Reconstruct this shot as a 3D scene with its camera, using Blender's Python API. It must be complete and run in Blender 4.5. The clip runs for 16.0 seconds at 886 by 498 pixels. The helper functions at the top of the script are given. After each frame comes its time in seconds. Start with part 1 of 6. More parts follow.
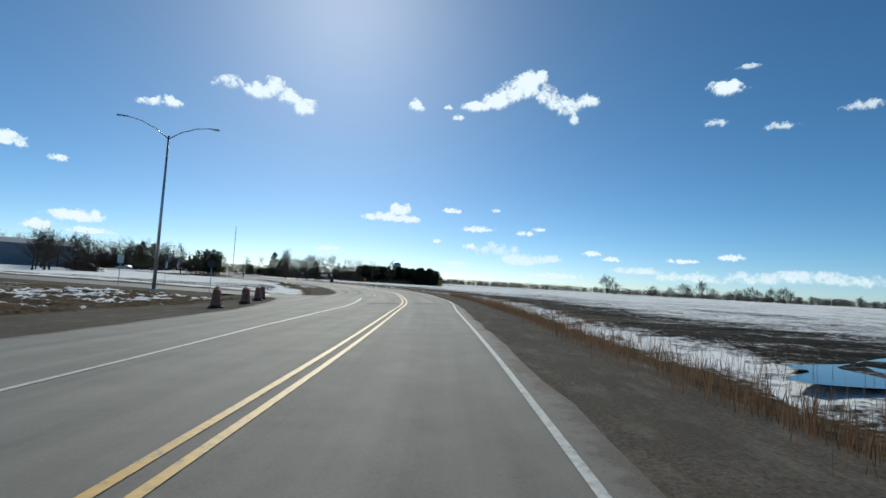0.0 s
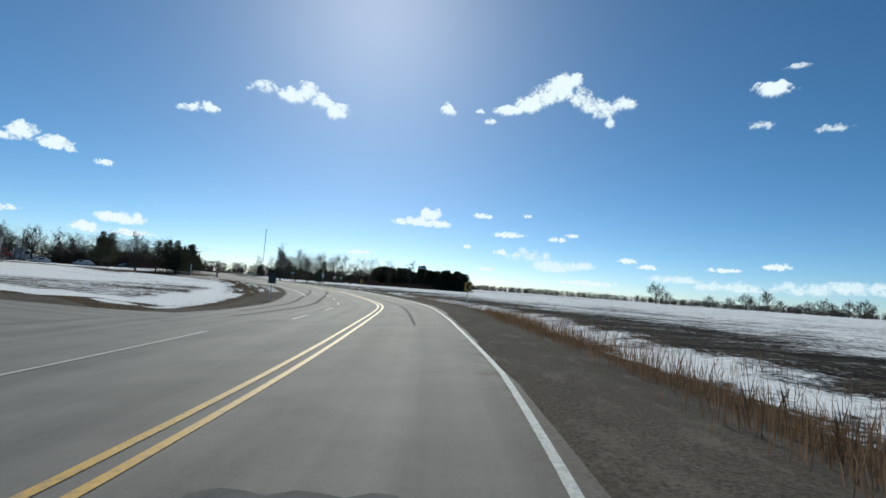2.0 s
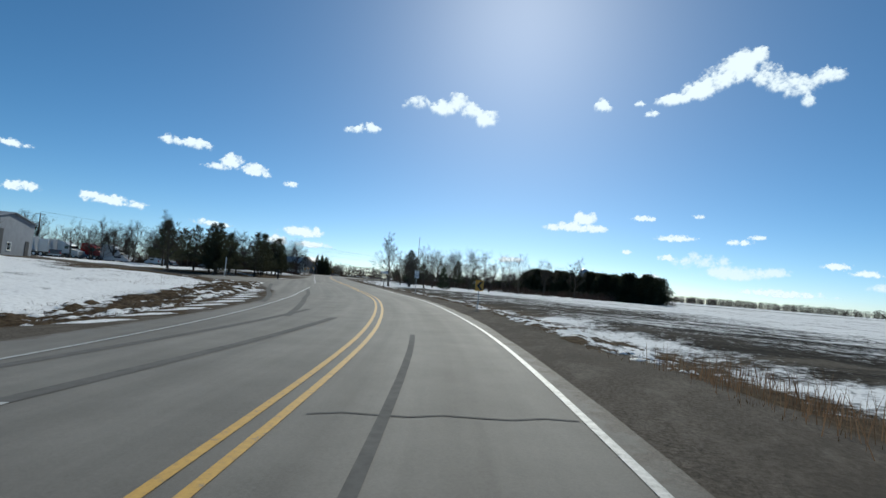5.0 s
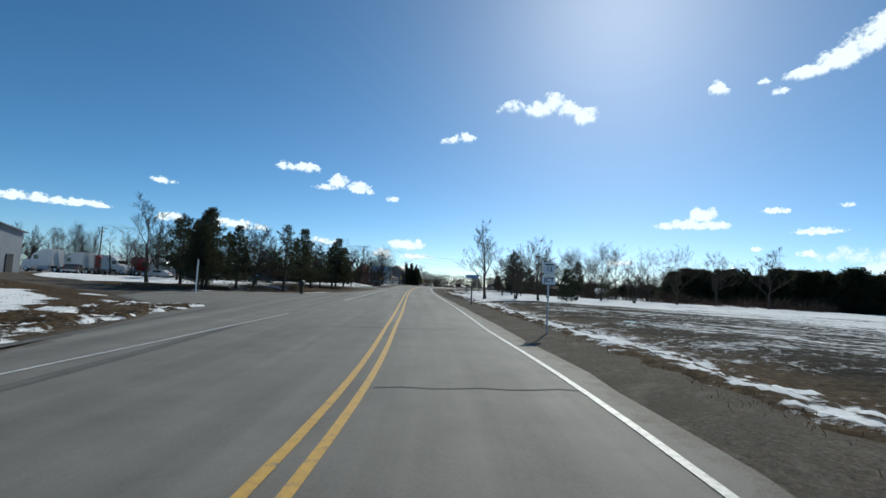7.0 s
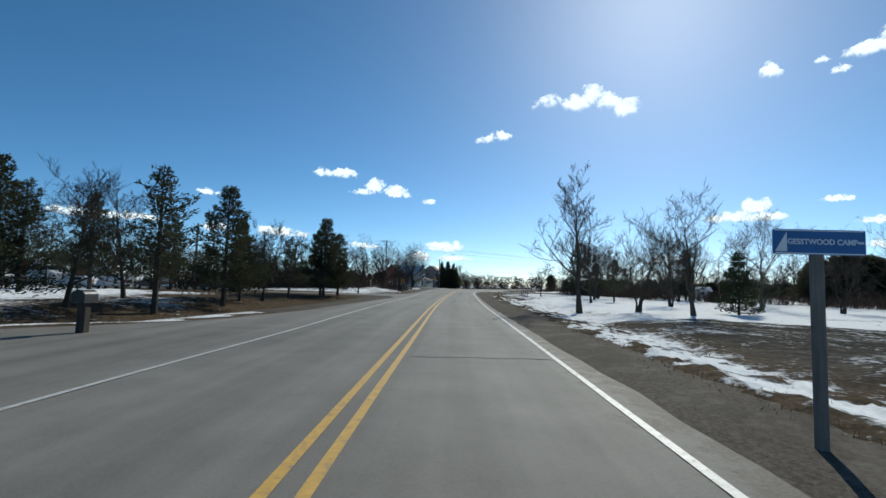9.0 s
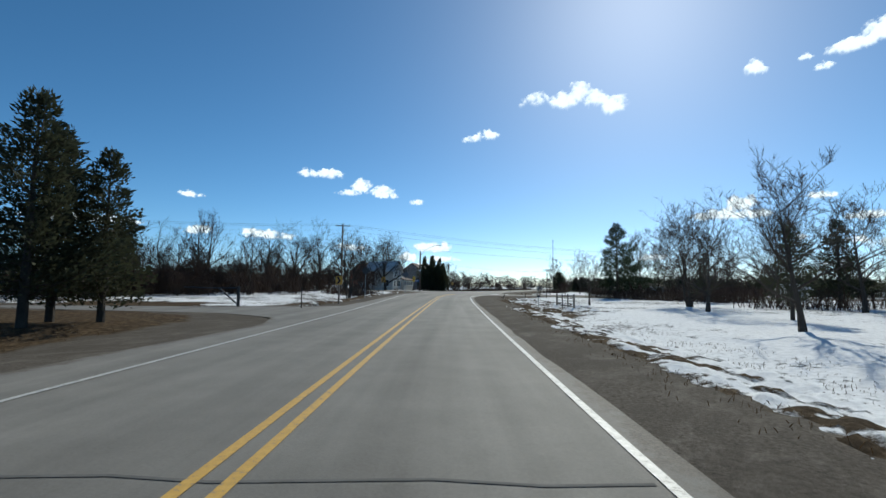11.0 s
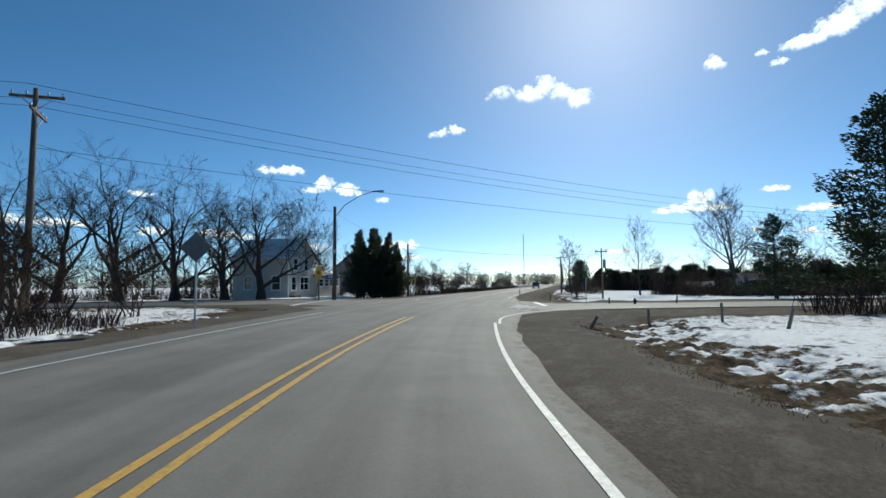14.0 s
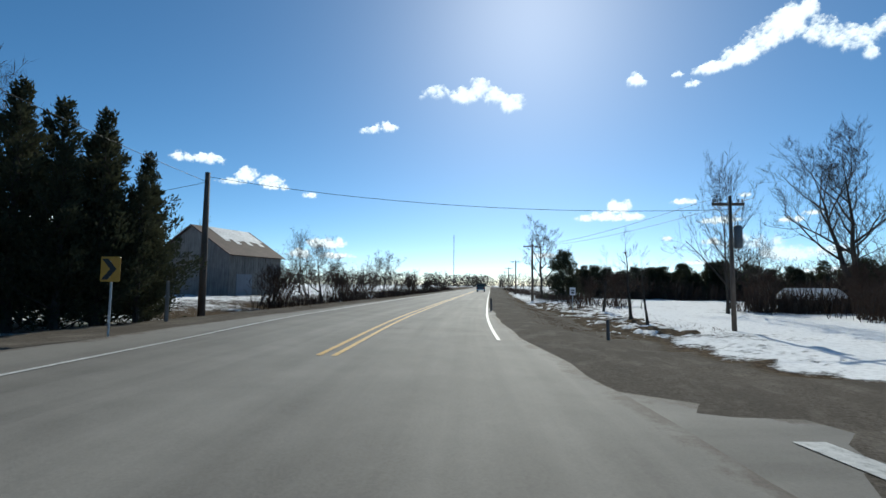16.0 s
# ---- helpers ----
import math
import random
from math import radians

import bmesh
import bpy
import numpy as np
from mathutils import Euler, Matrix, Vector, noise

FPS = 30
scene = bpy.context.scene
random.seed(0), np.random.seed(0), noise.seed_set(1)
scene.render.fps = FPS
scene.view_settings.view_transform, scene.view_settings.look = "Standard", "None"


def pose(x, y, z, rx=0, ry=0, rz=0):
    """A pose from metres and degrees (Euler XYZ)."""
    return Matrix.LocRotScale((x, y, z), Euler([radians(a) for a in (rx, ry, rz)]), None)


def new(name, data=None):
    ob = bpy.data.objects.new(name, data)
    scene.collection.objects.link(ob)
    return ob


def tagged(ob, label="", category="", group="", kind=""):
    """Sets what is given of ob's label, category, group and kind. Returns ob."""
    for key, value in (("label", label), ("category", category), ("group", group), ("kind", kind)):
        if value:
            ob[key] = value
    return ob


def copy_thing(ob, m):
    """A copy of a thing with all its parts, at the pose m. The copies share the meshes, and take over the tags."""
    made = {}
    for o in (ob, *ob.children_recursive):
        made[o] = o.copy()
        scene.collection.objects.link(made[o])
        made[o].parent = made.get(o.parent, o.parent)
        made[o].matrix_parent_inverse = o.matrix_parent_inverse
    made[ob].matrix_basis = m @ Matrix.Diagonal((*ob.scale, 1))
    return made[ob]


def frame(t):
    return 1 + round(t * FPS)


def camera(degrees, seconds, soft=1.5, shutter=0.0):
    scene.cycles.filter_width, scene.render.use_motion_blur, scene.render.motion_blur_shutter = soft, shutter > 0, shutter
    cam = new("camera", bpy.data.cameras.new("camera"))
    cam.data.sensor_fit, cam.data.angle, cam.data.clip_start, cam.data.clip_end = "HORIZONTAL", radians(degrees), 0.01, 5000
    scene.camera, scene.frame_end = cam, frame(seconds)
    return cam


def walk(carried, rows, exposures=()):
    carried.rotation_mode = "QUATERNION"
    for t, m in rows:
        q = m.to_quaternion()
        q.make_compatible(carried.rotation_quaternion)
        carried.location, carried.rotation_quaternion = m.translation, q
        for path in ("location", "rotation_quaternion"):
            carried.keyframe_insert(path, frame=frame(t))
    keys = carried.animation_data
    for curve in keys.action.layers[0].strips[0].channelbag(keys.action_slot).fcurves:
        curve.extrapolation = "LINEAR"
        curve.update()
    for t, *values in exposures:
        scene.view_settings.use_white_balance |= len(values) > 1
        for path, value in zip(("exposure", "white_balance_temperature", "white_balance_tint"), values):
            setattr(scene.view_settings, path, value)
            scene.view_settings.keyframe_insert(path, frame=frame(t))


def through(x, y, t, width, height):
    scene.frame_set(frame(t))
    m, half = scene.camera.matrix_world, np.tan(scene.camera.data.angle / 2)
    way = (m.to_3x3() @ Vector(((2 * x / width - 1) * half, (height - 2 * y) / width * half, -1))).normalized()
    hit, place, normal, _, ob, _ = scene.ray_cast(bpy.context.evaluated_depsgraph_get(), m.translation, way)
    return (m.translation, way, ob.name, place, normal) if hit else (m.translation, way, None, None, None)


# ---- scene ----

# ---------------------------------------------------------------- camera and its way
cam = camera(86.1, 16.0)
ROWS = [
    (0.0, 0.00, 0.00, 1.55, 4.11, -3.24, 0.00), (0.5, 0.07, 8.36, 1.51, 4.10, -3.64, 0.42),
    (1.0, 0.18, 16.71, 1.49, 4.17, -3.77, 1.04), (1.5, 0.16, 25.06, 1.47, 4.24, -3.84, 2.08),
    (2.0, -0.05, 33.38, 1.47, 4.56, -4.17, 3.60), (2.5, -0.51, 41.66, 1.46, 4.60, -4.72, 5.85),
    (3.0, -1.36, 49.86, 1.44, 4.43, -4.97, 8.67), (3.5, -2.81, 57.91, 1.40, 4.23, -5.06, 11.84),
    (4.0, -4.54, 65.84, 1.39, 4.10, -4.98, 15.12), (4.5, -6.70, 73.59, 1.39, 4.05, -4.84, 18.44),
    (5.0, -9.29, 81.17, 1.39, 4.06, -4.64, 21.81), (5.5, -12.27, 88.51, 1.40, 4.11, -4.37, 25.13),
    (6.0, -15.59, 95.54, 1.41, 4.18, -4.00, 28.33), (6.5, -19.20, 102.18, 1.43, 4.24, -3.52, 31.31),
    (7.0, -23.11, 108.44, 1.45, 4.28, -2.91, 34.09), (7.5, -27.32, 114.47, 1.46, 4.31, -2.41, 36.29),
    (8.0, -31.72, 120.45, 1.49, 4.31, -2.04, 37.80), (8.5, -36.31, 126.43, 1.55, 4.29, -1.77, 38.58),
    (9.0, -40.98, 132.49, 1.60, 4.30, -1.53, 38.81), (9.5, -45.71, 138.75, 1.63, 4.32, -1.28, 38.77),
    (10.0, -50.51, 145.19, 1.65, 4.37, -1.05, 38.44), (10.5, -55.37, 151.79, 1.65, 4.42, -0.86, 37.96),
    (11.0, -60.32, 158.53, 1.66, 4.45, -0.75, 37.44), (11.5, -65.34, 165.38, 1.67, 4.45, -0.77, 36.99),
    (12.0, -70.44, 172.34, 1.68, 4.41, -0.91, 36.62), (12.5, -75.62, 179.39, 1.70, 4.39, -0.71, 36.22),
    (13.0, -80.79, 186.56, 1.74, 4.34, -0.27, 35.76), (13.5, -85.93, 193.84, 1.80, 4.20, 0.16, 34.93),
    (14.0, -90.91, 201.35, 1.84, 4.25, 0.58, 33.61), (14.5, -95.74, 209.16, 1.87, 4.40, 0.57, 31.78),
    (15.0, -100.39, 217.26, 1.86, 4.45, 0.40, 29.53), (15.5, -104.69, 225.64, 1.86, 4.46, -0.10, 27.23),
    (16.0, -108.79, 234.15, 1.85, 4.32, -0.55, 25.02)]
walk(cam, [(t, pose(x, y, z, 90 + p, r, w)) for t, x, y, z, p, r, w in ROWS], [(0.0, -0.2, 5800.0, -1.5), (4.0, -0.18, 5800.0, -1.5), (8.0, 0.0, 5800.0, -1.5), (16.0, 0.07, 5800.0, -1.5)])

# ---------------------------------------------------------------- sky and sun
SUN_AZ, SUN_EL = -14.0, 33.0        # degrees: azimuth from +y towards +x, elevation
world = bpy.data.worlds.new("sky")
world.use_nodes = True
scene.world = world
wn = world.node_tree.nodes
sky = wn.new("ShaderNodeTexSky")
sky.sky_type, sky.sun_disc = "NISHITA", False
sky.sun_elevation, sky.sun_rotation = radians(SUN_EL), radians(SUN_AZ)
sky.air_density, sky.dust_density, sky.ozone_density = 0.58, 0.27, 2.6
wn["Background"].inputs["Strength"].default_value = 0.104
vivid = wn.new("ShaderNodeHueSaturation")
vivid.inputs["Hue"].default_value, vivid.inputs["Saturation"].default_value = 0.492, 1.15
world.node_tree.links.new(sky.outputs[0], vivid.inputs["Color"])
world.node_tree.links.new(vivid.outputs[0], wn["Background"].inputs["Color"])
sun_way = Vector((math.sin(radians(SUN_AZ)) * math.cos(radians(SUN_EL)), math.cos(radians(SUN_AZ)) * math.cos(radians(SUN_EL)), math.sin(radians(SUN_EL))))
sun = new("sun", bpy.data.lights.new("sun", "SUN"))
sun.data.energy, sun.data.angle, sun.data.color = 4.2, radians(0.53), (1.0, 0.88, 0.74)
sun.matrix_world = Matrix.Translation((0, 0, 60)) @ (-sun_way).to_track_quat("-Z", "Y").to_matrix().to_4x4()


# ---------------------------------------------------------------- materials
def shader(name, rough=0.7, metal=0.0, spec=0.5):
    m = bpy.data.materials.new(name)
    m.use_nodes = True
    b = m.node_tree.nodes["Principled BSDF"]
    b.inputs["Roughness"].default_value = rough
    b.inputs["Metallic"].default_value = metal
    b.inputs["Specular IOR Level"].default_value = spec
    return m, m.node_tree, b


def node(nt, kind, **values):
    n = nt.nodes.new(kind)
    for k, v in values.items():
        n.inputs[k.replace("_", " ")].default_value = v
    return n


def grain(nt, scale, detail=6.0, rough=0.6, stretch=(1, 1, 1), turn=0.0, coords="Object"):
    """A noise in metres."""
    tc = nt.nodes.new("ShaderNodeTexCoord")
    mp = nt.nodes.new("ShaderNodeMapping")
    mp.inputs["Scale"].default_value = stretch
    mp.inputs["Rotation"].default_value = (0, 0, radians(turn))
    nt.links.new(tc.outputs[coords], mp.inputs["Vector"])
    n = node(nt, "ShaderNodeTexNoise", Scale=scale, Detail=detail, Roughness=rough)
    nt.links.new(mp.outputs[0], n.inputs["Vector"])
    return n.outputs["Fac"]


def ramp(nt, fac, stops):
    r = nt.nodes.new("ShaderNodeValToRGB")
    e = r.color_ramp.elements
    e[0].position, e[0].color = stops[0][0], (*stops[0][1], 1)
    e[1].position, e[1].color = stops[-1][0], (*stops[-1][1], 1)
    for p, c in stops[1:-1]:
        e.new(p).color = (*c, 1)
    nt.links.new(fac, r.inputs["Fac"])
    return r.outputs["Color"]


def mixed(nt, fac, a, b):
    m = nt.nodes.new("ShaderNodeMix")
    m.data_type = "RGBA"
    for sock, v in ((m.inputs[0], fac), (m.inputs[6], a), (m.inputs[7], b)):
        if isinstance(v, (int, float)):
            sock.default_value = v
        elif isinstance(v, tuple):
            sock.default_value = (*v, 1)
        else:
            nt.links.new(v, sock)
    return m.outputs[2]


def calc(nt, op, a, b=0.0, clamp=False):
    m = nt.nodes.new("ShaderNodeMath")
    m.operation, m.use_clamp = op, clamp
    for i, v in enumerate((a, b)):
        if isinstance(v, (int, float)):
            m.inputs[i].default_value = v
        else:
            nt.links.new(v, m.inputs[i])
    return m.outputs[0]


def bump(nt, b, height, strength=0.4, distance=0.02):
    n = node(nt, "ShaderNodeBump", Strength=strength, Distance=distance)
    nt.links.new(height, n.inputs["Height"])
    nt.links.new(n.outputs[0], b.inputs["Normal"])


def plain(name, dark, light, rough=0.6, metal=0.0, scale=6.0, relief=0.0, stretch=(1, 1, 1), spec=0.5, fine=0.0):
    """A surface between two colours, by noise at two scales, each thing a little different."""
    m, nt, b = shader(name, rough, metal, spec)
    a = grain(nt, scale, 8, 0.65, stretch)
    c = grain(nt, scale * 0.15, 3, 0.5)
    f = calc(nt, "ADD", calc(nt, "MULTIPLY", a, 0.65), calc(nt, "MULTIPLY", c, 0.35))
    nt.links.new(ramp(nt, f, [(0.32, dark), (0.68, light)]), b.inputs["Base Color"])
    if relief:
        bump(nt, b, a, 0.5, relief)
    return m


def leafy(name, dark, light, through=0.35, scale=2.0):
    """Thin dry or green growth that lets some light through."""
    m = plain(name, dark, light, 0.8, 0, scale, 0, spec=0.15)
    nt = m.node_tree
    b, out = nt.nodes["Principled BSDF"], nt.nodes["Material Output"]
    t, mix = nt.nodes.new("ShaderNodeBsdfTranslucent"), nt.nodes.new("ShaderNodeMixShader")
    mix.inputs[0].default_value = through
    nt.links.new(b.inputs["Base Color"].links[0].from_socket, t.inputs["Color"])
    nt.links.new(b.outputs[0], mix.inputs[1])
    nt.links.new(t.outputs[0], mix.inputs[2])
    nt.links.new(mix.outputs[0], out.inputs["Surface"])
    return m


METAL = plain("galvanised_steel", (0.36, 0.38, 0.40), (0.52, 0.54, 0.56), 0.45, 0.8, 9)
DARK_METAL = plain("dark_steel", (0.03, 0.03, 0.035), (0.07, 0.07, 0.07), 0.5, 0.5, 9)
POLE_WOOD = plain("weathered_pole_wood", (0.06, 0.045, 0.035), (0.16, 0.125, 0.1), 0.85, 0, 14, 0.01, (1, 1, 0.08))
POST_WOOD = plain("grey_post_wood", (0.12, 0.1, 0.08), (0.26, 0.22, 0.19), 0.85, 0, 14, 0.01, (1, 1, 0.1))
BARK = plain("bark", (0.03, 0.025, 0.02), (0.085, 0.072, 0.06), 0.9, 0, 10, 0.02, (1, 1, 0.25), 0.2)
TWIG = plain("bare_twigs", (0.032, 0.025, 0.02), (0.085, 0.068, 0.055), 0.85, 0, 3, 0, spec=0.2)
BRUSH = plain("reddish_brush", (0.035, 0.022, 0.016), (0.095, 0.06, 0.042), 0.85, 0, 2, 0, spec=0.2)
CEDAR = leafy("cedar_foliage", (0.026, 0.034, 0.02), (0.08, 0.08, 0.045), 0.3, 2.5)
SPRUCE = leafy("spruce_foliage", (0.018, 0.032, 0.018), (0.05, 0.065, 0.032), 0.2, 2.5)
REED = leafy("dry_reeds", (0.12, 0.066, 0.036), (0.31, 0.2, 0.12), 0.4, 1.5)
DEAD_GRASS = leafy("dead_grass", (0.05, 0.03, 0.016), (0.17, 0.11, 0.062), 0.3, 1.5)
SUNFLOWER = plain("yellow_board_paint", (0.72, 0.4, 0.02), (0.86, 0.52, 0.04), 0.45, 0, 5)
SIGN_BACK = plain("dull_sign_back", (0.1, 0.105, 0.11), (0.16, 0.165, 0.17), 0.6, 0.3, 5)
BLACK = plain("black_sign_paint", (0.01, 0.01, 0.01), (0.02, 0.02, 0.02), 0.5, 0, 8)
YELLOW_SIGN = plain("amber_sign_sheet", (0.46, 0.22, 0.015), (0.6, 0.31, 0.025), 0.4, 0, 5)
WHITE_SIGN = plain("white_sign_sheet", (0.68, 0.7, 0.72), (0.82, 0.83, 0.84), 0.4, 0, 5)
BLUE_SIGN = plain("blue_sign_sheet", (0.02, 0.1, 0.3), (0.035, 0.14, 0.38), 0.4, 0, 5)
ORANGE = plain("orange_plastic", (0.3, 0.05, 0.012), (0.5, 0.1, 0.02), 0.5, 0, 5)
DIRTY_WHITE = plain("dirty_white_band", (0.12, 0.09, 0.07), (0.3, 0.24, 0.2), 0.5, 0, 6)
RUBBER = plain("black_rubber", (0.012, 0.012, 0.012), (0.03, 0.03, 0.03), 0.8, 0, 9)
CABLE = plain("black_cable", (0.015, 0.015, 0.016), (0.03, 0.03, 0.03), 0.6, 0, 3)
WHITE_SIDING = plain("white_siding", (0.42, 0.395, 0.35), (0.58, 0.55, 0.49), 0.6, 0, 2.5, 0.002, (1, 1, 3))
TRIM_WHITE = plain("white_trim", (0.66, 0.66, 0.63), (0.8, 0.8, 0.77), 0.5, 0, 5)
ROOF_GREY = plain("pale_grey_shingles", (0.52, 0.51, 0.5), (0.74, 0.73, 0.72), 0.7, 0, 5, 0.006)
ROOF_BROWN = plain("brown_shingles", (0.05, 0.03, 0.024), (0.11, 0.07, 0.055), 0.85, 0, 5, 0.006)
BRICK = plain("red_brick", (0.14, 0.05, 0.035), (0.3, 0.12, 0.08), 0.85, 0, 4, 0.004)
BARN_BOARD = plain("weathered_barn_boards", (0.09, 0.085, 0.08), (0.24, 0.225, 0.21), 0.9, 0, 7, 0.008, (1, 1, 0.08))
SNOW_LUMP = plain("old_snow", (0.42, 0.41, 0.4), (0.82, 0.82, 0.82), 0.6, 0, 4, 0.04, spec=0.3)
GLASS_DARK, _nt, _b = shader("window_glass", 0.06, 0, 0.6)
_b.inputs["Base Color"].default_value = (0.02, 0.025, 0.03, 1)
WHITE_PAINT_CAR = plain("white_car_paint", (0.5, 0.5, 0.5), (0.62, 0.62, 0.62), 0.25, 0, 1)
RED_PAINT_CAR = plain("red_car_paint", (0.25, 0.015, 0.015), (0.36, 0.025, 0.02), 0.25, 0, 1)
GREY_PAINT_CAR = plain("grey_car_paint", (0.05, 0.052, 0.055), (0.09, 0.092, 0.095), 0.25, 0.2, 1)
METAL_CLADDING = plain("pale_metal_cladding", (0.17, 0.185, 0.215), (0.24, 0.26, 0.295), 0.7, 0.0, 0.8, spec=0.2)


# ---------------------------------------------------------------- geometry helpers
class Geo:
    """Collects faces for one mesh."""
    def __init__(self):
        self.v, self.f = [], []

    def face(self, *pts):
        n = len(self.v)
        self.v += [tuple(p) for p in pts]
        self.f.append(tuple(range(n, n + len(pts))))

    def box(self, c, s, rz=0.0, bev=0.0):
        """A box round c of size s, its upright edges cut by bev."""
        hx, hy, hz = s[0] / 2, s[1] / 2, s[2] / 2
        b = min(bev, hx * 0.6, hy * 0.6)
        out = [(-hx, -hy), (hx, -hy), (hx, hy), (-hx, hy)] if b <= 0 else [(-hx + b, -hy), (hx - b, -hy), (hx, -hy + b), (hx, hy - b), (hx - b, hy), (-hx + b, hy), (-hx, hy - b), (-hx, -hy + b)]
        cz, sz = math.cos(rz), math.sin(rz)
        n, k = len(self.v), len(out)
        for z in (-hz, hz):
            for x, y in out:
                self.v.append((c[0] + x * cz - y * sz, c[1] + x * sz + y * cz, c[2] + z))
        self.f.append(tuple(n + i for i in reversed(range(k))))
        self.f.append(tuple(n + k + i for i in range(k)))
        for i in range(k):
            self.f.append((n + i, n + (i + 1) % k, n + k + (i + 1) % k, n + k + i))
        return self

    def tube(self, pts, radii, sides=8, cap=True):
        """A tube along points."""
        pts = [Vector(p) for p in pts]
        if not isinstance(radii, (list, tuple)):
            radii = [radii] * len(pts)
        n0 = len(self.v)
        for i, p in enumerate(pts):
            d = (pts[min(i + 1, len(pts) - 1)] - pts[max(i - 1, 0)]).normalized()
            a = d.cross(Vector((0, 0, 1)) if abs(d.z) < 0.9 else Vector((1, 0, 0))).normalized()
            b = d.cross(a)
            for k in range(sides):
                w = 2 * math.pi * k / sides
                self.v.append(tuple(p + (a * math.cos(w) + b * math.sin(w)) * radii[i]))
        for i in range(len(pts) - 1):
            for k in range(sides):
                k2 = (k + 1) % sides
                self.f.append((n0 + i * sides + k, n0 + i * sides + k2, n0 + (i + 1) * sides + k2, n0 + (i + 1) * sides + k))
        if cap:
            self.f.append(tuple(n0 + k for k in reversed(range(sides))))
            self.f.append(tuple(n0 + (len(pts) - 1) * sides + k for k in range(sides)))
        return self

    def prism(self, outline, m, depth):
        """An outline in x, z of the pose m, thick by depth along its y."""
        n, k = len(self.v), len(outline)
        for y in (-depth / 2, depth / 2):
            for x, z in outline:
                self.v.append(tuple(m @ Vector((x, y, z))))
        self.f.append(tuple(n + i for i in range(k)))
        self.f.append(tuple(n + k + i for i in reversed(range(k))))
        for i in range(k):
            self.f.append((n + (i + 1) % k, n + i, n + k + i, n + k + (i + 1) % k))
        return self

    def mesh(self, name, material, smooth=False):
        me = bpy.data.meshes.new(name)
        me.from_pydata(self.v, [], self.f)
        me.materials.append(material)
        if smooth:
            me.shade_smooth()
        me.update()
        return me


def billow(u, w, size, seed, octaves=5):
    """Smooth noise at several sizes over a plane, about -1 to 1."""
    total, gain = np.zeros_like(u), 0.5
    for k in range(octaves):
        rng = np.random.default_rng(seed * 17 + k)
        table = rng.uniform(-1, 1, (64, 64))
        a, b = u / size * 2 ** k + 31.7, w / size * 2 ** k + 11.3
        i, j = np.floor(a).astype(int), np.floor(b).astype(int)
        fa, fb = a - i, b - j
        fa, fb = fa * fa * (3 - 2 * fa), fb * fb * (3 - 2 * fb)
        at = lambda p, q: table[p % 64, q % 64]
        total += gain * ((at(i, j) * (1 - fa) + at(i + 1, j) * fa) * (1 - fb) + (at(i, j + 1) * (1 - fa) + at(i + 1, j + 1) * fa) * fb)
        gain *= 0.64
    return total


def part(name, geo, material, parent, label="", smooth=False):
    ob = new(name, geo.mesh(name, material, smooth))
    ob.parent = parent
    if label:
        ob["label"] = label
    return ob


def thing(name, m, label, category, group="", kind=""):
    ob = new(name)
    ob.empty_display_size = 0.2
    ob.matrix_basis = m
    return tagged(ob, label, category, group, kind)


def solid(name, geo, material, label, category, group="", kind="", smooth=False):
    return tagged(new(name, geo.mesh(name, material, smooth)), label, category, group, kind)


# ---------------------------------------------------------------- the plan
PROFILE_Y = [-4000, 0, 20, 35, 65, 85, 105, 120, 135, 165, 190, 205, 215, 240, 4500]
PROFILE_Z = [0.0, 0, -.06, -.09, -.15, -.14, -.11, -.08, .03, .12, .22, .29, .32, .32, .32]


def level(y):
    return np.interp(y, PROFILE_Y, PROFILE_Z)


KNOTS = [(-2.0, -60), (-2.1, -25), (-2.2, 0), (-2.25, 10.9), (-2.55, 25), (-2.9, 37), (-4.2, 50), (-6.6, 67.5), (-8.2, 73), (-11.2, 81),
         (-16.7, 94), (-26.0, 110.5), (-34.9, 122.6), (-48.8, 140.6), (-63.2, 159.3), (-83.7, 187.2), (-91.0, 197.4), (-98.2, 207.9),
         (-104.6, 219.4), (-110.4, 231.0), (-115.6, 243.2), (-119.2, 252.0), (-125.0, 268.0), (-160.0, 368.0), (-230.0, 568.0), (-580.0, 1568.0)]


def spline(knots, step):
    """Points along a smooth line through the knots."""
    k = [Vector((*p, 0)) for p in knots]
    k = [2 * k[0] - k[1]] + k + [2 * k[-1] - k[-2]]
    out = []
    for a, b, c, d in zip(k, k[1:], k[2:], k[3:]):
        n = max(2, int((c - b).length / step))
        la, lb, lc = [max(1e-3, (q - p).length) ** 0.5 for p, q in ((a, b), (b, c), (c, d))]
        m1 = ((b - a) / la - (c - a) / (la + lb) + (c - b) / lb) * lb
        m2 = ((c - b) / lb - (d - b) / (lb + lc) + (d - c) / lc) * lb
        for i in range(n):
            s = i / n
            out.append((2 * s ** 3 - 3 * s ** 2 + 1) * b + (s ** 3 - 2 * s ** 2 + s) * m1 + (-2 * s ** 3 + 3 * s ** 2) * c + (s ** 3 - s ** 2) * m2)
    out.append(k[-2])
    return np.array([(p.x, p.y) for p in out])


LINE = spline(KNOTS, 1.5)
STEP = np.hypot(*np.diff(LINE, axis=0).T)
ARC = np.concatenate([[0], np.cumsum(STEP)])
TAN = np.gradient(LINE, axis=0)
TAN /= np.hypot(TAN[:, 0], TAN[:, 1])[:, None]
ARC -= ARC[np.argmin(np.abs(LINE[:, 1]) + (np.abs(LINE[:, 0]) > 50) * 1e6)]      # 0 where the walk begins


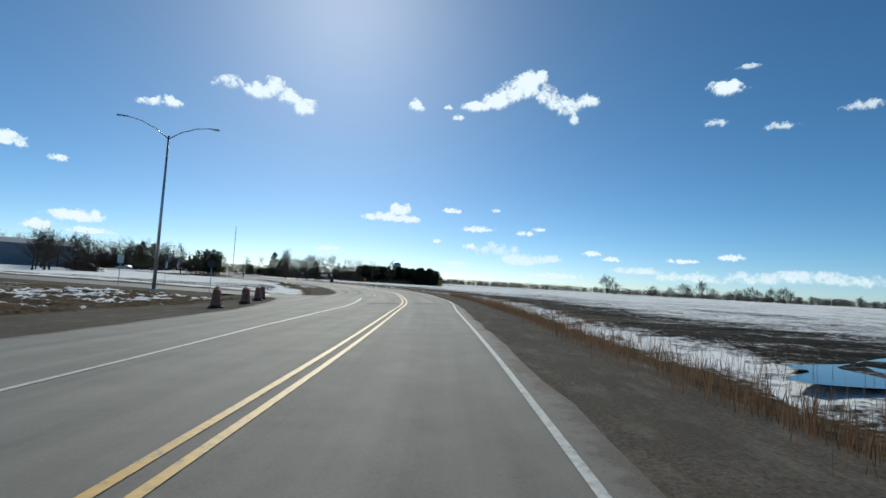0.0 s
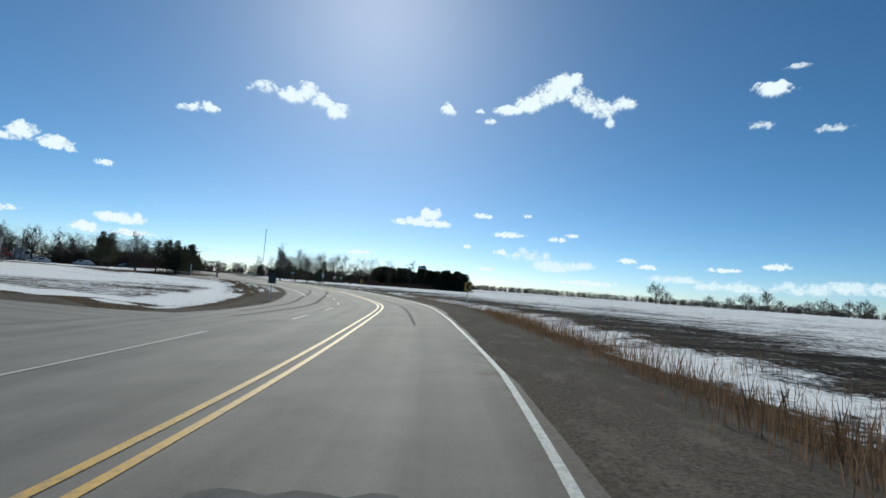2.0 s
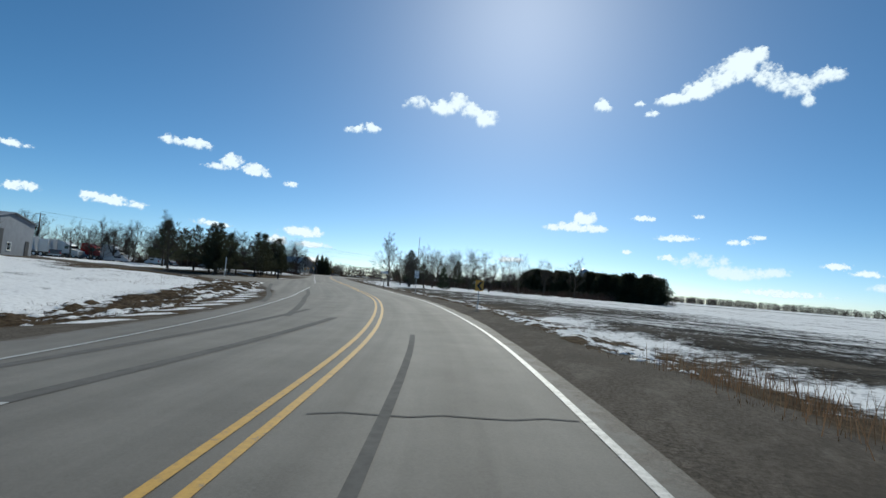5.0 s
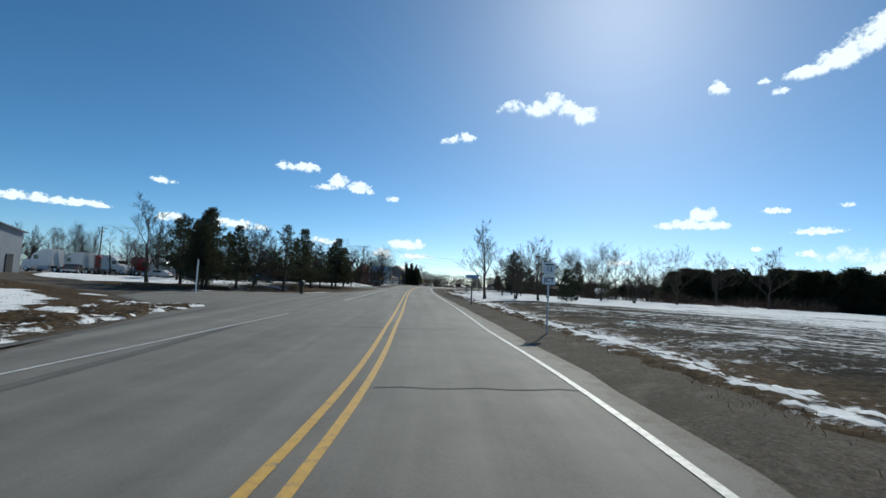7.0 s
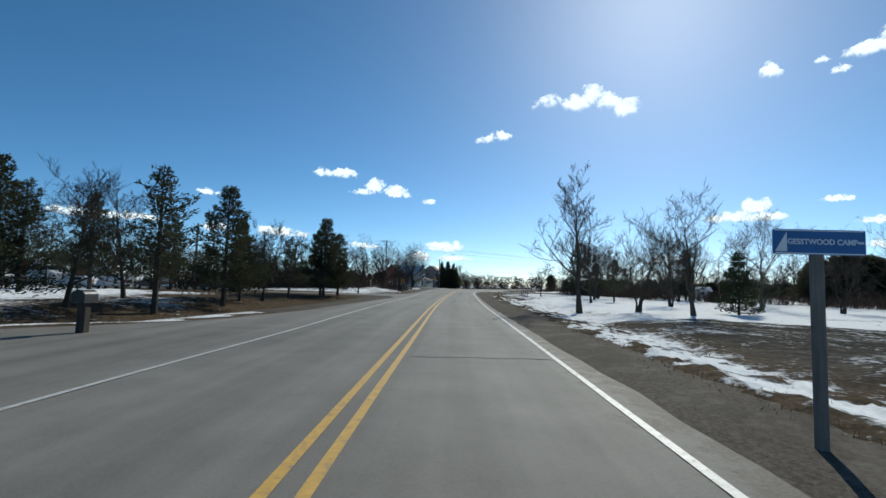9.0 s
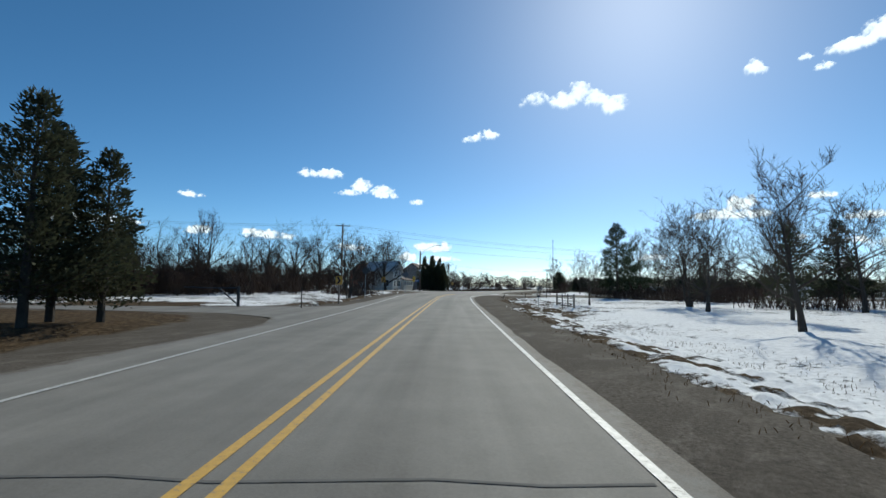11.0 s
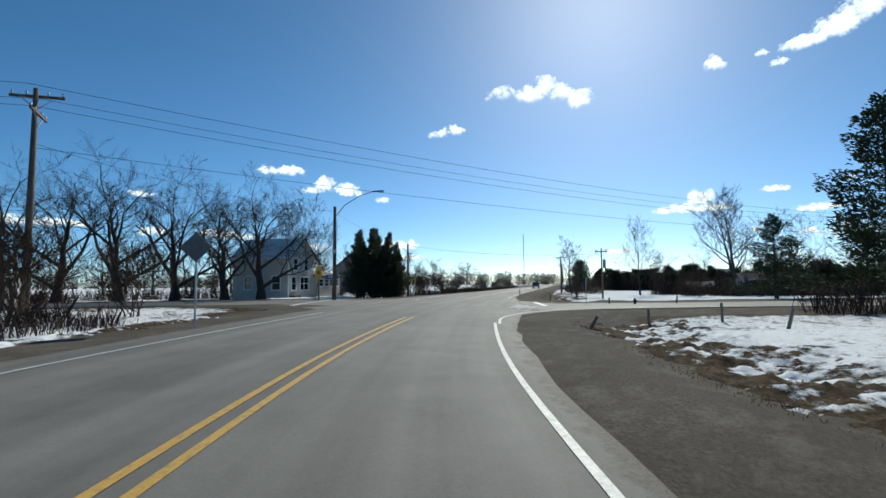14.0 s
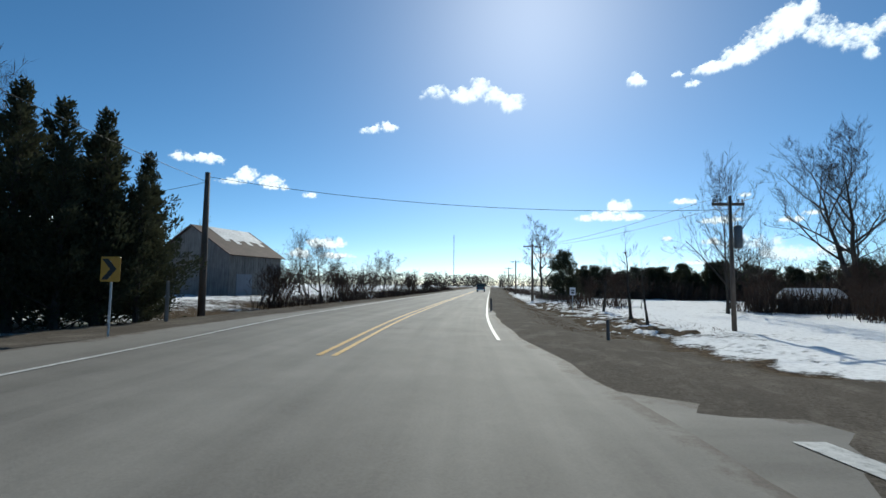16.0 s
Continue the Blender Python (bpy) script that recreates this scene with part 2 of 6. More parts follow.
def along(x, y):
    """Way along the road and distance to the right of its centre line, for arrays."""
    x, y = np.atleast_1d(x).astype(float), np.atleast_1d(y).astype(float)
    s, o = np.empty_like(x), np.empty_like(x)
    near = LINE[:, 1] < 700
    L, T, A = LINE[near], TAN[near], ARC[near]
    for i in range(0, len(x), 4000):
        dx, dy = x[i:i + 4000, None] - L[:, 0], y[i:i + 4000, None] - L[:, 1]
        j = np.argmin(dx * dx + dy * dy, axis=1)
        r = np.arange(len(j))
        s[i:i + 4000] = A[j] + dx[r, j] * T[j, 0] + dy[r, j] * T[j, 1]
        o[i:i + 4000] = dx[r, j] * T[j, 1] - dy[r, j] * T[j, 0]
    return s, o


def place(s, o):
    """The point o metres right of the centre line, s metres along."""
    x, y = np.interp(s, ARC, LINE[:, 0]), np.interp(s, ARC, LINE[:, 1])
    tx, ty = np.interp(s, ARC, TAN[:, 0]), np.interp(s, ARC, TAN[:, 1])
    n = np.hypot(tx, ty)
    return x + o * ty / n, y - o * tx / n


def tangent(s):
    return math.atan2(-np.interp(s, ARC, TAN[:, 0]), np.interp(s, ARC, TAN[:, 1]))


S_CROSS = float(along(-109.5, 231.5)[0][0])
CROSS = Vector((-109.6, 231.3))
CROSS_DIR = Vector((0.836, 0.549))
LEFT_EDGE = ([-80, 6, 16, 30, 40, 60, 85, 112, 120, 132, 147, 157, 200, 215, 230, 250, 268, 276, 284, 312, 2000], [3.3, 3.35, 3.6, 3.5, 3.9, 4.4, 5.4, 5.7, 5.6, 4.8, 4.1, 3.9, 4.0, 4.4, 4.7, 4.6, 3.7, 4.0, 4.5, 5.0, 4.4])
RIGHT_EDGE = ([-80, 30, 42, 55, 68, 85, 115, 128, 140, 165, 215, 245, 280, 2000], [3.5, 3.5, 3.9, 3.8, 3.5, 3.6, 3.5, 3.3, 3.4, 3.6, 3.65, 3.8, 3.85, 3.8])
LEFT_PAVED = ([-80, 0, 25, 45, 62, 85, 110, 122, 130, 136, 141, 150, 155, 160, 168, 192, 196, 199, 200.5, 203.5, 205, 207, 230, 262, 300, 2000], [7.4, 7.4, 8.2, 11.5, 8.6, 7.4, 6.6, 7.6, 9.2, 12.0, 17.0, 18.5, 12.5, 8.2, 6.6, 5.2, 6.4, 11.0, 26.0, 26.0, 9.0, 5.8, 5.6, 6.0, 5.6, 4.8])
RIGHT_PAVED = ([-80, 225, 245, 262, 280, 300, 2000], [4.0, 4.0, 4.6, 6.0, 4.6, 4.0, 4.0])


BANK = ([-80, 0, 35, 60, 100, 120, 140, 215, 235, 270, 290, 330], [.015, .02, .04, .055, .045, .028, .008, 0.0, -.028, -.03, -.015, 0.0])


def surface_z(x, y, s=None, o=None):
    """Height of the paved level, banked in the curves, for arrays."""
    x, y = np.atleast_1d(x).astype(float), np.atleast_1d(y).astype(float)
    if s is None:
        s, o = along(x, y)
    lean = np.interp(s, *BANK) * (np.clip(o, -10, 8) - 1.9) * np.interp(np.abs(o), [12, 60], [1, 0.15])
    return level(y) + lean


def bump_at(v, a, b, soft=6.0):
    """1 between a and b, fading to 0 beside it."""
    return np.clip(np.minimum((v - a) / soft + 1, (b - v) / soft + 1), 0, 1)


def cross_coords(x, y):
    dx, dy = x - CROSS.x, y - CROSS.y
    return dx * CROSS_DIR.x + dy * CROSS_DIR.y, -dx * CROSS_DIR.y + dy * CROSS_DIR.x


def side_across(x, y):
    """Distance from the middle of the side road that leaves to the left."""
    return y - np.interp(x, [-600, -200, -32, -20, -9], [95, 64, 51.2, 50.3, 49.2])


def ground_z(x, y):
    """Height of the ground for arrays: road level, with shallow ditches beside it."""
    x, y = np.atleast_1d(x).astype(float), np.atleast_1d(y).astype(float)
    s, o = along(x, y)
    top = surface_z(x, y, s, o)
    z = top.copy()
    lp, rp = np.interp(s, *LEFT_PAVED), np.interp(s, *RIGHT_PAVED)
    u, v = cross_coords(x, y)
    keep = 1 - bump_at(v, -7, 7, 7)
    right = np.interp(o - rp, [0, 2.2, 4.2, 5.6, 8.5], [0, -.06, -.45, -.45, -.18]) * keep * (o > 0)
    keep_l = keep * (1 - bump_at(s, 112, 152, 8)) * (1 - bump_at(s, 190, 212, 5)) * np.interp(s, [25, 60], [0.3, 1.0])
    left = np.interp(-o - lp, [0, 2.5, 4.5, 6.0, 9.0], [0, -.06, -.4, -.4, -.02]) * keep_l * (o < 0)
    lawn = 0.3 * bump_at(s, 146, 184, 12) * np.clip((-o - lp - 2.5) / 8, 0, 1) * np.interp(-o, [60, 110], [1, 0])
    z = z + right + left + lawn
    on_road = (o > -lp - 0.3) & (o < rp + 0.3)
    z = np.where(on_road, top - 0.05, z)
    on_cross = (np.abs(v) < 4.6) & (np.abs(u) < 400)
    z = np.where(on_cross, top - 0.06, z)
    z = np.where((np.abs(side_across(x, y)) < np.interp(x, [-24, -18, -13, -8], [5.4, 6.0, 8.0, 12.0])) & (x < -7) & (x > -600), top - 0.05, z)
    return z


def gz(x, y):
    return float(ground_z(x, y)[0])


# ---------------------------------------------------------------- ground sheet
def ground_material():
    m, nt, b = shader("ground", 0.95, 0, 0.03)
    def attr(n):
        a = nt.nodes.new("ShaderNodeAttribute")
        a.attribute_name = n
        return a.outputs["Fac"]
    fine = grain(nt, 5.0, 9, 0.7)
    mid = grain(nt, 0.55, 7, 0.62)
    tuft = grain(nt, 1.9, 8, 0.7, (1.0, 0.6, 1.0), 30)
    wide = grain(nt, 0.06, 4, 0.55)
    rows = grain(nt, 0.5, 10, 0.75, (0.05, 1.0, 1.0), -8)
    earth = ramp(nt, calc(nt, "ADD", calc(nt, "MULTIPLY", rows, 0.6), calc(nt, "MULTIPLY", fine, 0.4)), [(0.42, (0.009, 0.008, 0.0066)), (0.5, (0.034, 0.0295, 0.024)), (0.58, (0.1, 0.088, 0.072))])
    grass = ramp(nt, fine, [(0.3, (0.028, 0.019, 0.011)), (0.5, (0.078, 0.053, 0.03)), (0.72, (0.165, 0.118, 0.068))])
    stones = ramp(nt, grain(nt, 18.0, 4, 0.8), [(0.3, (0.04, 0.034, 0.028)), (0.7, (0.165, 0.143, 0.118))])
    base = mixed(nt, calc(nt, "ADD", attr("grass"), calc(nt, "MULTIPLY", calc(nt, "SUBTRACT", mid, 0.5), 0.8), True), earth, grass)
    gravel = calc(nt, "MULTIPLY", calc(nt, "ADD", calc(nt, "SUBTRACT", attr("gravel"), 0.5), calc(nt, "MULTIPLY", calc(nt, "SUBTRACT", mid, 0.5), 0.9)), 5.0)
    gravel = calc(nt, "ADD", gravel, 0.5, True)
    stones = mixed(nt, calc(nt, "MULTIPLY", calc(nt, "SUBTRACT", grain(nt, 0.35, 6, 0.65, (1.0, 0.5, 1.0), 40), 0.44), 4.0, True), stones, (0.08, 0.069, 0.057))
    stones = mixed(nt, calc(nt, "MULTIPLY", calc(nt, "SUBTRACT", grain(nt, 1.3, 9, 0.75, (1.0, 0.45, 1.0), -25), 0.5), 3.0, True), stones, (0.21, 0.185, 0.155))
    base = mixed(nt, gravel, base, stones)
    blot = grain(nt, 0.2, 9, 0.62, (0.8, 1.2, 1.0))
    patch = mixed(nt, attr("rows"), mixed(nt, 0.3, blot, mid), rows)
    lum = calc(nt, "ADD", calc(nt, "MULTIPLY", patch, 0.52), calc(nt, "ADD", calc(nt, "MULTIPLY", wide, 0.22), calc(nt, "MULTIPLY", tuft, 0.28)))
    lum = calc(nt, "ADD", lum, calc(nt, "MULTIPLY", calc(nt, "SUBTRACT", fine, 0.5), 0.32))
    snow = calc(nt, "MULTIPLY", calc(nt, "SUBTRACT", lum, calc(nt, "SUBTRACT", 0.95, calc(nt, "MULTIPLY", attr("snow"), 0.9))), 14.0, True)
    white = ramp(nt, fine, [(0.3, (0.62, 0.62, 0.62)), (0.6, (0.86, 0.86, 0.86))])
    nt.links.new(mixed(nt, snow, base, white), b.inputs["Base Color"])
    height = calc(nt, "ADD", calc(nt, "MULTIPLY", fine, 0.5), calc(nt, "MULTIPLY", snow, 0.7))
    bump(nt, b, height, 0.9, 0.07)
    return m


def lines_of(fine_a, fine_b, step, far):
    """Grid lines: close between two bounds, wider and wider outside."""
    out = list(np.arange(fine_a, fine_b + step / 2, step))
    lo, hi, g = fine_a, fine_b, step
    while hi < far or lo > -far:
        g *= 1.32
        if hi < far:
            hi += g
            out.append(hi)
        if lo > -far:
            lo -= g
            out.insert(0, lo)
    return np.array(out)


GROUND = ground_material()


def make_ground():
    xs, ys = lines_of(-190, 50, 1.2, 4300), lines_of(-25, 320, 1.2, 4300)
    X, Y = [a.ravel() for a in np.meshgrid(xs, ys)]
    s, o = along(X, Y)
    Z = ground_z(X, Y)
    lp, rp = np.interp(s, *LEFT_PAVED), np.interp(s, *RIGHT_PAVED)
    u, v = cross_coords(X, Y)
    off = np.where(o > 0, o - rp, -o - lp)
    off = np.minimum(off, np.where(np.abs(u) < 400, np.abs(v) - 4.3, 99))
    off = np.minimum(off, np.where((X < -8) & (X > -600), np.abs(side_across(X, Y)) - 4.9, 99))
    rng = np.random.default_rng(4)
    rough = np.clip((off - 1.0) / 3, 0, 1) * np.clip((300 - np.abs(off)) / 200, 0, 1)
    Z = Z + rng.normal(0, 0.035, len(Z)) * rough
    right = o > 0
    # gravel shoulders, wider at the entries
    wide = np.where(right & (s > 96) & (s < 205), 1.7, 2.6) + 2.5 * bump_at(s, 20, 50, 10) * ~right + 0.8 * bump_at(s, 128, 142, 4) * ~right + 2.2 * bump_at(s, 212, 262, 14) * right + 2.0 * bump_at(s, 268, 300, 9) * right
    wide = np.where(~right & (s > 96) & (s < 166), 0.4, wide)
    gravel = np.clip(1.0 - (off - wide) / np.where(wide < 1, 0.5, 1.6), 0, 1)
    lane_y = np.interp(X, [-112, -90, -70, -58, -48], [131, 122.5, 122, 123.5, 127])
    lane_a = np.clip(1.6 - np.abs(Y - lane_y) / 2.4, 0, 1) * (X > -114) * (X < -46)
    lane_b = bump_at(s, 200, 204, 1.5) * (o < -5) * (o > -44)
    gravel = np.maximum(gravel, np.maximum(lane_a, lane_b))
    # snow left over
    s = s + 4 * np.sin(X * 0.21 + Y * 0.13) + 3 * np.sin(X * 0.07 - Y * 0.31 + 1.0) * (np.abs(o) > 14) + rng.normal(0, 0.8, len(s))
    field = right & (s < 165)
    snow = np.full(len(X), 0.55)
    snow = np.where(field, np.interp(off, [3, 4.6, 5.6, 7, 8.5, 14, 20, 40, 120], [0.36, 0.46, 0.6, 0.57, 0.45, 0.47, 0.53, 0.57, 0.59]), snow)
    snow = np.where(field & (s > 104), np.interp(off, [2.0, 2.6, 3.4, 4.6, 6, 8, 20, 28, 42], [0.3, 0.46, 0.6, 0.57, 0.46, 0.47, 0.5, 0.55, 0.6]), snow)
    snow = np.where(right & (s >= 165), np.interp(off, [1.8, 2.8, 3.6, 5, 9], [0.3, 0.48, 0.6, 0.625, 0.625]), snow)
    l1 = ~right & (s < 62)
    snow = np.where(l1, np.interp(off, [2, 8, 20, 40], [0.3, 0.48, 0.56, 0.62]), snow)
    l2 = ~right & (s >= 62) & (s < 116)
    snow = np.where(l2, np.interp(off, [2, 3.8, 6.5, 9, 30], [0.2, 0.36, 0.9, 0.52, 0.6]), snow)
    l3 = ~right & (s >= 116) & (s < 190)
    snow = np.where(l3, np.interp(off, [2, 3, 5, 12, 16, 22, 45], [0.4, 0.54, 0.4, 0.46, 0.57, 0.62, 0.66]), snow)
    snow = np.where(l3 & (s > 146) & (s < 166), np.interp(off, [0.2, 0.7, 2.2, 3.2, 5, 12, 16, 22], [0.4, 0.6, 0.6, 0.46, 0.4, 0.46, 0.57, 0.64]), snow)
    l3a = ~right & (s >= 96) & (s < 141)
    snow = np.where(l3a, np.interp(off, [0.4, 0.9, 1.5, 2.2, 4.6, 5.6, 9, 14, 30], [0.3, 0.75, 0.75, 0.3, 0.34, 0.9, 0.62, 0.6, 0.64]), snow)
    l4 = ~right & (s >= 190)
    snow = np.where(l4, np.interp(off, [2, 4, 8, 14, 30], [0.3, 0.52, 0.59, 0.56, 0.52]), snow)
    snow = np.where((s > 282) & ~right, np.interp(off, [3, 8, 20], [0.38, 0.5, 0.6]), snow)
    snow = np.where(right & (s > 232) & (s < 256) & (off > 8), 0.57, snow)
    snow = np.where(right & (s > 205) & (s < 256), np.interp(off, [3, 4.5, 6, 7, 8.5], [0.28, 0.42, 0.48, 0.56, 0.58]), snow)
    snow = np.where(~right & (s > 184) & (s < 201) & (o > -40) | ~right & (o < -15.5) & (o > -25) & (s < 214) & (s > 200), 0.34, snow)
    snow = snow * (1 - 0.9 * gravel)
    grass = np.where(field, np.interp(off, [2, 6, 8], [0.85, 0.7, -0.4]), 0.8)
    rows = np.where(field, np.clip((off - 8) / 4, 0, 1), np.where(~right & (s < 116), 0.7, 0.25))
    nx, ny = len(xs), len(ys)
    i = np.arange((nx - 1) * (ny - 1))
    a = i // (nx - 1) * nx + i % (nx - 1)
    faces = np.stack([a, a + 1, a + nx + 1, a + nx], 1)
    me = bpy.data.meshes.new("ground")
    me.from_pydata(np.stack([X, Y, Z], 1).tolist(), [], faces.tolist())
    for name, values in (("gravel", gravel), ("snow", snow), ("grass", grass), ("rows", rows)):
        me.attributes.new(name, "FLOAT", "POINT").data.foreach_set("value", values.astype(np.float32))
    me.materials.append(GROUND)
    me.shade_smooth()
    return tagged(new("ground", me), "flat farmland of dead grass and mud with patches of melting snow", "ground", kind="structure")


make_ground()


def verge(name, s0, s1, o0, o1, amp, snowy, seed, label):
    """A strip of rough ditch bank along the road: small clods and hollows of matted grass with snow left in the hollows. snowy: how much, across it."""
    ss_, oo = np.arange(s0, s1, 0.17), np.linspace(o0, o1, int(abs(o1 - o0) / 0.15) + 2)
    S, O = np.meshgrid(ss_, oo, indexing="ij")
    O = O + billow(S, O * 0, 3.0, seed + 5, 3) * 0.5
    X, Y = place(S.ravel(), O.ravel())
    X, Y = X.reshape(S.shape), Y.reshape(S.shape)
    a, b = (S - s0) / (s1 - s0), (O - o0) / (o1 - o0)
    rim = np.clip(np.minimum(np.minimum(a, 1 - a) * (s1 - s0) / 3, np.minimum(b, 1 - b) * abs(o1 - o0) / 0.8), 0, 1)
    big, small = billow(X, Y, 1.3, seed, 3), billow(X, Y, 0.5, seed + 1, 3)
    Z = ground_z(X.ravel(), Y.ravel()).reshape(S.shape) + 0.05 + (big * amp + np.abs(small) * amp * 1.5)
    Z = Z - (1 - rim) * 0.22
    snow = np.interp(b, np.linspace(0, 1, len(snowy)), snowy) - small * 0.3 - big * 0.12
    n, k = S.shape
    i = np.arange((n - 1) * (k - 1))
    c = i // (k - 1) * k + i % (k - 1)
    faces = np.stack([c, c + 1, c + k + 1, c + k] if o1 < o0 else [c, c + k, c + k + 1, c + 1], 1)
    me = bpy.data.meshes.new(name)
    me.from_pydata(np.stack([X.ravel(), Y.ravel(), Z.ravel()], 1).tolist(), [], faces.tolist())
    for key, values in (("gravel", S * 0), ("snow", snow), ("grass", S * 0 + 0.75), ("rows", S * 0)):
        me.attributes.new(key, "FLOAT", "POINT").data.foreach_set("value", values.ravel().astype(np.float32))
    me.materials.append(GROUND)
    me.shade_smooth()
    return tagged(new(name, me), label, "ground", kind="structure")


verge("verge_1", 92, 166, 5.6, 9.4, 0.1, (0.32, 0.54, 0.66, 0.58, 0.46), 21, "lumpy ditch bank of mud and old ploughed snow beside the field")
verge("verge_2", 164, 212, 5.9, 9.6, 0.12, (0.4, 0.52, 0.6, 0.65, 0.68), 22, "lumpy bank of dead grass and snow beside the lawn")
verge("verge_3", 206, 252, 7.6, 13.0, 0.17, (0.3, 0.42, 0.53, 0.55, 0.64), 23, "rough brown ditch bank with snow in its hollows")
verge("verge_4", 283, 322, 8.4, 12.8, 0.13, (0.34, 0.44, 0.55, 0.55, 0.62), 24, "rough brown ditch bank below the far lawn")
verge("verge_5", 95, 138, -9.0, -14.0, 0.14, (0.64, 0.46, 0.38, 0.46, 0.72), 25, "stony brown bank with snow beside the farm lane")
verge("verge_6", 6, 42, -13.2, -25.0, 0.14, (0.34, 0.46, 0.48, 0.52, 0.56), 26, "brown grassy bank with snow patches by the side road")
verge("verge_7", 207, 248, -7.2, -9.6, 0.1, (0.36, 0.5, 0.6), 27, "lumpy snow edge beside the roadside wood")


# ---------------------------------------------------------------- roads
def asphalt_material():
    m, nt, b = shader("worn_asphalt", 0.8, 0, 0.3)
    fine = grain(nt, 30, 6, 0.8)
    mid = grain(nt, 0.8, 6, 0.6)
    wide = grain(nt, 0.09, 4, 0.5)
    f = calc(nt, "ADD", calc(nt, "MULTIPLY", fine, 0.4), calc(nt, "ADD", calc(nt, "MULTIPLY", mid, 0.35), calc(nt, "MULTIPLY", wide, 0.25)))
    # long streaks that traffic leaves, and dirt that creeps in from the edges
    across_, rim_ = nt.nodes.new("ShaderNodeAttribute"), nt.nodes.new("ShaderNodeAttribute")
    across_.attribute_name, rim_.attribute_name = "lane_place", "rim"
    streak = node(nt, "ShaderNodeTexNoise", Scale=1.0, Detail=4.0, Roughness=0.55)
    nt.links.new(across_.outputs["Vector"], streak.inputs["Vector"])
    f = calc(nt, "ADD", calc(nt, "MULTIPLY", f, 0.62), calc(nt, "MULTIPLY", streak.outputs["Fac"], 0.38))
    col = ramp(nt, f, [(0.38, (0.104, 0.096, 0.084)), (0.5, (0.164, 0.153, 0.135)), (0.62, (0.225, 0.211, 0.187))])
    dirt = calc(nt, "MULTIPLY", calc(nt, "SUBTRACT", calc(nt, "ADD", calc(nt, "MULTIPLY", grain(nt, 1.6, 8, 0.7), 1.3), calc(nt, "MULTIPLY", rim_.outputs["Fac"], 0.8)), 1.22), 5.0, True)
    speck = calc(nt, "MULTIPLY", calc(nt, "SUBTRACT", grain(nt, 2.2, 8, 0.75), 0.66), 9.0, True)
    col = mixed(nt, calc(nt, "MULTIPLY", speck, 0.35), col, (0.07, 0.066, 0.06))
    nt.links.new(mixed(nt, dirt, col, ramp(nt, fine, [(0.3, (0.06, 0.05, 0.04)), (0.7, (0.16, 0.135, 0.11))])), b.inputs["Base Color"])
    bump(nt, b, fine, 0.5, 0.01)
    return m


ASPHALT = asphalt_material()


def worn_paint(name, dark, light):
    m, nt, b = shader(name, 0.6, 0, 0.4)
    f = grain(nt, 9, 8, 0.75)
    nt.links.new(ramp(nt, f, [(0.34, (0.19, 0.185, 0.17)), (0.44, dark), (0.7, light)]), b.inputs["Base Color"])
    return m


YELLOW_LINE = worn_paint("worn_yellow_line", (0.5, 0.3, 0.06), (0.62, 0.38, 0.08))
WHITE_LINE = worn_paint("worn_white_line", (0.4, 0.395, 0.375), (0.62, 0.61, 0.58))
SKID = plain("tyre_mark", (0.1, 0.096, 0.09), (0.16, 0.154, 0.145), 0.9, 0, 5, spec=0.1)


def strip(ss, left, right, lift, cols=2):
    """A strip along the road between two distances from its centre line."""
    g = Geo()
    for s, a, b in zip(ss, left, right):
        for k in range(cols):
            x, y = place(s, a + (b - a) * k / (cols - 1))
            g.v.append((float(x), float(y), float(surface_z(x, y, np.array([s]), np.array([a + (b - a) * k / (cols - 1)]))[0]) + lift))
    for i in range(len(ss) - 1):
        for k in range(cols - 1):
            n = i * cols + k
            g.f.append((n, n + 1, n + cols + 1, n + cols))
    return g


ss = np.concatenate([np.arange(-55, 330, 1.5), np.arange(330, 1500, 20)])
edge = np.random.default_rng(2).normal(0, 0.04, len(ss))
FRACTIONS = np.array([0.0, 0.05, 0.1, 0.3, 0.5, 0.7, 0.9, 0.95, 1.0])


def banded(ss, left, right, lift, spot):
    """A paved strip with more columns near its edges, and what its material needs to know of them."""
    n, k = len(ss), len(FRACTIONS)
    S = np.repeat(ss, k)
    O = (left[:, None] + (right - left)[:, None] * FRACTIONS).ravel()
    X, Y, Z = spot(S, O)
    g = Geo()
    g.v = np.stack([X, Y, Z + lift], 1).tolist()
    g.f = [(i * k + j, i * k + j + 1, i * k + k + j + 1, i * k + k + j) for i in range(n - 1) for j in range(k - 1)]
    return g, S, O


def paved(name, ss, left, right, lift, spot, label):
    g, S, O = banded(ss, left, right, lift, spot)
    ob = solid(name, g, ASPHALT, label, "road", kind="structure")
    lane = np.stack([O * 1.1, S * 0.035, np.zeros(len(S))], 1).astype(np.float32)
    ob.data.attributes.new("lane_place", "FLOAT_VECTOR", "POINT").data.foreach_set("vector", lane.ravel())
    rim = np.tile(np.array([1.0, 0.5, 0, 0, 0, 0, 0, 0.5, 1.0], dtype=np.float32), len(ss))
    ob.data.attributes.new("rim", "FLOAT", "POINT").data.foreach_set("value", rim)
    return ob


def spot_main(s, o):
    x, y = place(s, o)
    return x, y, surface_z(x, y, s, o)


def spot_cross(u, v):
    x, y = CROSS.x + u * CROSS_DIR.x - v * CROSS_DIR.y, CROSS.y + u * CROSS_DIR.y + v * CROSS_DIR.x
    return x, y, surface_z(x, y)


def spot_side(x, v):
    y = v - side_across(x, 0)
    return x, y, surface_z(x, y)


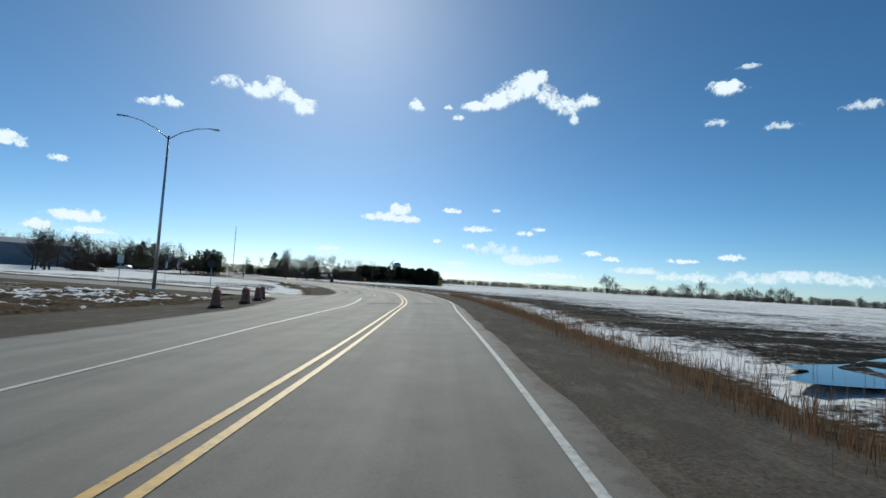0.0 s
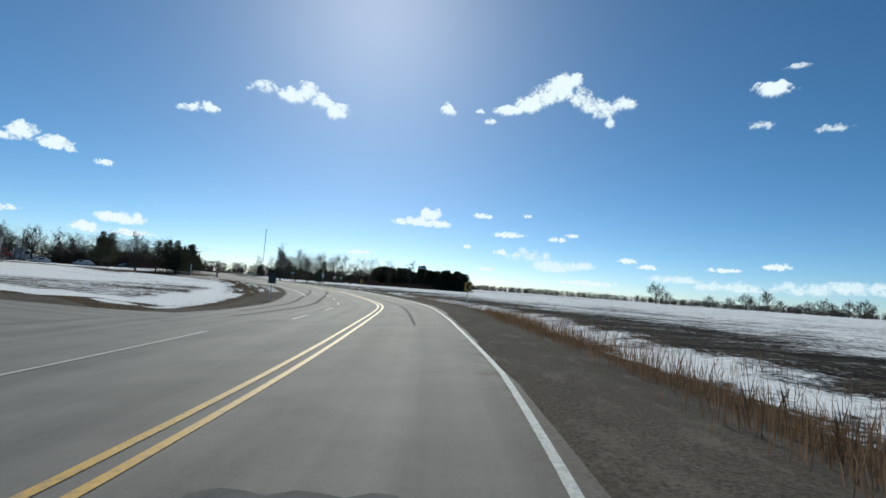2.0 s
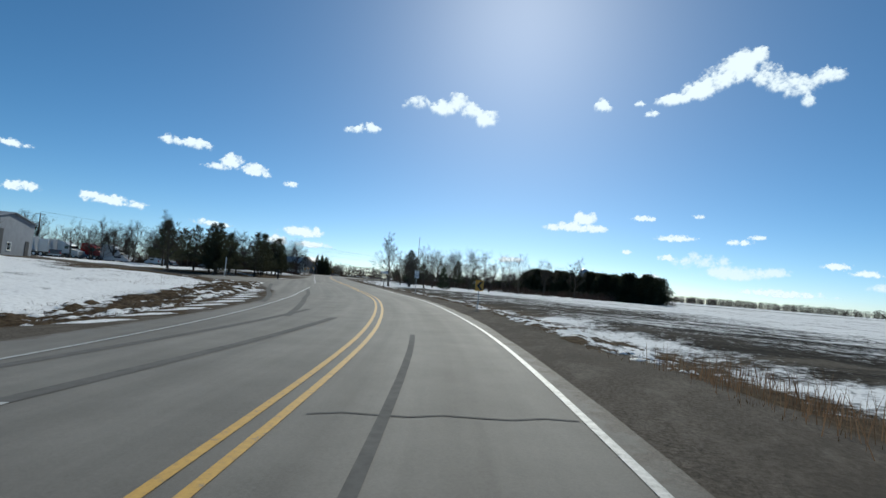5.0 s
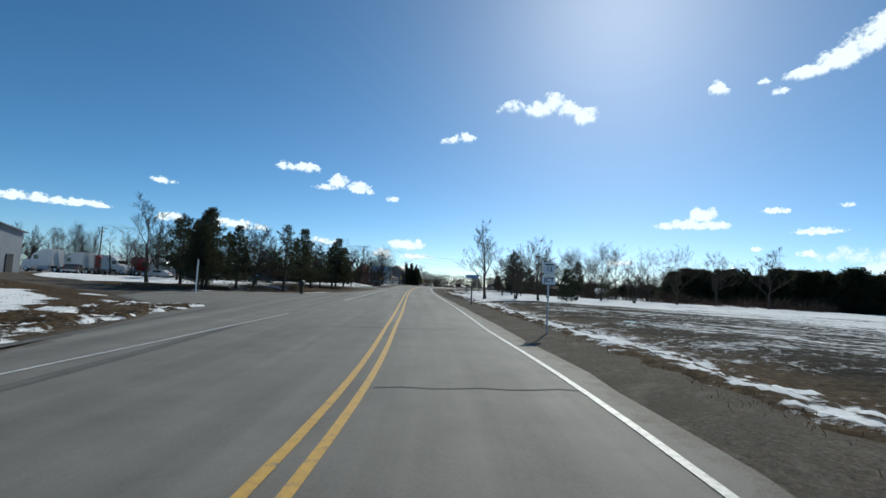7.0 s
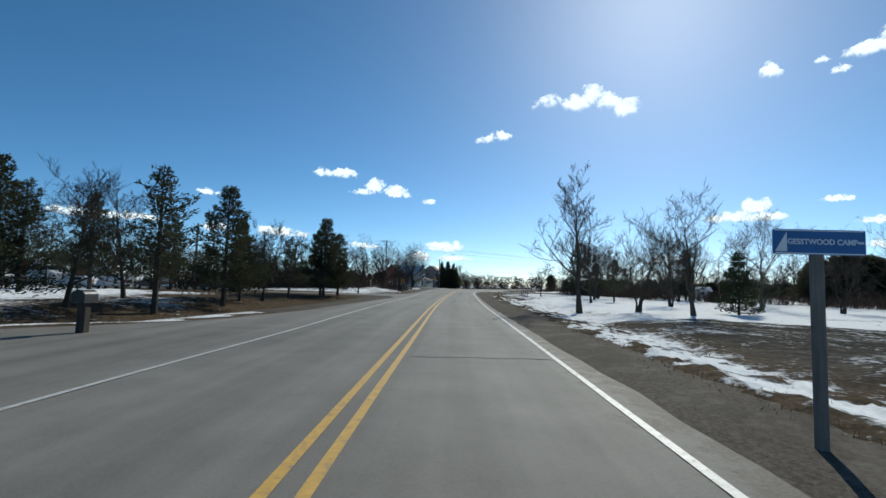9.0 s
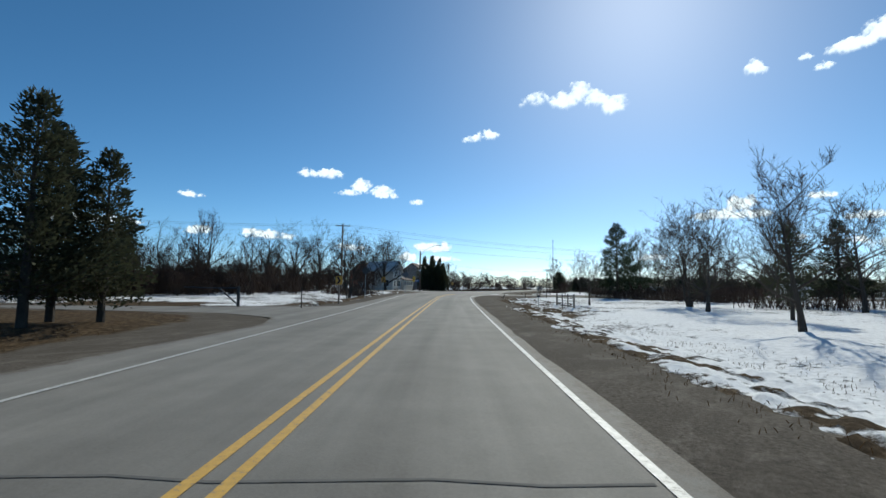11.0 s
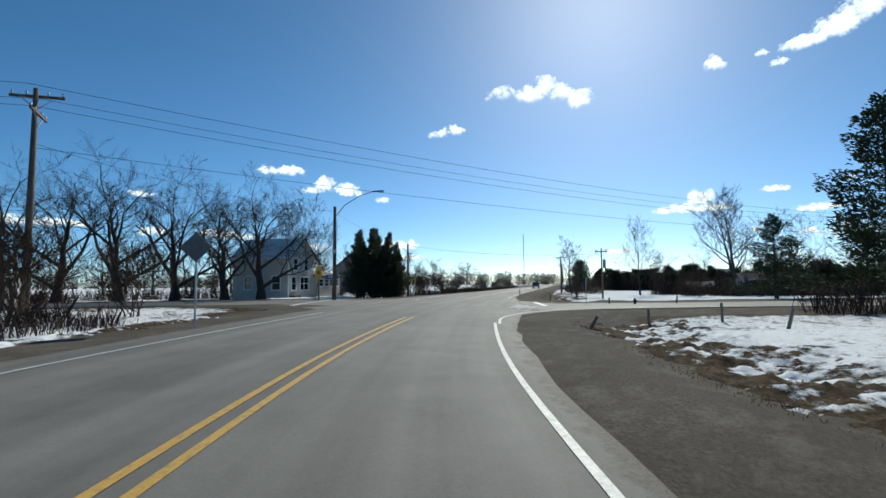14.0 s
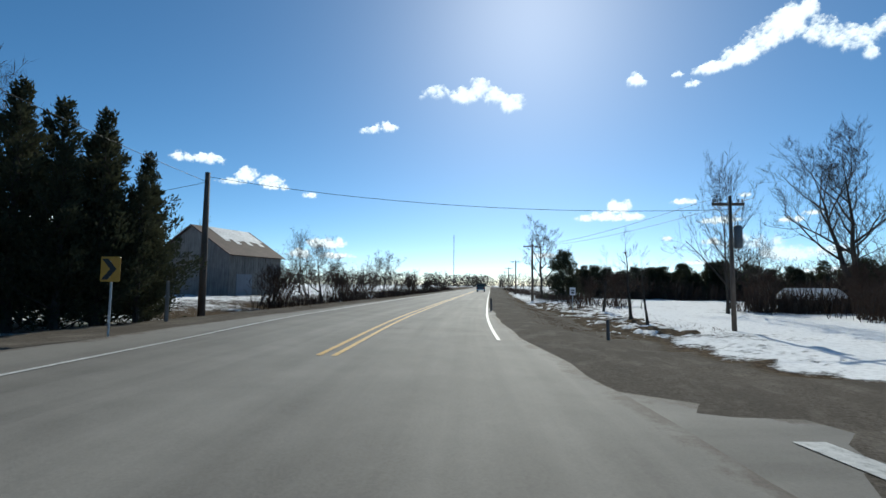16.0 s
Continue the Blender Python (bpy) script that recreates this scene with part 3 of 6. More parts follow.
xs = np.concatenate([np.arange(-592, -40, 8.0), np.arange(-40, -7.5, 1.2)])
flare = np.interp(xs, [-24, -18, -13, -8], [4.7, 5.2, 7.0, 11.0])
paved("side_road", xs, flare, -flare, -0.006, spot_side, "worn asphalt side road leaving between snowy fields")
paved("road", ss, -np.interp(ss, *LEFT_PAVED) + edge, np.interp(ss, *RIGHT_PAVED) + edge, 0.0, spot_main, "grey worn asphalt country road in a long left curve")


us = np.concatenate([[-380, -120, -60, -45], np.arange(-36, 37, 1.0), [45, 60, 120, 380]])
near = np.where(us > 0, np.interp(us, [2.5, 4.3, 5.6, 7.2, 9, 11.4, 17], [12, 8.3, 6.4, 5.0, 4.3, 3.9, 3.7]), np.interp(-us, [3, 4.5, 7, 10, 15, 22], [15, 13, 10.2, 7.3, 4.8, 3.8]))
far = np.where(us > 0, np.interp(us, [4, 6, 9, 12, 18], [13, 9, 6.4, 4.9, 3.9]), np.interp(-us, [4, 6, 9, 13, 18], [10, 7.5, 5.4, 4.2, 3.8]))
paved("crossroad", us, -near, far, -0.004, spot_cross, "grey asphalt side road crossing at the junction")

GAP_A, GAP_B = S_CROSS - 14, S_CROSS + 12


def stripe(name, a, b, offset, width, material, label, step=1.5, lift=0.009):
    n = max(2, int((b - a) / step) + 1)
    s = np.linspace(a, b, n)
    o = np.interp(s, *offset) if isinstance(offset, tuple) else np.full(n, offset)
    return solid(name, strip(s, o - width / 2, o + width / 2, lift), material, label, "road marking", kind="structure")


for a, b in ((-50, GAP_A), (GAP_B, 420)):
    for o in (-0.16, 0.16):
        stripe("centre_line", a, b, o, 0.12, YELLOW_LINE, "worn double yellow centre line on the road")
stripe("edge_line", -50, GAP_A - 2, RIGHT_EDGE, 0.11, WHITE_LINE, "worn white edge line beside the gravel shoulder")
stripe("edge_line", GAP_B + 4, 420, RIGHT_EDGE, 0.11, WHITE_LINE, "worn white edge line beside the gravel shoulder")
neg = (LEFT_EDGE[0], [-w for w in LEFT_EDGE[1]])
for a, b in ((-50, 48), (84, 133), (146, 250), (268, 420)):
    stripe("edge_line", a, b, neg, 0.11, WHITE_LINE, "worn white edge line beside the paved shoulder")
for k in range(5):
    stripe("lane_dash", 54 + k * 7.5, 57 + k * 7.5, -3.05, 0.1, WHITE_LINE, "faded white dash on the road")


def cross_line(name, pts, width, label):
    """A painted line through points given along and across the side road."""
    way = spline(pts, 0.8)
    t = np.gradient(way, axis=0)
    t /= np.hypot(t[:, 0], t[:, 1])[:, None]
    g = Geo()
    for (u, v), (a, b) in zip(way, t):
        for d in (-width / 2, width / 2):
            uu, vv = u - b * d, v + a * d
            x, y = CROSS.x + uu * CROSS_DIR.x - vv * CROSS_DIR.y, CROSS.y + uu * CROSS_DIR.y + vv * CROSS_DIR.x
            g.v.append((x, y, float(surface_z(x, y)[0]) + 0.009))
    for i in range(len(way) - 1):
        g.f.append((2 * i, 2 * i + 2, 2 * i + 3, 2 * i + 1))
    return solid(name, g, WHITE_LINE, label, "road marking", kind="structure")


cross_line("corner_line", [(1.3, -16.4), (1.7, -13.5), (2.6, -10.8), (4.4, -7.5), (7.2, -4.5), (11.4, -3.4), (17, -3.2), (40, -3.1)], 0.11, "white edge line bending round the corner of the junction")
cross_line("stop_line", [(-10.2, -7.2), (-10.4, -2.0), (-9.8, 4.6)], 0.4, "broad worn white stop line across the side road")
cross_line("stop_line", [(6.6, 0.3), (6.7, 2.0), (6.95, 6.6)], 0.4, "short worn white line at the far corner")


def ground_line(name, a, b, width, label):
    a, b = Vector((*a, 0)), Vector((*b, 0))
    side = Vector((-(b - a).y, (b - a).x, 0)).normalized() * width / 2
    g = Geo()
    for k in range(9):
        for d in (-1, 1):
            p = a.lerp(b, k / 8) + side * d
            g.v.append((p.x, p.y, float(surface_z(p.x, p.y)[0]) + 0.008))
    for k in range(8):
        g.f.append((2 * k, 2 * k + 1, 2 * k + 3, 2 * k + 2))
    return solid(name, g, WHITE_LINE, label, "road marking", kind="structure")


ground_line("stop_line", (-17.8, 45.4), (-18.2, 50.2), 0.4, "broad worn white stop line on the side road")


# ---------------------------------------------------------------- marks on the road
def across(name, s, a, b, width, material, label, skew=0.0):
    g = Geo()
    n = 8
    for i in range(n + 1):
        o = a + (b - a) * i / n
        w = 0.06 * math.sin(i * 2.1 + s)
        for d in (-width / 2, width / 2):
            x, y = place(s + skew * (o - a) + w + d, o)
            g.v.append((float(x), float(y), float(surface_z(x, y)[0]) + 0.006))
    for i in range(n):
        g.f.append((2 * i, 2 * i + 2, 2 * i + 3, 2 * i + 1))
    return solid(name, g, material, label, "road crack", kind="structure")


for s, a, b in ((24, -2.9, 3.5), (35.5, -1.0, 3.4), (36.6, -3.8, -0.6), (52, 0.3, 3.5), (66, 0.3, 3.6), (69, 0.3, 3.6), (84, 0.3, 3.6), (87, 0.4, 3.5), (112, 0.3, 3.5), (119, 0.3, 3.5), (128, -3.0, 3.5), (152, 0.4, 3.5), (178, -3.5, 3.5), (208, -3.5, 3.5), (281, 0.3, 3.5), (287, 0.3, 3.5)):
    across("road_crack", s, a, b, 0.05, SKID, "thin sealed crack across the asphalt")
across("road_patch", 36.0, -2.8, -0.4, 1.0, SKID, "dark asphalt patch on the road")
across("road_patch", 36.4, 0.9, 2.4, 0.8, SKID, "dark asphalt patch on the road")
for a, b, o0, o1, w in ((52, 95, 2.2, 1.3, 0.14), (55, 100, -6.0, -1.6, 0.32), (60, 104, -7.4, -3.2, 0.3), (100, 128, -3.4, -5.0, 0.3), (108, 136, -6.2, -8.8, 0.35)):
    stripe("tyre_mark", a, b, ([a, (a + b) / 2, b], [o0, (o0 + o1) / 2 - 0.5, o1]), w, SKID, "dark tyre mark bending over the asphalt", lift=0.006)

SALT = plain("road_salt", (0.36, 0.36, 0.35), (0.6, 0.6, 0.59), 0.9, 0, 4, spec=0.1)


def salt_stain(x, y, turn, length, width):
    """A thin pale crust with a ragged rim."""
    g = Geo()
    g.v.append((x, y, float(surface_z(x, y)[0]) + 0.014))
    for k in range(40):
        a = k * math.tau / 40
        r = 1 + 0.18 * math.sin(3 * a + 1) + 0.13 * math.sin(7 * a) + 0.1 * math.sin(13 * a + 2)
        du, dv = math.cos(a) * r * length / 2, math.sin(a) * r * width / 2
        px, py = x + du * math.cos(turn) - dv * math.sin(turn), y + du * math.sin(turn) + dv * math.cos(turn)
        g.v.append((px, py, float(surface_z(px, py)[0]) + 0.014))
        g.f.append((0, k + 1, (k + 1) % 40 + 1))
    return solid("salt_stain", g, SALT, "pale dried salt stain on the asphalt of the junction", "stain", kind="structure")


salt_stain(-104.7, 232.0, math.radians(115), 5.0, 1.6)


# ---------------------------------------------------------------- water
def water_material():
    m, nt, b = shader("meltwater", 0.08, 0, 0.6)
    b.inputs["Base Color"].default_value = (0.03, 0.045, 0.06, 1)
    bump(nt, b, grain(nt, 3.0, 4, 0.6), 0.08, 0.02)
    return m


WATER = water_material()


def puddle(x, y, rx, ry, turn, seed, label):
    g, rng = Geo(), random.Random(seed)
    ph = [rng.random() * 6.28 for _ in range(4)]
    spots = [gz(x + dx, y + dy) for dx in (-rx * .6, 0, rx * .6) for dy in (-ry * .6, 0, ry * .6)]
    z = sum(spots) / len(spots) + 0.012
    pts = []
    for i in range(48):
        a = i / 48 * 2 * math.pi
        r = 1 + 0.16 * math.sin(2 * a + ph[0]) + 0.12 * math.sin(3 * a + ph[1]) + 0.08 * math.sin(7 * a + ph[2]) + 0.05 * math.sin(11 * a + ph[3])
        px, py = rx * r * math.cos(a), ry * r * math.sin(a)
        c, s = math.cos(turn), math.sin(turn)
        pts.append((x + px * c - py * s, y + px * s + py * c, z))
    g.face(*pts)
    return solid("meltwater_pond", g, WATER, label, "water", kind="structure")


puddle(15.5, 13.5, 7.0, 2.2, 0.35, 3, "shallow blue meltwater pond in the field")
puddle(-28.0, 135.6, 3.4, 0.9, 2.2, 5, "small meltwater puddle in the muddy field")
puddle(-58.0, 123.5, 4.0, 0.9, 0.35, 6, "wet puddle on the gravel entry lane")


# ---------------------------------------------------------------- trees
def limb(segs, rng, p, d, length, r, depth, droop, kinks=3, up=0.12):
    """One limb, its bends and its branches, as tubes."""
    pts, rad, q, way = [p.copy()], [r], p.copy(), d.copy()
    for i in range(kinks):
        way = (way + Vector((rng.gauss(0, .22), rng.gauss(0, .22), rng.gauss(0, .14) + up - droop))).normalized()
        q = q + way * (length / kinks)
        pts.append(q.copy())
        rad.append(max(0.004, r * (1 - 0.72 * (i + 1) / kinks)))
    segs.append((pts, rad, depth))
    if depth == 0:
        return
    n = {4: 6, 3: 6, 2: 6, 1: 8}[depth]
    for k in range(n):
        t = 0.25 + 0.75 * (k + rng.random()) / n
        j = min(kinks - 1, int(t * kinks))
        f = t * kinks - j
        b = pts[j].lerp(pts[j + 1], min(f, 1.0))
        side = Vector((rng.gauss(0, 1), rng.gauss(0, 1), rng.gauss(0, 0.6) + 0.25)).normalized()
        w = (way * 0.75 + side * 0.85).normalized()
        limb(segs, rng, b, w, length * rng.uniform(0.4, 0.6), max(0.006, rad[j] * 0.5), depth - 1, droop, 3 if depth > 1 else 2, up)


def twig(g, pts, r):  # r: half its width at the root
    """A last twig: a narrow blade that runs to a point."""
    d = (pts[-1] - pts[0]).normalized()
    a = d.cross(Vector((0.31, 0.52, 0.79))).normalized() * r
    mid = pts[len(pts) // 2]
    g.face(pts[0] - a, pts[0] + a, mid + a * 0.8, pts[-1], mid - a * 0.8)


def bare_tree(h, w, seed, fork=0.28, limbs=7, droop=0.0, stems=1, depth=3, stout=1.0, up=0.12, fine=0.007):
    """A leafless tree: its trunk and its limbs with twigs."""
    rng = random.Random(seed)
    trunk, crown, segs = Geo(), Geo(), []
    for st in range(stems):
        lean = Vector((rng.gauss(0, .05), rng.gauss(0, .05), 1)) if stems == 1 else Vector((rng.uniform(-.35, .35), rng.uniform(-.35, .35), 1))
        top = lean.normalized() * h * 0.8
        base = Vector((0.12 * st, 0.1 * (st % 2), -0.15))
        pts = [base.lerp(base + top, k / 6) + Vector((rng.gauss(0, h * .008), rng.gauss(0, h * .008), 0)) * (k > 0) for k in range(7)]
        r0 = h * 0.021 * stout / (stems ** 0.4)
        rad = [r0 * (1.35 if k == 0 else 1 - 0.14 * k) for k in range(7)]
        trunk.tube(pts, rad, 7)
        for k in range(limbs):
            t = fork + (1 - fork) * (k + rng.random() * 0.8) / limbs
            j = min(5, int(t * 6))
            p = pts[j].lerp(pts[j + 1], t * 6 - j)
            a = k * 2.4 + rng.uniform(-.5, .5)
            d = Vector((math.cos(a), math.sin(a), rng.uniform(0.35, 0.95) + 0.7 * (t - fork))).normalized()
            limb(segs, rng, p, d, (w * 0.62) * (1.15 - 0.55 * t) * rng.uniform(.8, 1.15), rad[j] * 0.55, depth, droop, 3 if stout < 1.2 else 4, up)
        limb(segs, rng, pts[-1], (pts[-1] - pts[-2]).normalized(), h * 0.24, rad[-1] * 0.8, depth, droop, 3, up)
    for pts, rad, dep in segs:
        if dep:
            crown.tube(pts, [max(r, fine * 1.2) for r in rad], 5 if dep >= 3 else 3, False)
        else:
            twig(crown, pts, max(rad[0] * 0.8, fine))
    return trunk, crown


def conifer(h, w, seed, skirt=0.06, ragged=0.35, sprays=6000, size=0.2, power=0.85, leaders=1, lift=(0.0, 0.5), deep=1.0):
    """An evergreen: a trunk, tiers of uneven boughs, and flat fans of small sprays along each bough."""
    rng = random.Random(seed)
    trunk, crown = Geo(), Geo()
    trunk.tube([(0, 0, -0.15), (0.02, 0, h * 0.5), (0, 0.02, h * 0.97)], [h * 0.022, h * 0.013, 0.01], 7)
    boughs, count = [], int(34 + h * 4)
    for k in range(count):
        t = skirt + (0.985 - skirt) * (k + rng.random()) / count
        a = k * 2.399 + rng.uniform(-.5, .5)
        r = w / 2 * (1 - t) ** power * rng.uniform(1 - ragged, 1 + ragged * 0.7) + 0.12
        p = Vector((0, 0, h * t))
        q = p + Vector((math.cos(a) * r, math.sin(a) * r, r * rng.uniform(*lift)))
        boughs.append((p, p.lerp(q, .5) - Vector((0, 0, .06 * r)), q, r))
    for _ in range(leaders):
        a, t = rng.random() * 6.283, rng.uniform(.62, .8)
        root = Vector((0, 0, h * t))
        tip = root + Vector((math.cos(a) * w * .1, math.sin(a) * w * .1, h * (0.97 - t) * rng.uniform(.75, 1.05)))
        boughs.append((root, root.lerp(tip, .45) + Vector((math.cos(a), math.sin(a), 0)) * .12, tip, w * .22))
    boughs.append((Vector((0, 0, h * .86)), Vector((.03, 0, h * .93)), Vector((rng.gauss(0, .1), rng.gauss(0, .1), h)), w * .16))
    total = sum(b[3] + .3 for b in boughs)
    for p, m, q, r in boughs:
        trunk.tube([p, m, q], [0.035, 0.022, 0.008], 3, False)
        way = (q - p).normalized()
        flat = way.cross(Vector((0, 0, 1)))
        flat = flat.normalized() if flat.length > 0.1 else Vector((1, 0, 0))
        up = flat.cross(way)
        for _ in range(int(sprays * (r + .3) / total)):
            t = rng.random() ** 0.7
            c = p.lerp(m, t * 2) if t < .5 else m.lerp(q, t * 2 - 1)
            fan = (0.10 + 0.2 * r * (1.1 - t)) * rng.gauss(0, 1)
            c = c + flat * fan + up * rng.gauss(0, .05 + .03 * r) * deep + Vector((0, 0, rng.gauss(0, .04) * deep))
            d = (way + flat * (fan * 1.2 + rng.gauss(0, .35)) + Vector((0, 0, rng.gauss(.2, .35)))).normalized()
            e = d.cross(Vector((rng.gauss(0, 1), rng.gauss(0, 1), rng.gauss(0, 1)))).normalized()
            L, W = size * rng.uniform(.7, 1.5), size * rng.uniform(.2, .4)
            crown.face(c - e * W, c + d * L * .5 - e * W * .6, c + d * L, c + d * L * .45 + e * W * .8)
    return trunk, crown


def plant(name, geos, m, leaf, label, category="tree", group="", top="crown"):
    t = thing(name, m, label, category, group)
    part("trunk", geos[0], BARK, t)
    part(top, geos[1], leaf, t)
    return t


BASES = {}


def stand(kind, x, y, h, label, group="", wide=1.0, turn=None, force=False):
    """Sets a tree of one of the kinds at x, y with the height h, unless a road is there."""
    s, o = [float(v[0]) for v in along(x, y)]
    u, v = cross_coords(x, y)
    if not force and (-8.5 - 0.3 * h < o < 7 + 0.25 * h and s < 420 or abs(v) < 6.5 + 0.2 * h and abs(u) < 90 or abs(side_across(x, y)) < 7 and -600 < x < -8):
        return None
    name, h0, geos, leaf, category = KINDS[kind]
    rng = random.Random(int(x * 31 + y * 17))
    a = rng.uniform(0, 360) if turn is None else turn
    k = h / h0
    if kind not in BASES:
        BASES[kind] = plant(name, geos(), pose(0, 0, 0), leaf, label, category, group)
        ob = BASES[kind]
    else:
        ob = copy_thing(BASES[kind], pose(0, 0, 0))
    ob.matrix_basis = pose(x, y, gz(x, y) - 0.03, 0, 0, a) @ Matrix.Diagonal((k * wide, k * wide, k, 1))
    tagged(ob, label, category, group or " ")
    if not group:
        del ob["group"]
    return ob


KINDS = {
    "ash": ("bare_tree", 9.0, lambda: bare_tree(9.0, 5.4, 11, 0.25, 10, up=0.17), TWIG, "tree"),
    "maple": ("bare_tree", 8.0, lambda: bare_tree(8.0, 6.6, 23, 0.22, 10, up=0.08), TWIG, "tree"),
    "oak": ("bare_tree", 11.0, lambda: bare_tree(11.0, 12.0, 37, 0.18, 10, up=0.06), TWIG, "tree"),
    "gnarled": ("bare_tree", 9.5, lambda: bare_tree(9.5, 11.5, 53, 0.14, 9, 0.02, 1, 3, 2.2, 0.08), TWIG, "tree"),
    "stems": ("bare_tree", 8.0, lambda: bare_tree(8.0, 5.0, 71, 0.2, 7, 0.0, 4, 2, 1.0, 0.18), TWIG, "tree"),
    "double": ("bare_tree", 14.0, lambda: bare_tree(14.0, 10.0, 83, 0.3, 9, 0.0, 2, 3, 1.3, 0.17), TWIG, "tree"),
    "fan": ("bare_tree", 8.0, lambda: bare_tree(8.0, 7.0, 73, 0.08, 8, 0.0, 3, 3, 1.1, 0.1), TWIG, "tree"),
    "slim": ("bare_tree", 9.0, lambda: bare_tree(9.0, 3.2, 97, 0.35, 8, 0.0, 1, 2), TWIG, "tree"),
    "wood_oak": ("bare_tree", 9.0, lambda: bare_tree(9.0, 8.0, 131, 0.2, 12, 0.0, 1, 2, 1.2, 0.13, 0.013), TWIG, "tree"),
    "wood_ash": ("bare_tree", 9.0, lambda: bare_tree(9.0, 5.0, 137, 0.25, 11, 0.0, 1, 2, 1.1, 0.17, 0.013), TWIG, "tree"),
    "shrub": ("bare_shrub", 3.0, lambda: bare_tree(3.0, 3.0, 101, 0.1, 7, 0.0, 5, 2), BRUSH, "shrub"),
    "far_oak": ("bare_tree", 12.0, lambda: bare_tree(12.0, 13.0, 141, 0.12, 12, 0.0, 1, 2, 1.5, 0.12, 0.06), TWIG, "tree"),
    "cedar_a": ("cedar_tree", 7.5, lambda: conifer(7.5, 6.4, 5, 0.12, 0.55, 8000, 0.19, 0.95, 1, (0.0, 0.5), 1.3), CEDAR, "tree"),
    "cedar_b": ("cedar_tree", 7.5, lambda: conifer(7.5, 6.8, 8, 0.2, 0.8, 4000, 0.19, 0.95, 3), CEDAR, "tree"),
    "cedar_c": ("cedar_tree", 7.5, lambda: conifer(7.5, 5.2, 13, 0.1, 0.5, 7500, 0.19, 0.9, 1, (0.0, 0.6), 1.3), CEDAR, "tree"),
    "cedar_d": ("cedar_tree", 7.5, lambda: conifer(7.5, 4.6, 17, 0.0, 0.3, 9000, 0.26, 0.5, 4, (0.1, 0.8), 3.0), CEDAR, "tree"),
    "spire": ("cedar_tree", 8.5, lambda: conifer(8.5, 4.6, 61, 0.0, 0.45, 9500, 0.18, 1.2, 0, (0.5, 1.1), 1.4), CEDAR, "tree"),
    "spire_b": ("cedar_tree", 8.5, lambda: conifer(8.5, 5.0, 67, 0.0, 0.6, 9000, 0.18, 1.25, 1, (0.4, 1.2), 1.4), CEDAR, "tree"),
    "spruce": ("spruce_tree", 4.5, lambda: conifer(4.5, 2.7, 21, 0.02, 0.25, 4500, 0.17, 0.8, 1), SPRUCE, "tree"),
    "pine": ("pine_tree", 11.0, lambda: conifer(11.0, 8.0, 34, 0.08, 0.6, 13000, 0.24, 0.75, 2, (-0.05, 0.4), 1.6), SPRUCE, "tree"),
}

# cedars round the farm lane and on the lawn
for kind, x, y, h in (("cedar_a", -64.1, 131.6, 7.4), ("cedar_c", -66.6, 132.6, 7.2), ("cedar_a", -66.2, 135.8, 6.2), ("cedar_b", -68.4, 131.5, 6.6), ("cedar_c", -62.9, 130.2, 5.6),
                      ("cedar_b", -67.0, 142.0, 7.4), ("cedar_a", -70.5, 147.2, 7.6), ("cedar_c", -73.4, 149.8, 5.8), ("cedar_b", -77.6, 156.5, 5.4), ("cedar_a", -80.8, 162.6, 7.9),
                      ("cedar_c", -82.9, 163.8, 7.4), ("cedar_c", -81.5, 165.0, 6.6), ("cedar_b", -86.0, 140.0, 8.2), ("cedar_a", -93.0, 146.0, 8.8), ("cedar_b", -101.0, 156.0, 8.6)):
    stand(kind, x, y, h, "dark green ragged cedar on a snow-patched lawn", "cedars on the lawn")
for x, y, h in ((-67.6, 138.6, 5.9), (-72.6, 142.4, 6.2), (-75.0, 152.5, 5.6)):
    stand("maple", x, y, h, "small leafless tree standing among the lawn cedars")
stand("ash", -72.0, 130.2, 7.5, "tall thin leafless tree beside the truck yard")
# lawn on the other side
stand("ash", -55.1, 166.1, 9.6, "slender leafless ash tree on the snowy lawn")
stand("stems", -51.8, 168.6, 6.4, "several-stemmed leafless tree on the snowy lawn")
stand("maple", -47.8, 167.4, 7.4, "leafless maple tree on the snowy lawn")
stand("spruce", -45.9, 172.8, 4.5, "small dark spruce tree on the snowy lawn")
stand("cedar_b", -61.0, 190.5, 5.2, "dark cedar behind the leafless lawn trees")
for x, y, h, k in ((-60.5, 182.0, 6.4, "maple"), (-53.0, 184.0, 7.4, "stems"), (-46.0, 190.0, 7.8, "oak"), (-66.0, 197.0, 6.8, "oak"), (-57.0, 205.0, 8.4, "maple"), (-40.0, 186.0, 6.0, "stems"), (-35.0, 194.0, 7.5, "oak"), (-30.0, 200.0, 8.0, "maple"), (-22.7, 201.0, 9.0, "ash"), (-50.0, 215.0, 9.0, "oak"), (-42.0, 208.0, 8.0, "oak"), (-62.0, 222.0, 9.0, "oak")):
    stand(k, x, y, h, "leafless tree in the park wood beyond the field", "park trees")
# cedar hedge that closes the field
rng = random.Random(7)
for k in range(84):
    t = k / 83
    x, y = -3.2 - 40 * t + rng.uniform(-1, 1), 208 + 33 * t + rng.uniform(-1.5, 1.5)
    stand(("cedar_d", "cedar_d", "cedar_c")[k % 3], x, y, rng.uniform(4.8, 7.2) + 1.2 * t, "dense dark cedar in the hedge closing the field", "cedar hedge", 1.7)
stand("cedar_b", -46.2, 195.0, 3.8, "low dark cedar among the park trees")
stand("cedar_b", -47.6, 197.5, 3.2, "low dark cedar among the park trees")
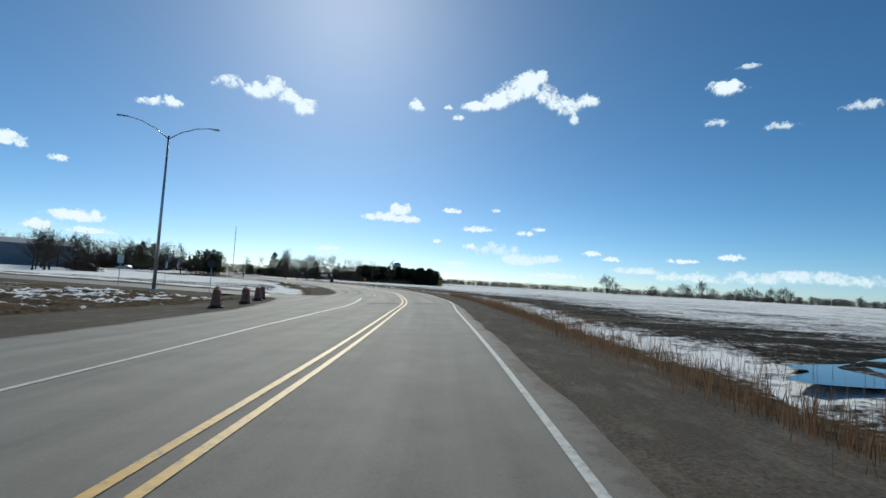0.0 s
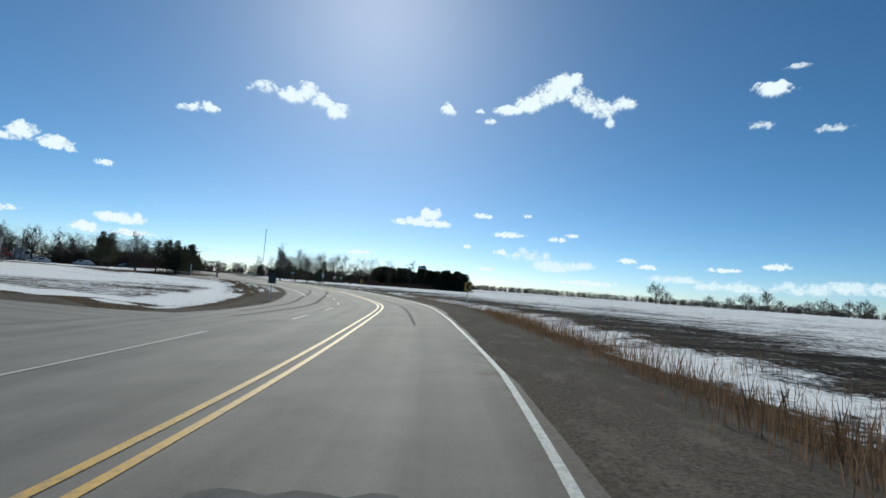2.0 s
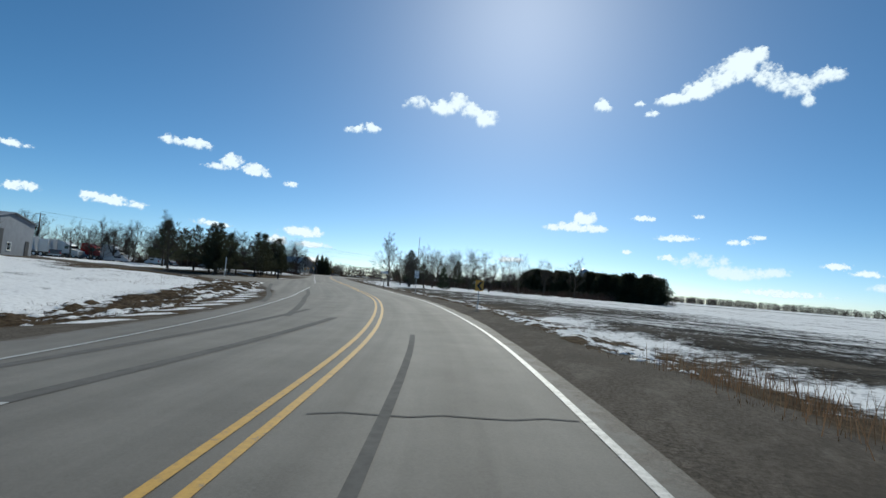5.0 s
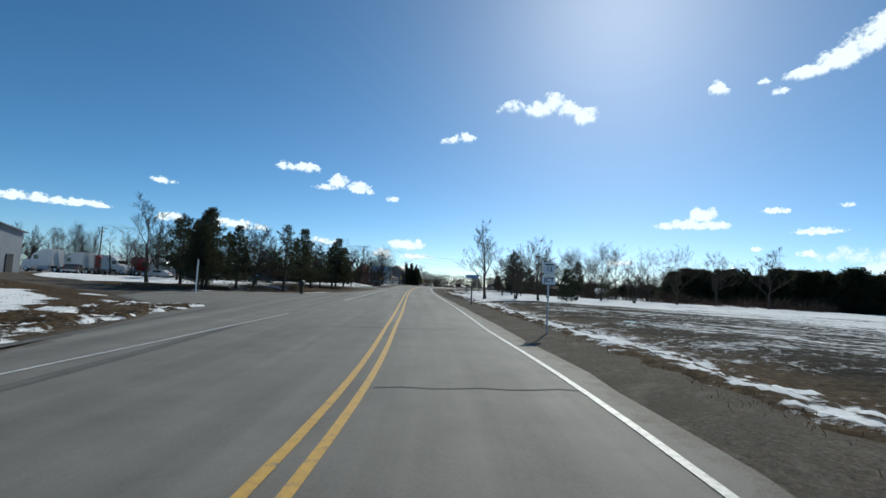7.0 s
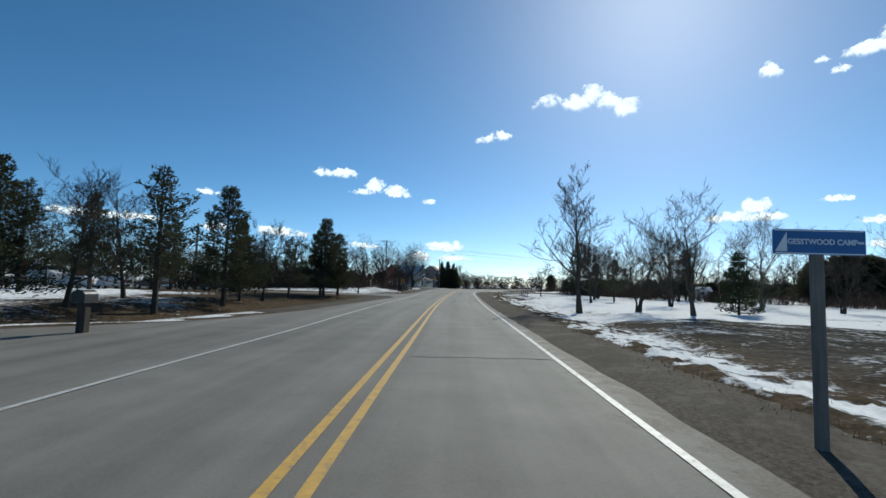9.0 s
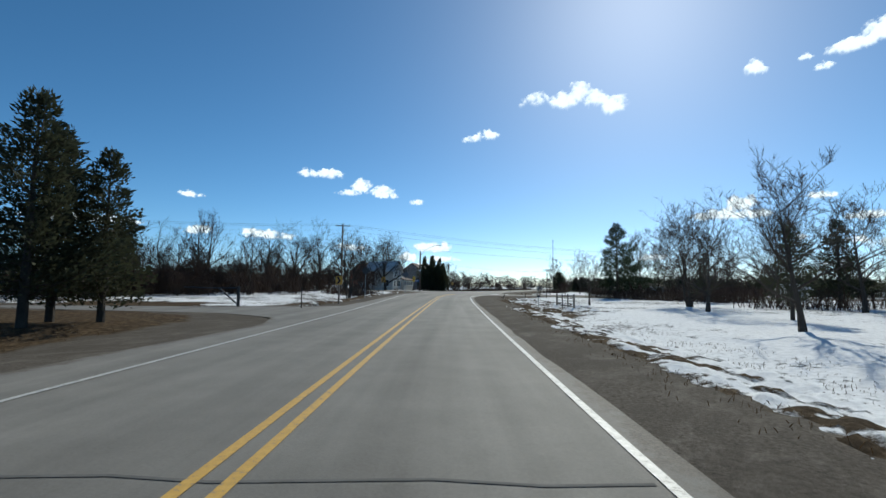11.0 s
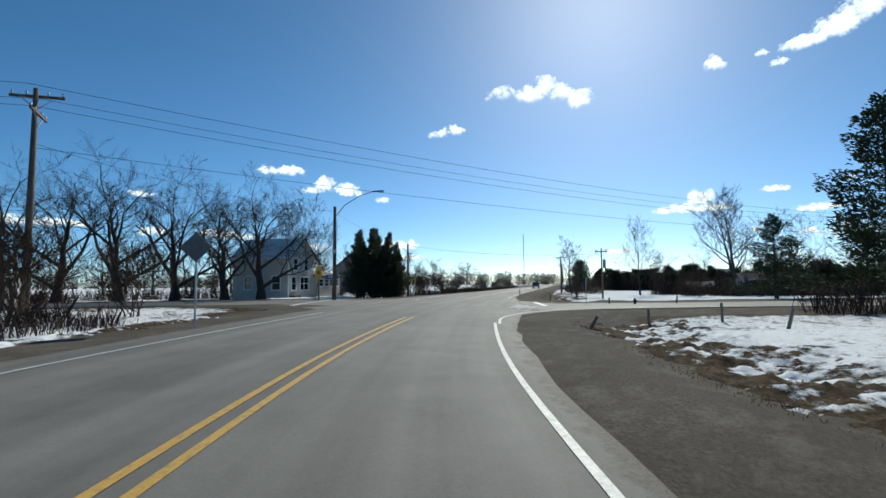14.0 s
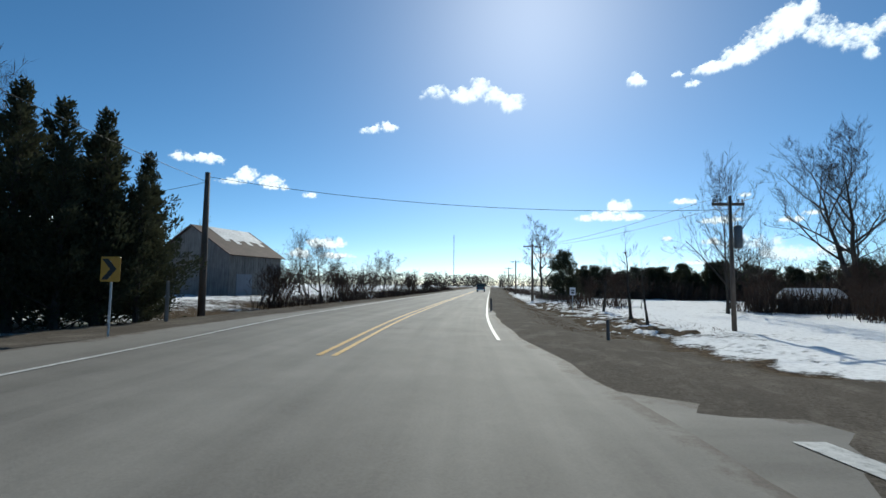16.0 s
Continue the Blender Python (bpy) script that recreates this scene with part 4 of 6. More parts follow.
# lawn beside the pipe gate
stand("maple", -75.9, 200.6, 4.2, "small leafless tree beside the pipe gate", wide=0.9)
stand("fan", -68.7, 205.2, 7.4, "broad leafless tree with dense branches on the snowy lawn", wide=1.1)
stand("stems", -99.0, 192.4, 5.7, "slim leafless tree beside the road bend", force=True)
stand("pine", -84.7, 236.6, 12.0, "tall dark pine with a broken top")
for x, y, h, k in ((-90.0, 238.0, 6.5, "maple"), (-87.5, 242.0, 8.5, "stems"), (-93.5, 243.5, 5.0, "shrub"), (-79.0, 239.0, 6.0, "cedar_b"), (-72.0, 232.0, 8.0, "oak"), (-63.0, 224.0, 9.5, "oak"), (-58.0, 214.0, 8.0, "cedar_c"), (-76.0, 246.0, 9.0, "oak"), (-70.0, 222.0, 5.5, "cedar_b"), (-62.0, 240.0, 9.5, "oak")):
    stand(k, x, y, h, "tree in the snowy grove beside the crossroad", "grove by the crossroad")
# beyond the crossroad on the far lawn
stand("double", -93.6, 286.6, 14.5, "tall leafless tree with twin trunks")
stand("oak", -104.9, 272.4, 8.8, "leafless tree with a fine round crown", wide=0.6)
stand("pine", -89.5, 259.0, 8.4, "dark broad pine beside a low house", wide=1.1)
stand("ash", -124.7, 301.9, 10.8, "leafless tree at the bend of the road")
stand("cedar_d", -120.4, 295.0, 6.0, "dark cedar at the road edge", wide=1.3)
for x, y, h, k in ((-110.5, 262.0, 4.8, "slim"), (-109.6, 259.4, 3.6, "slim"), (-112.6, 268.0, 4.2, "slim"), (-99.0, 268.0, 3.0, "shrub"), (-104.0, 279.0, 6.0, "maple"), (-87.0, 280.0, 9.0, "oak"), (-80.0, 272.0, 8.5, "maple"), (-78.0, 290.0, 10.0, "oak"), (-96.5, 262.0, 2.4, "shrub"), (-92.0, 250.5, 2.0, "shrub"), (-116.0, 288.0, 2.6, "shrub"), (-113.0, 281.0, 2.8, "shrub"), (-100.0, 290.0, 3.0, "shrub")):
    stand(k, x, y, h, "leafless tree or brush on the far lawn", "brush on the far lawn")
for k in range(64):
    stand(("cedar_d", "cedar_a", "cedar_d")[k % 3], -120 + k * 1.12 + rng.uniform(-1, 1), 309 - 0.13 * k + rng.uniform(-2, 2), rng.uniform(3.4, 5.2), "reddish dark pine in the row behind the lawn", "row of pines", 1.5)
# by the farmhouse
for kind, x, y, h in (("spire", -127.5, 241.9, 8.1), ("spire_b", -128.5, 243.6, 8.3), ("spire", -126.8, 244.1, 7.7), ("spire_b", -127.3, 246.0, 6.7), ("spire", -129.6, 245.4, 7.6), ("spire_b", -130.6, 243.2, 8.0), ("spire", -129.2, 241.2, 7.4), ("spire_b", -126.6, 242.8, 6.2), ("spire_b", -126.3, 245.2, 5.4), ("spire", -128.4, 247.0, 5.8), ("spire_b", -127.6, 240.6, 6.4), ("spire", -127.9, 244.9, 7.3)):
    stand(kind, x, y, h, "dense dark cedar in the clump beside the farmhouse", "cedar clump", 1.0, force=True)
for x, y, h, k in ((-136.4, 224.5, 9.4, "gnarled"), (-132.4, 227.1, 8.4, "gnarled"), (-128.7, 228.3, 8.4, "gnarled"), (-140.7, 221.6, 10.4, "gnarled"), (-145.6, 218.4, 10.0, "gnarled"), (-150.6, 215.4, 10.6, "gnarled"), (-126.0, 206.7, 7.0, "oak"), (-121.4, 205.9, 6.4, "maple"), (-145.3, 246.4, 11.5, "oak"), (-141.0, 240.5, 9.8, "oak"), (-150.0, 238.0, 11.0, "oak"), (-152.0, 256.0, 11.0, "maple")):
    stand(k, x, y, h, "old gnarled leafless tree by the farmhouse", "farmhouse trees", force=True)
# brushy wood along the road
for k in range(46):
    s = 196 + 1.25 * k + rng.uniform(-1, 1)
    o = -rng.uniform(19, 46) - (6 if s > 235 else 0) - max(0, 232 - s) * 0.45
    x, y = place(s, o)
    kind = ("oak", "slim", "maple", "stems", "slim", "gnarled")[k % 6]
    stand(kind, float(x), float(y), rng.uniform(4.5, 7.0) * (1.25 if kind == "slim" else 1), "leafless tree in the brushy roadside wood", "roadside wood")
for k in range(40):
    s = 214 + 0.9 * k + rng.uniform(-1, 1)
    x, y = place(s, -rng.uniform(18, 34) - max(0, 232 - s) * 0.8)
    stand("shrub", float(x), float(y), rng.uniform(2.0, 3.6), "reddish leafless brush in the roadside wood", "roadside brush")
# hedgerow on the far left stretch
for k in range(26):
    x, y = place(296 + 5.0 * k + rng.uniform(-2, 2), -rng.uniform(9.5, 16))
    stand(("shrub", "shrub", "maple", "shrub", "stems")[k % 5], float(x), float(y), rng.uniform(1.8, 3.0) if k % 5 not in (2, 4) else rng.uniform(4, 6), "leafless brush in the hedgerow along the road", "hedgerow")
stand("oak", -161.0, 292.5, 8.0, "leafless tree beside the old barn")
# trees round the truck yard
for k in range(52):
    t = k / 51
    x, y = -174 + 54 * t + rng.uniform(-8, 8), 66 + 128 * t + rng.uniform(-8, 8)
    stand(("wood_oak", "wood_ash")[k % 2], x, y, rng.uniform(7, 10.5), "leafless tree behind the truck yard", "trees behind the yard")
for k in range(18):
    x, y = -128 + 2.4 * k + rng.uniform(-3, 3), 196 + 2.2 * k + rng.uniform(-6, 6) - 12
    stand("shrub", x - 16, y, rng.uniform(2.5, 4), "reddish leafless brush behind the lawn", "brush behind the lawn")


# ---------------------------------------------------------------- far woods
def far_wood(a, b, depth, count, h, seed, label, material=TWIG, fat=0.035):
    """A distant belt of bare crowns from a to b."""
    g, rng = Geo(), random.Random(seed)
    a, b = Vector((*a, 0)), Vector((*b, 0))
    side = Vector((-(b - a).y, (b - a).x, 0)).normalized()
    for _ in range(count):
        c = a.lerp(b, rng.random()) + side * rng.uniform(-depth, depth)
        z = float(level(c.y))
        hh = h * rng.uniform(0.45, 1.15)
        w = hh * rng.uniform(0.35, 0.6)
        g.tube([(c.x, c.y, z - .2), (c.x, c.y, z + hh * .6)], [hh * .012, hh * .006], 3, False)
        for _ in range(110):
            u = rng.random()
            t = rng.uniform(0.02, 1)
            r = w * math.sqrt(max(0.05, 1 - (2 * t - 1.1) ** 2)) * math.sqrt(u)
            an = rng.random() * 6.28
            p = c + Vector((r * math.cos(an), r * math.sin(an), z + hh * t))
            d = Vector((math.cos(an) * .5, math.sin(an) * .5, rng.uniform(.2, 1))) * hh * .16
            s = Vector((rng.gauss(0, 1), rng.gauss(0, 1), rng.gauss(0, .4))).normalized() * hh * fat
            g.face(p - s, p + s, p + d)
    return solid("far_wood", g, material, label, "woodland", kind="stuff")


far_wood((-20, 760), (420, 700), 30, 700, 7.5, 1, "low dark line of distant woodland on the horizon")
far_wood((420, 700), (900, 420), 40, 760, 8.5, 2, "low dark line of distant woodland on the horizon")
far_wood((900, 420), (1100, 60), 40, 460, 9.5, 3, "low dark line of distant woodland on the horizon")
far_wood((-330, 700), (-60, 640), 30, 200, 11, 4, "distant leafless woodland beyond the road")
far_wood((-700, 520), (-330, 700), 40, 220, 13, 5, "distant leafless woodland beyond the farm")
far_wood((150, 428), (330, 424), 4, 150, 3.2, 7, "low dark hedge far across the field", TWIG, 0.06)
far_wood((-620, 80), (-700, 520), 40, 220, 13, 6, "distant leafless woodland beyond the truck yard")
for a, b, count, lo, hi, label in (((-92, 296), (-15, 345), 40, 6, 9.5, "leafless tree in the wood behind the grove"), ((-40, 252), (-90, 400), 34, 7, 10, "leafless tree in the wood behind the field hedge"),
                                   ((-225, 150), (-185, 290), 46, 8, 12, "leafless tree in the wood behind the farm"), ((-215, 300), (-250, 460), 36, 7, 10, "leafless tree in the wood behind the old barn")):
    for k in range(count):
        t = (k + rng.random()) / count
        x, y = a[0] + (b[0] - a[0]) * t + rng.uniform(-9, 9), a[1] + (b[1] - a[1]) * t + rng.uniform(-7, 7)
        stand(("wood_oak", "wood_ash", "wood_oak", "slim", "wood_oak", "shrub")[k % 6], x, y, rng.uniform(lo, hi) * (1, 1, 1, 1.05, .9, .45)[k % 6], label, label.replace("tree in the ", ""), 1.15)
for x, y, h in ((145, 421, 14), (154, 424, 9), (186, 421, 8), (203, 424, 8), (213, 420, 11), (219, 424, 8), (229, 421, 14), (241, 424, 8), (252, 420, 7), (263, 424, 9), (271, 421, 11), (281, 425, 9), (290, 421, 11), (299, 418, 12), (308, 422, 9), (326, 420, 7), (350, 400, 8), (372, 380, 8), (395, 360, 9), (420, 340, 10)):
    stand("far_oak", x, y, h, "round leafless tree far across the field", "far field trees")


# ---------------------------------------------------------------- reeds, grass and snow clods
def on_paving(x, y):
    """Whether x, y lies on the crossroad or its mouth."""
    u, v = cross_coords(x, y)
    s, o = along(x, y)
    return bool(abs(v) < 5.2 and abs(u) < 120 or abs(u) < 22 and abs(v) < 12 and -9 < float(o[0]) < 9)


def blades(name, spots, seed, label, material, heights, width=0.02, lean=0.16):
    """Thin dry stalks on the ground, by a list of stretches s0, s1, o0, o1, count."""
    g, rng = Geo(), random.Random(seed)
    S, O = [], []
    for s0, s1, o0, o1, n in spots:
        for _ in range(n // 6):
            cs, co = rng.uniform(s0, s1), rng.uniform(o0, o1)
            for _ in range(6):
                S.append(cs + rng.gauss(0, .35))
                O.append(co + rng.gauss(0, .3))
    X, Y = place(np.array(S), np.array(O))
    Z = ground_z(X, Y)
    for x, y, z in zip(X, Y, Z):
        if on_paving(x, y):
            continue
        h = rng.uniform(*heights) * rng.uniform(.6, 1.1)
        a = rng.random() * 6.28
        dx, dy = math.cos(a) * width / 2, math.sin(a) * width / 2
        lx, ly = rng.gauss(0, lean) * h, rng.gauss(0, lean) * h
        g.face((x - dx, y - dy, z - .03), (x + dx, y + dy, z - .03), (x + dx * .7 + lx * .5, y + dy * .7 + ly * .5, z + h * .6), (x + lx, y + ly, z + h), (x - dx * .7 + lx * .5, y - dy * .7 + ly * .5, z + h * .6))
    return solid(name, g, material, label, "dry grass", kind="stuff")


blades("ditch_reeds", [(4, 40, 6.4, 8.2, 3600), (30, 62, 6.5, 8.6, 3600), (55, 92, 6.6, 8.8, 2600), (4, 70, 8.0, 11.5, 2600)], 3, "tall dry brown reeds in the roadside ditch", REED, (0.22, 0.75), 0.012)
blades("bank_grass", [(206, 250, 7.6, 11.2, 16000), (8, 42, -26, -13, 12000), (94, 138, -13.8, -9.4, 7000), (92, 205, 5.6, 6.6, 3000), (284, 320, 7, 10.5, 5000)], 6, "matted brown dead grass on the ditch banks", DEAD_GRASS, (0.03, 0.09), 0.012, 0.7)
blades("verge_grass", [(84, 165, 6.4, 9.5, 2500), (165, 205, 7.5, 11, 2500), (62, 116, -14, -8.5, 5000), (118, 190, -20, -9, 8000), (208, 248, -14, -8.8, 4000), (0, 40, -24, -12, 4000), (285, 330, 6.2, 14, 5000), (285, 330, -12, -6.5, 4000)], 4, "short dead grass on the verges", DEAD_GRASS, (0.03, 0.1), 0.012, 0.4)


def clods(name, spots, seed, material, label, category):
    """Lumps lying on the ground."""
    g, rng = Geo(), random.Random(seed)
    for s0, s1, o0, o1, n, size in spots:
        S = np.array([rng.uniform(s0, s1) for _ in range(n)])
        O = np.array([rng.triangular(o0, o1) for _ in range(n)])
        X, Y = place(S, O)
        for x, y, z in zip(X, Y, ground_z(X, Y)):
            if on_paving(x, y):
                continue
            r = size * rng.uniform(.3, 1.0)
            k, ph, n0 = 7, rng.random() * 6.28, len(g.v)
            sx, sy = rng.uniform(.7, 1.5), rng.uniform(.7, 1.5)
            for ring, (rr, zz) in enumerate(((1.0, -0.12), (0.85, 0.22), (0.4, 0.42))):
                for i in range(k):
                    a = ph + i / k * 6.283
                    q = r * rr * rng.uniform(.75, 1.2)
                    g.v.append((float(x) + math.cos(a) * q * sx, float(y) + math.sin(a) * q * sy, float(z) + r * zz * rng.uniform(.4, .85)))
            for ring in range(2):
                for i in range(k):
                    g.f.append((n0 + ring * k + i, n0 + ring * k + (i + 1) % k, n0 + (ring + 1) * k + (i + 1) % k, n0 + (ring + 1) * k + i))
            g.f.append(tuple(n0 + 2 * k + i for i in range(k)))
    return solid(name, g, material, label, category, kind="stuff")


clods("snow_clods", [(92, 165, 6.2, 8.6, 900, .13), (165, 212, 6.6, 9.2, 600, .13), (208, 250, 9, 12.0, 380, .15), (207, 246, -9.3, -7.4, 300, .11), (8, 40, -24, -13.5, 300, .16), (285, 320, 9.4, 12.4, 260, .13)], 9, SNOW_LUMP, "ploughed clods of dirty old snow along the verges", "snow")
STONE = plain("field_stone", (0.034, 0.023, 0.015), (0.125, 0.085, 0.055), 0.85, 0, 6, 0.02)
clods("stone_bank", [(96, 136, -13.6, -9.6, 900, .13), (8, 40, -24, -13.0, 300, .14), (165, 212, 6.0, 9.4, 350, .12), (206, 250, 7.8, 11.8, 700, .15), (92, 165, 6.0, 9.2, 300, .1), (285, 320, 8.6, 12.4, 250, .14)], 10, STONE, "brown stones and clods heaped on the ditch bank", "stones")


# bare trees between the field and the truck shed
for x, y, h in ((-74, 98.5, 6.4), (-77.5, 101.5, 7.0), (-80.5, 105.2, 6.2), (-84, 108.4, 7.2), (-87, 112, 6.6), (-90, 115.4, 7.0)):
    stand("wood_oak", x, y, h, "leafless tree between the field and the truck shed", "trees before the shed")
for k in range(14):
    t = k / 13
    stand(("wood_oak", "wood_ash", "oak")[k % 3], -72 - 22 * t + rng.uniform(-2, 2), 84 + 28 * t + rng.uniform(-2, 2), rng.uniform(5.0, 7.2), "leafless tree between the field and the truck shed", "trees before the shed")


# ---------------------------------------------------------------- thickets
def thicket(name, a, b, depth, count, lo, hi, seed, label, curved=False):
    """Dense leafless brush from a to b: many bent stems with side shoots; a and b as x, y, or along the road if curved."""
    g, rng = Geo(), random.Random(seed)
    made = 0
    while made < count:
        t = rng.random()
        p, q = a[0] + (b[0] - a[0]) * t, a[1] + (b[1] - a[1]) * t
        if curved:
            x, y = [float(k) for k in place(p, q + rng.uniform(-depth, depth))]
        else:
            n = math.hypot(b[0] - a[0], b[1] - a[1])
            d = rng.uniform(-depth, depth)
            x, y = p - (b[1] - a[1]) / n * d, q + (b[0] - a[0]) / n * d
        made += 14
        s, o = [float(k[0]) for k in along(x, y)]
        u, v = cross_coords(x, y)
        if -9.5 < o < 8 or abs(side_across(x, y)) < 6 and x > -600 or abs(v) < 6.5 and abs(u) < 120:
            continue
        z = gz(x, y) - 0.05
        tall = rng.uniform(lo, hi) * (0.75 + 0.5 * noise.noise(Vector((x * 0.15, y * 0.15, seed))))
        for _ in range(14):
            an, sp = rng.random() * 6.283, rng.uniform(0.1, 0.6)
            h = tall * rng.uniform(0.45, 1.1)
            root = Vector((x + rng.gauss(0, .5), y + rng.gauss(0, .5), z))
            way = Vector((math.cos(an) * sp, math.sin(an) * sp, 1))
            mid = root + way * h * 0.55
            tip = mid + (way + Vector((rng.gauss(0, .25), rng.gauss(0, .25), 0))) * h * 0.45
            w = Vector((rng.gauss(0, 1), rng.gauss(0, 1), 0)).normalized() * (0.016 + 0.006 * h)
            g.face(root - w, root + w, mid + w * .7, tip, mid - w * .7)
            for _ in range(5):
                k = rng.uniform(0.2, 0.9)
                c = root.lerp(tip, k)
                d = Vector((rng.gauss(0, .6), rng.gauss(0, .6), rng.uniform(.2, 1))).normalized() * h * rng.uniform(.15, .38)
                e = Vector((d.y, -d.x, 0)).normalized() * 0.013
                g.face(c - e, c + e, c + d)
    return solid(name, g, BRUSH, label, "brush", kind="stuff")


thicket("yard_thicket", (-172, 64), (-136, 176), 6, 3000, 1.8, 3.6, 12, "dark leafless brush behind the truck yard")
thicket("field_thicket", (-72, 96), (-92, 117), 2.0, 2000, 1.4, 3.0, 13, "dark leafless brush along the edge of the field")
thicket("lawn_thicket", (-97, 290), (-84, 288), 2.4, 3000, 1.8, 3.6, 17, "dark leafless brush at the back of the far lawn")
thicket("lawn_thicket", (-103, 276), (-86, 275), 1.8, 2600, 1.0, 2.6, 14, "dark leafless brush beside the low shed")
thicket("lawn_thicket", (-99, 268), (-78, 274), 2.0, 2400, 1.3, 2.6, 15, "dark leafless brush on the far lawn")
thicket("pine_belt_brush", (-118, 308), (-52, 300), 4, 9000, 2.4, 4.6, 16, "dark leafless brush under the row of pines")
thicket("roadside_thicket", (218, -43), (250, -29), 8, 8000, 1.8, 4.0, 1, "dense dark leafless brush in the roadside wood", True)
thicket("ditch_thicket", (233, -12.4), (246, -14.0), 2.4, 2300, 0.5, 1.4, 2, "dark tangled brush in the ditch beside the bend", True)
thicket("yard_thicket", (-118, 168), (-128, 186), 4, 1100, 0.9, 1.9, 3, "dark leafless brush behind the lawn cedars")
thicket("yard_thicket", (-134, 172), (-112, 196), 8, 2400, 1.8, 3.4, 4, "dark leafless brush behind the truck yard")
thicket("lawn_thicket", (-64, 212), (-14, 206), 6, 3600, 1.4, 2.8, 5, "dark leafless brush behind the lawn trees")
thicket("grove_thicket", (-93, 241), (-66, 226), 4.5, 3000, 1.5, 3.2, 6, "dark leafless brush in the grove by the crossroad")
thicket("lawn_thicket", (-101, 291), (-70, 282), 5, 2400, 1.4, 2.8, 7, "dark leafless brush behind the far lawn")
thicket("hedgerow_thicket", (296, -10.5), (440, -10.5), 1.6, 6000, 1.2, 2.3, 8, "dark leafless hedgerow along the road", True)
thicket("hedgerow_thicket", (304, 13.5), (345, 13.0), 2.5, 1300, 0.8, 2.0, 9, "dark leafless brush beside the road", True)
thicket("hedgerow_thicket", (345, 12), (460, 10.5), 1.5, 1800, 1.0, 1.8, 10, "dark leafless brush beside the road", True)
thicket("farm_thicket", (-148, 216), (-136, 246), 4, 1800, 1.2, 2.4, 11, "dark leafless brush behind the farmhouse trees")


# ---------------------------------------------------------------- poles, lamps and wires
def at_road(x, y, lower=0.0):
    """Pose of a thing beside the road at x, y, facing the traffic that comes from the start."""
    s = float(along(x, y)[0][0])
    return pose(x, y, gz(x, y) - lower, 0, 0, math.degrees(tangent(s)))


def lamp_head(parent, tip, way, material=METAL):
    a = math.degrees(math.atan2(way[1], way[0]))
    g = Geo()
    m = pose(*tip, 0, 0, a)
    for x0, x1, w, z0, z1 in ((-0.1, 0.35, 0.09, -0.05, 0.05), (0.3, 0.85, 0.15, -0.07, 0.045)):
        n = len(g.v)
        for x, k in ((x0, .7), (x1, 1)):
            for y, z in ((-w * k, z0), (w * k, z0), (w * .7 * k, z1), (-w * .7 * k, z1)):
                g.v.append(tuple(m @ Vector((x, y, z))))
        g.f += [(n, n + 3, n + 2, n + 1), (n + 4, n + 5, n + 6, n + 7)] + [(n + i, n + (i + 1) % 4, n + 4 + (i + 1) % 4, n + 4 + i) for i in range(4)]
    part("lamp_head", g, material, parent)


lamp = thing("street_lamp", pose(-26.2, 43.2, gz(-26.2, 43.2)), "tall grey steel lamp pole with two upswept arms", "street lamp")
part("pole", Geo().tube([(0, 0, -.1), (0, 0, 7), (0, 0, 14.3)], [0.16, 0.12, 0.085], 12), METAL, lamp, smooth=True)
part("base_plate", Geo().box((0, 0, 0.06), (0.5, 0.5, 0.14), 0, 0.05), METAL, lamp)
for k in (-1, 1):
    pts = [(0, 0, 14.0), (k * 0.9, k * 0.37, 14.75), (k * 2.1, k * 0.85, 15.35), (k * 3.1, k * 1.25, 15.55)]
    part("arm", Geo().tube(pts, [0.06, 0.05, 0.045, 0.04], 8), METAL, lamp, smooth=True)
    lamp_head(lamp, pts[-1], (k * 3, k * 1.2))

lx, ly = -119.7, 228.7
lz = gz(lx, ly)
lamp = thing("street_lamp", pose(lx, ly, lz), "wooden pole with a grey street lamp on a long arm", "street lamp")
part("pole", Geo().tube([(0, 0, -.2), (0, 0, 4), (0, 0, 8.3 - lz)], [0.17, 0.15, 0.12], 12), POLE_WOOD, lamp, smooth=True)
part("arm", Geo().tube([(0, 0, 7.4 - lz), (0.7, .4, 8.4 - lz), (1.9, .95, 9.15 - lz), (3.0, 1.4, 9.45 - lz)], [0.04, .04, .035, .03], 8), METAL, lamp, smooth=True)
lamp_head(lamp, (3.0, 1.4, 9.45 - lz), (1.9, .8))
part("meter_box", Geo().box((0.1, -0.2, 4.0), (0.35, 0.2, 0.3), 0, 0.03), METAL, lamp)


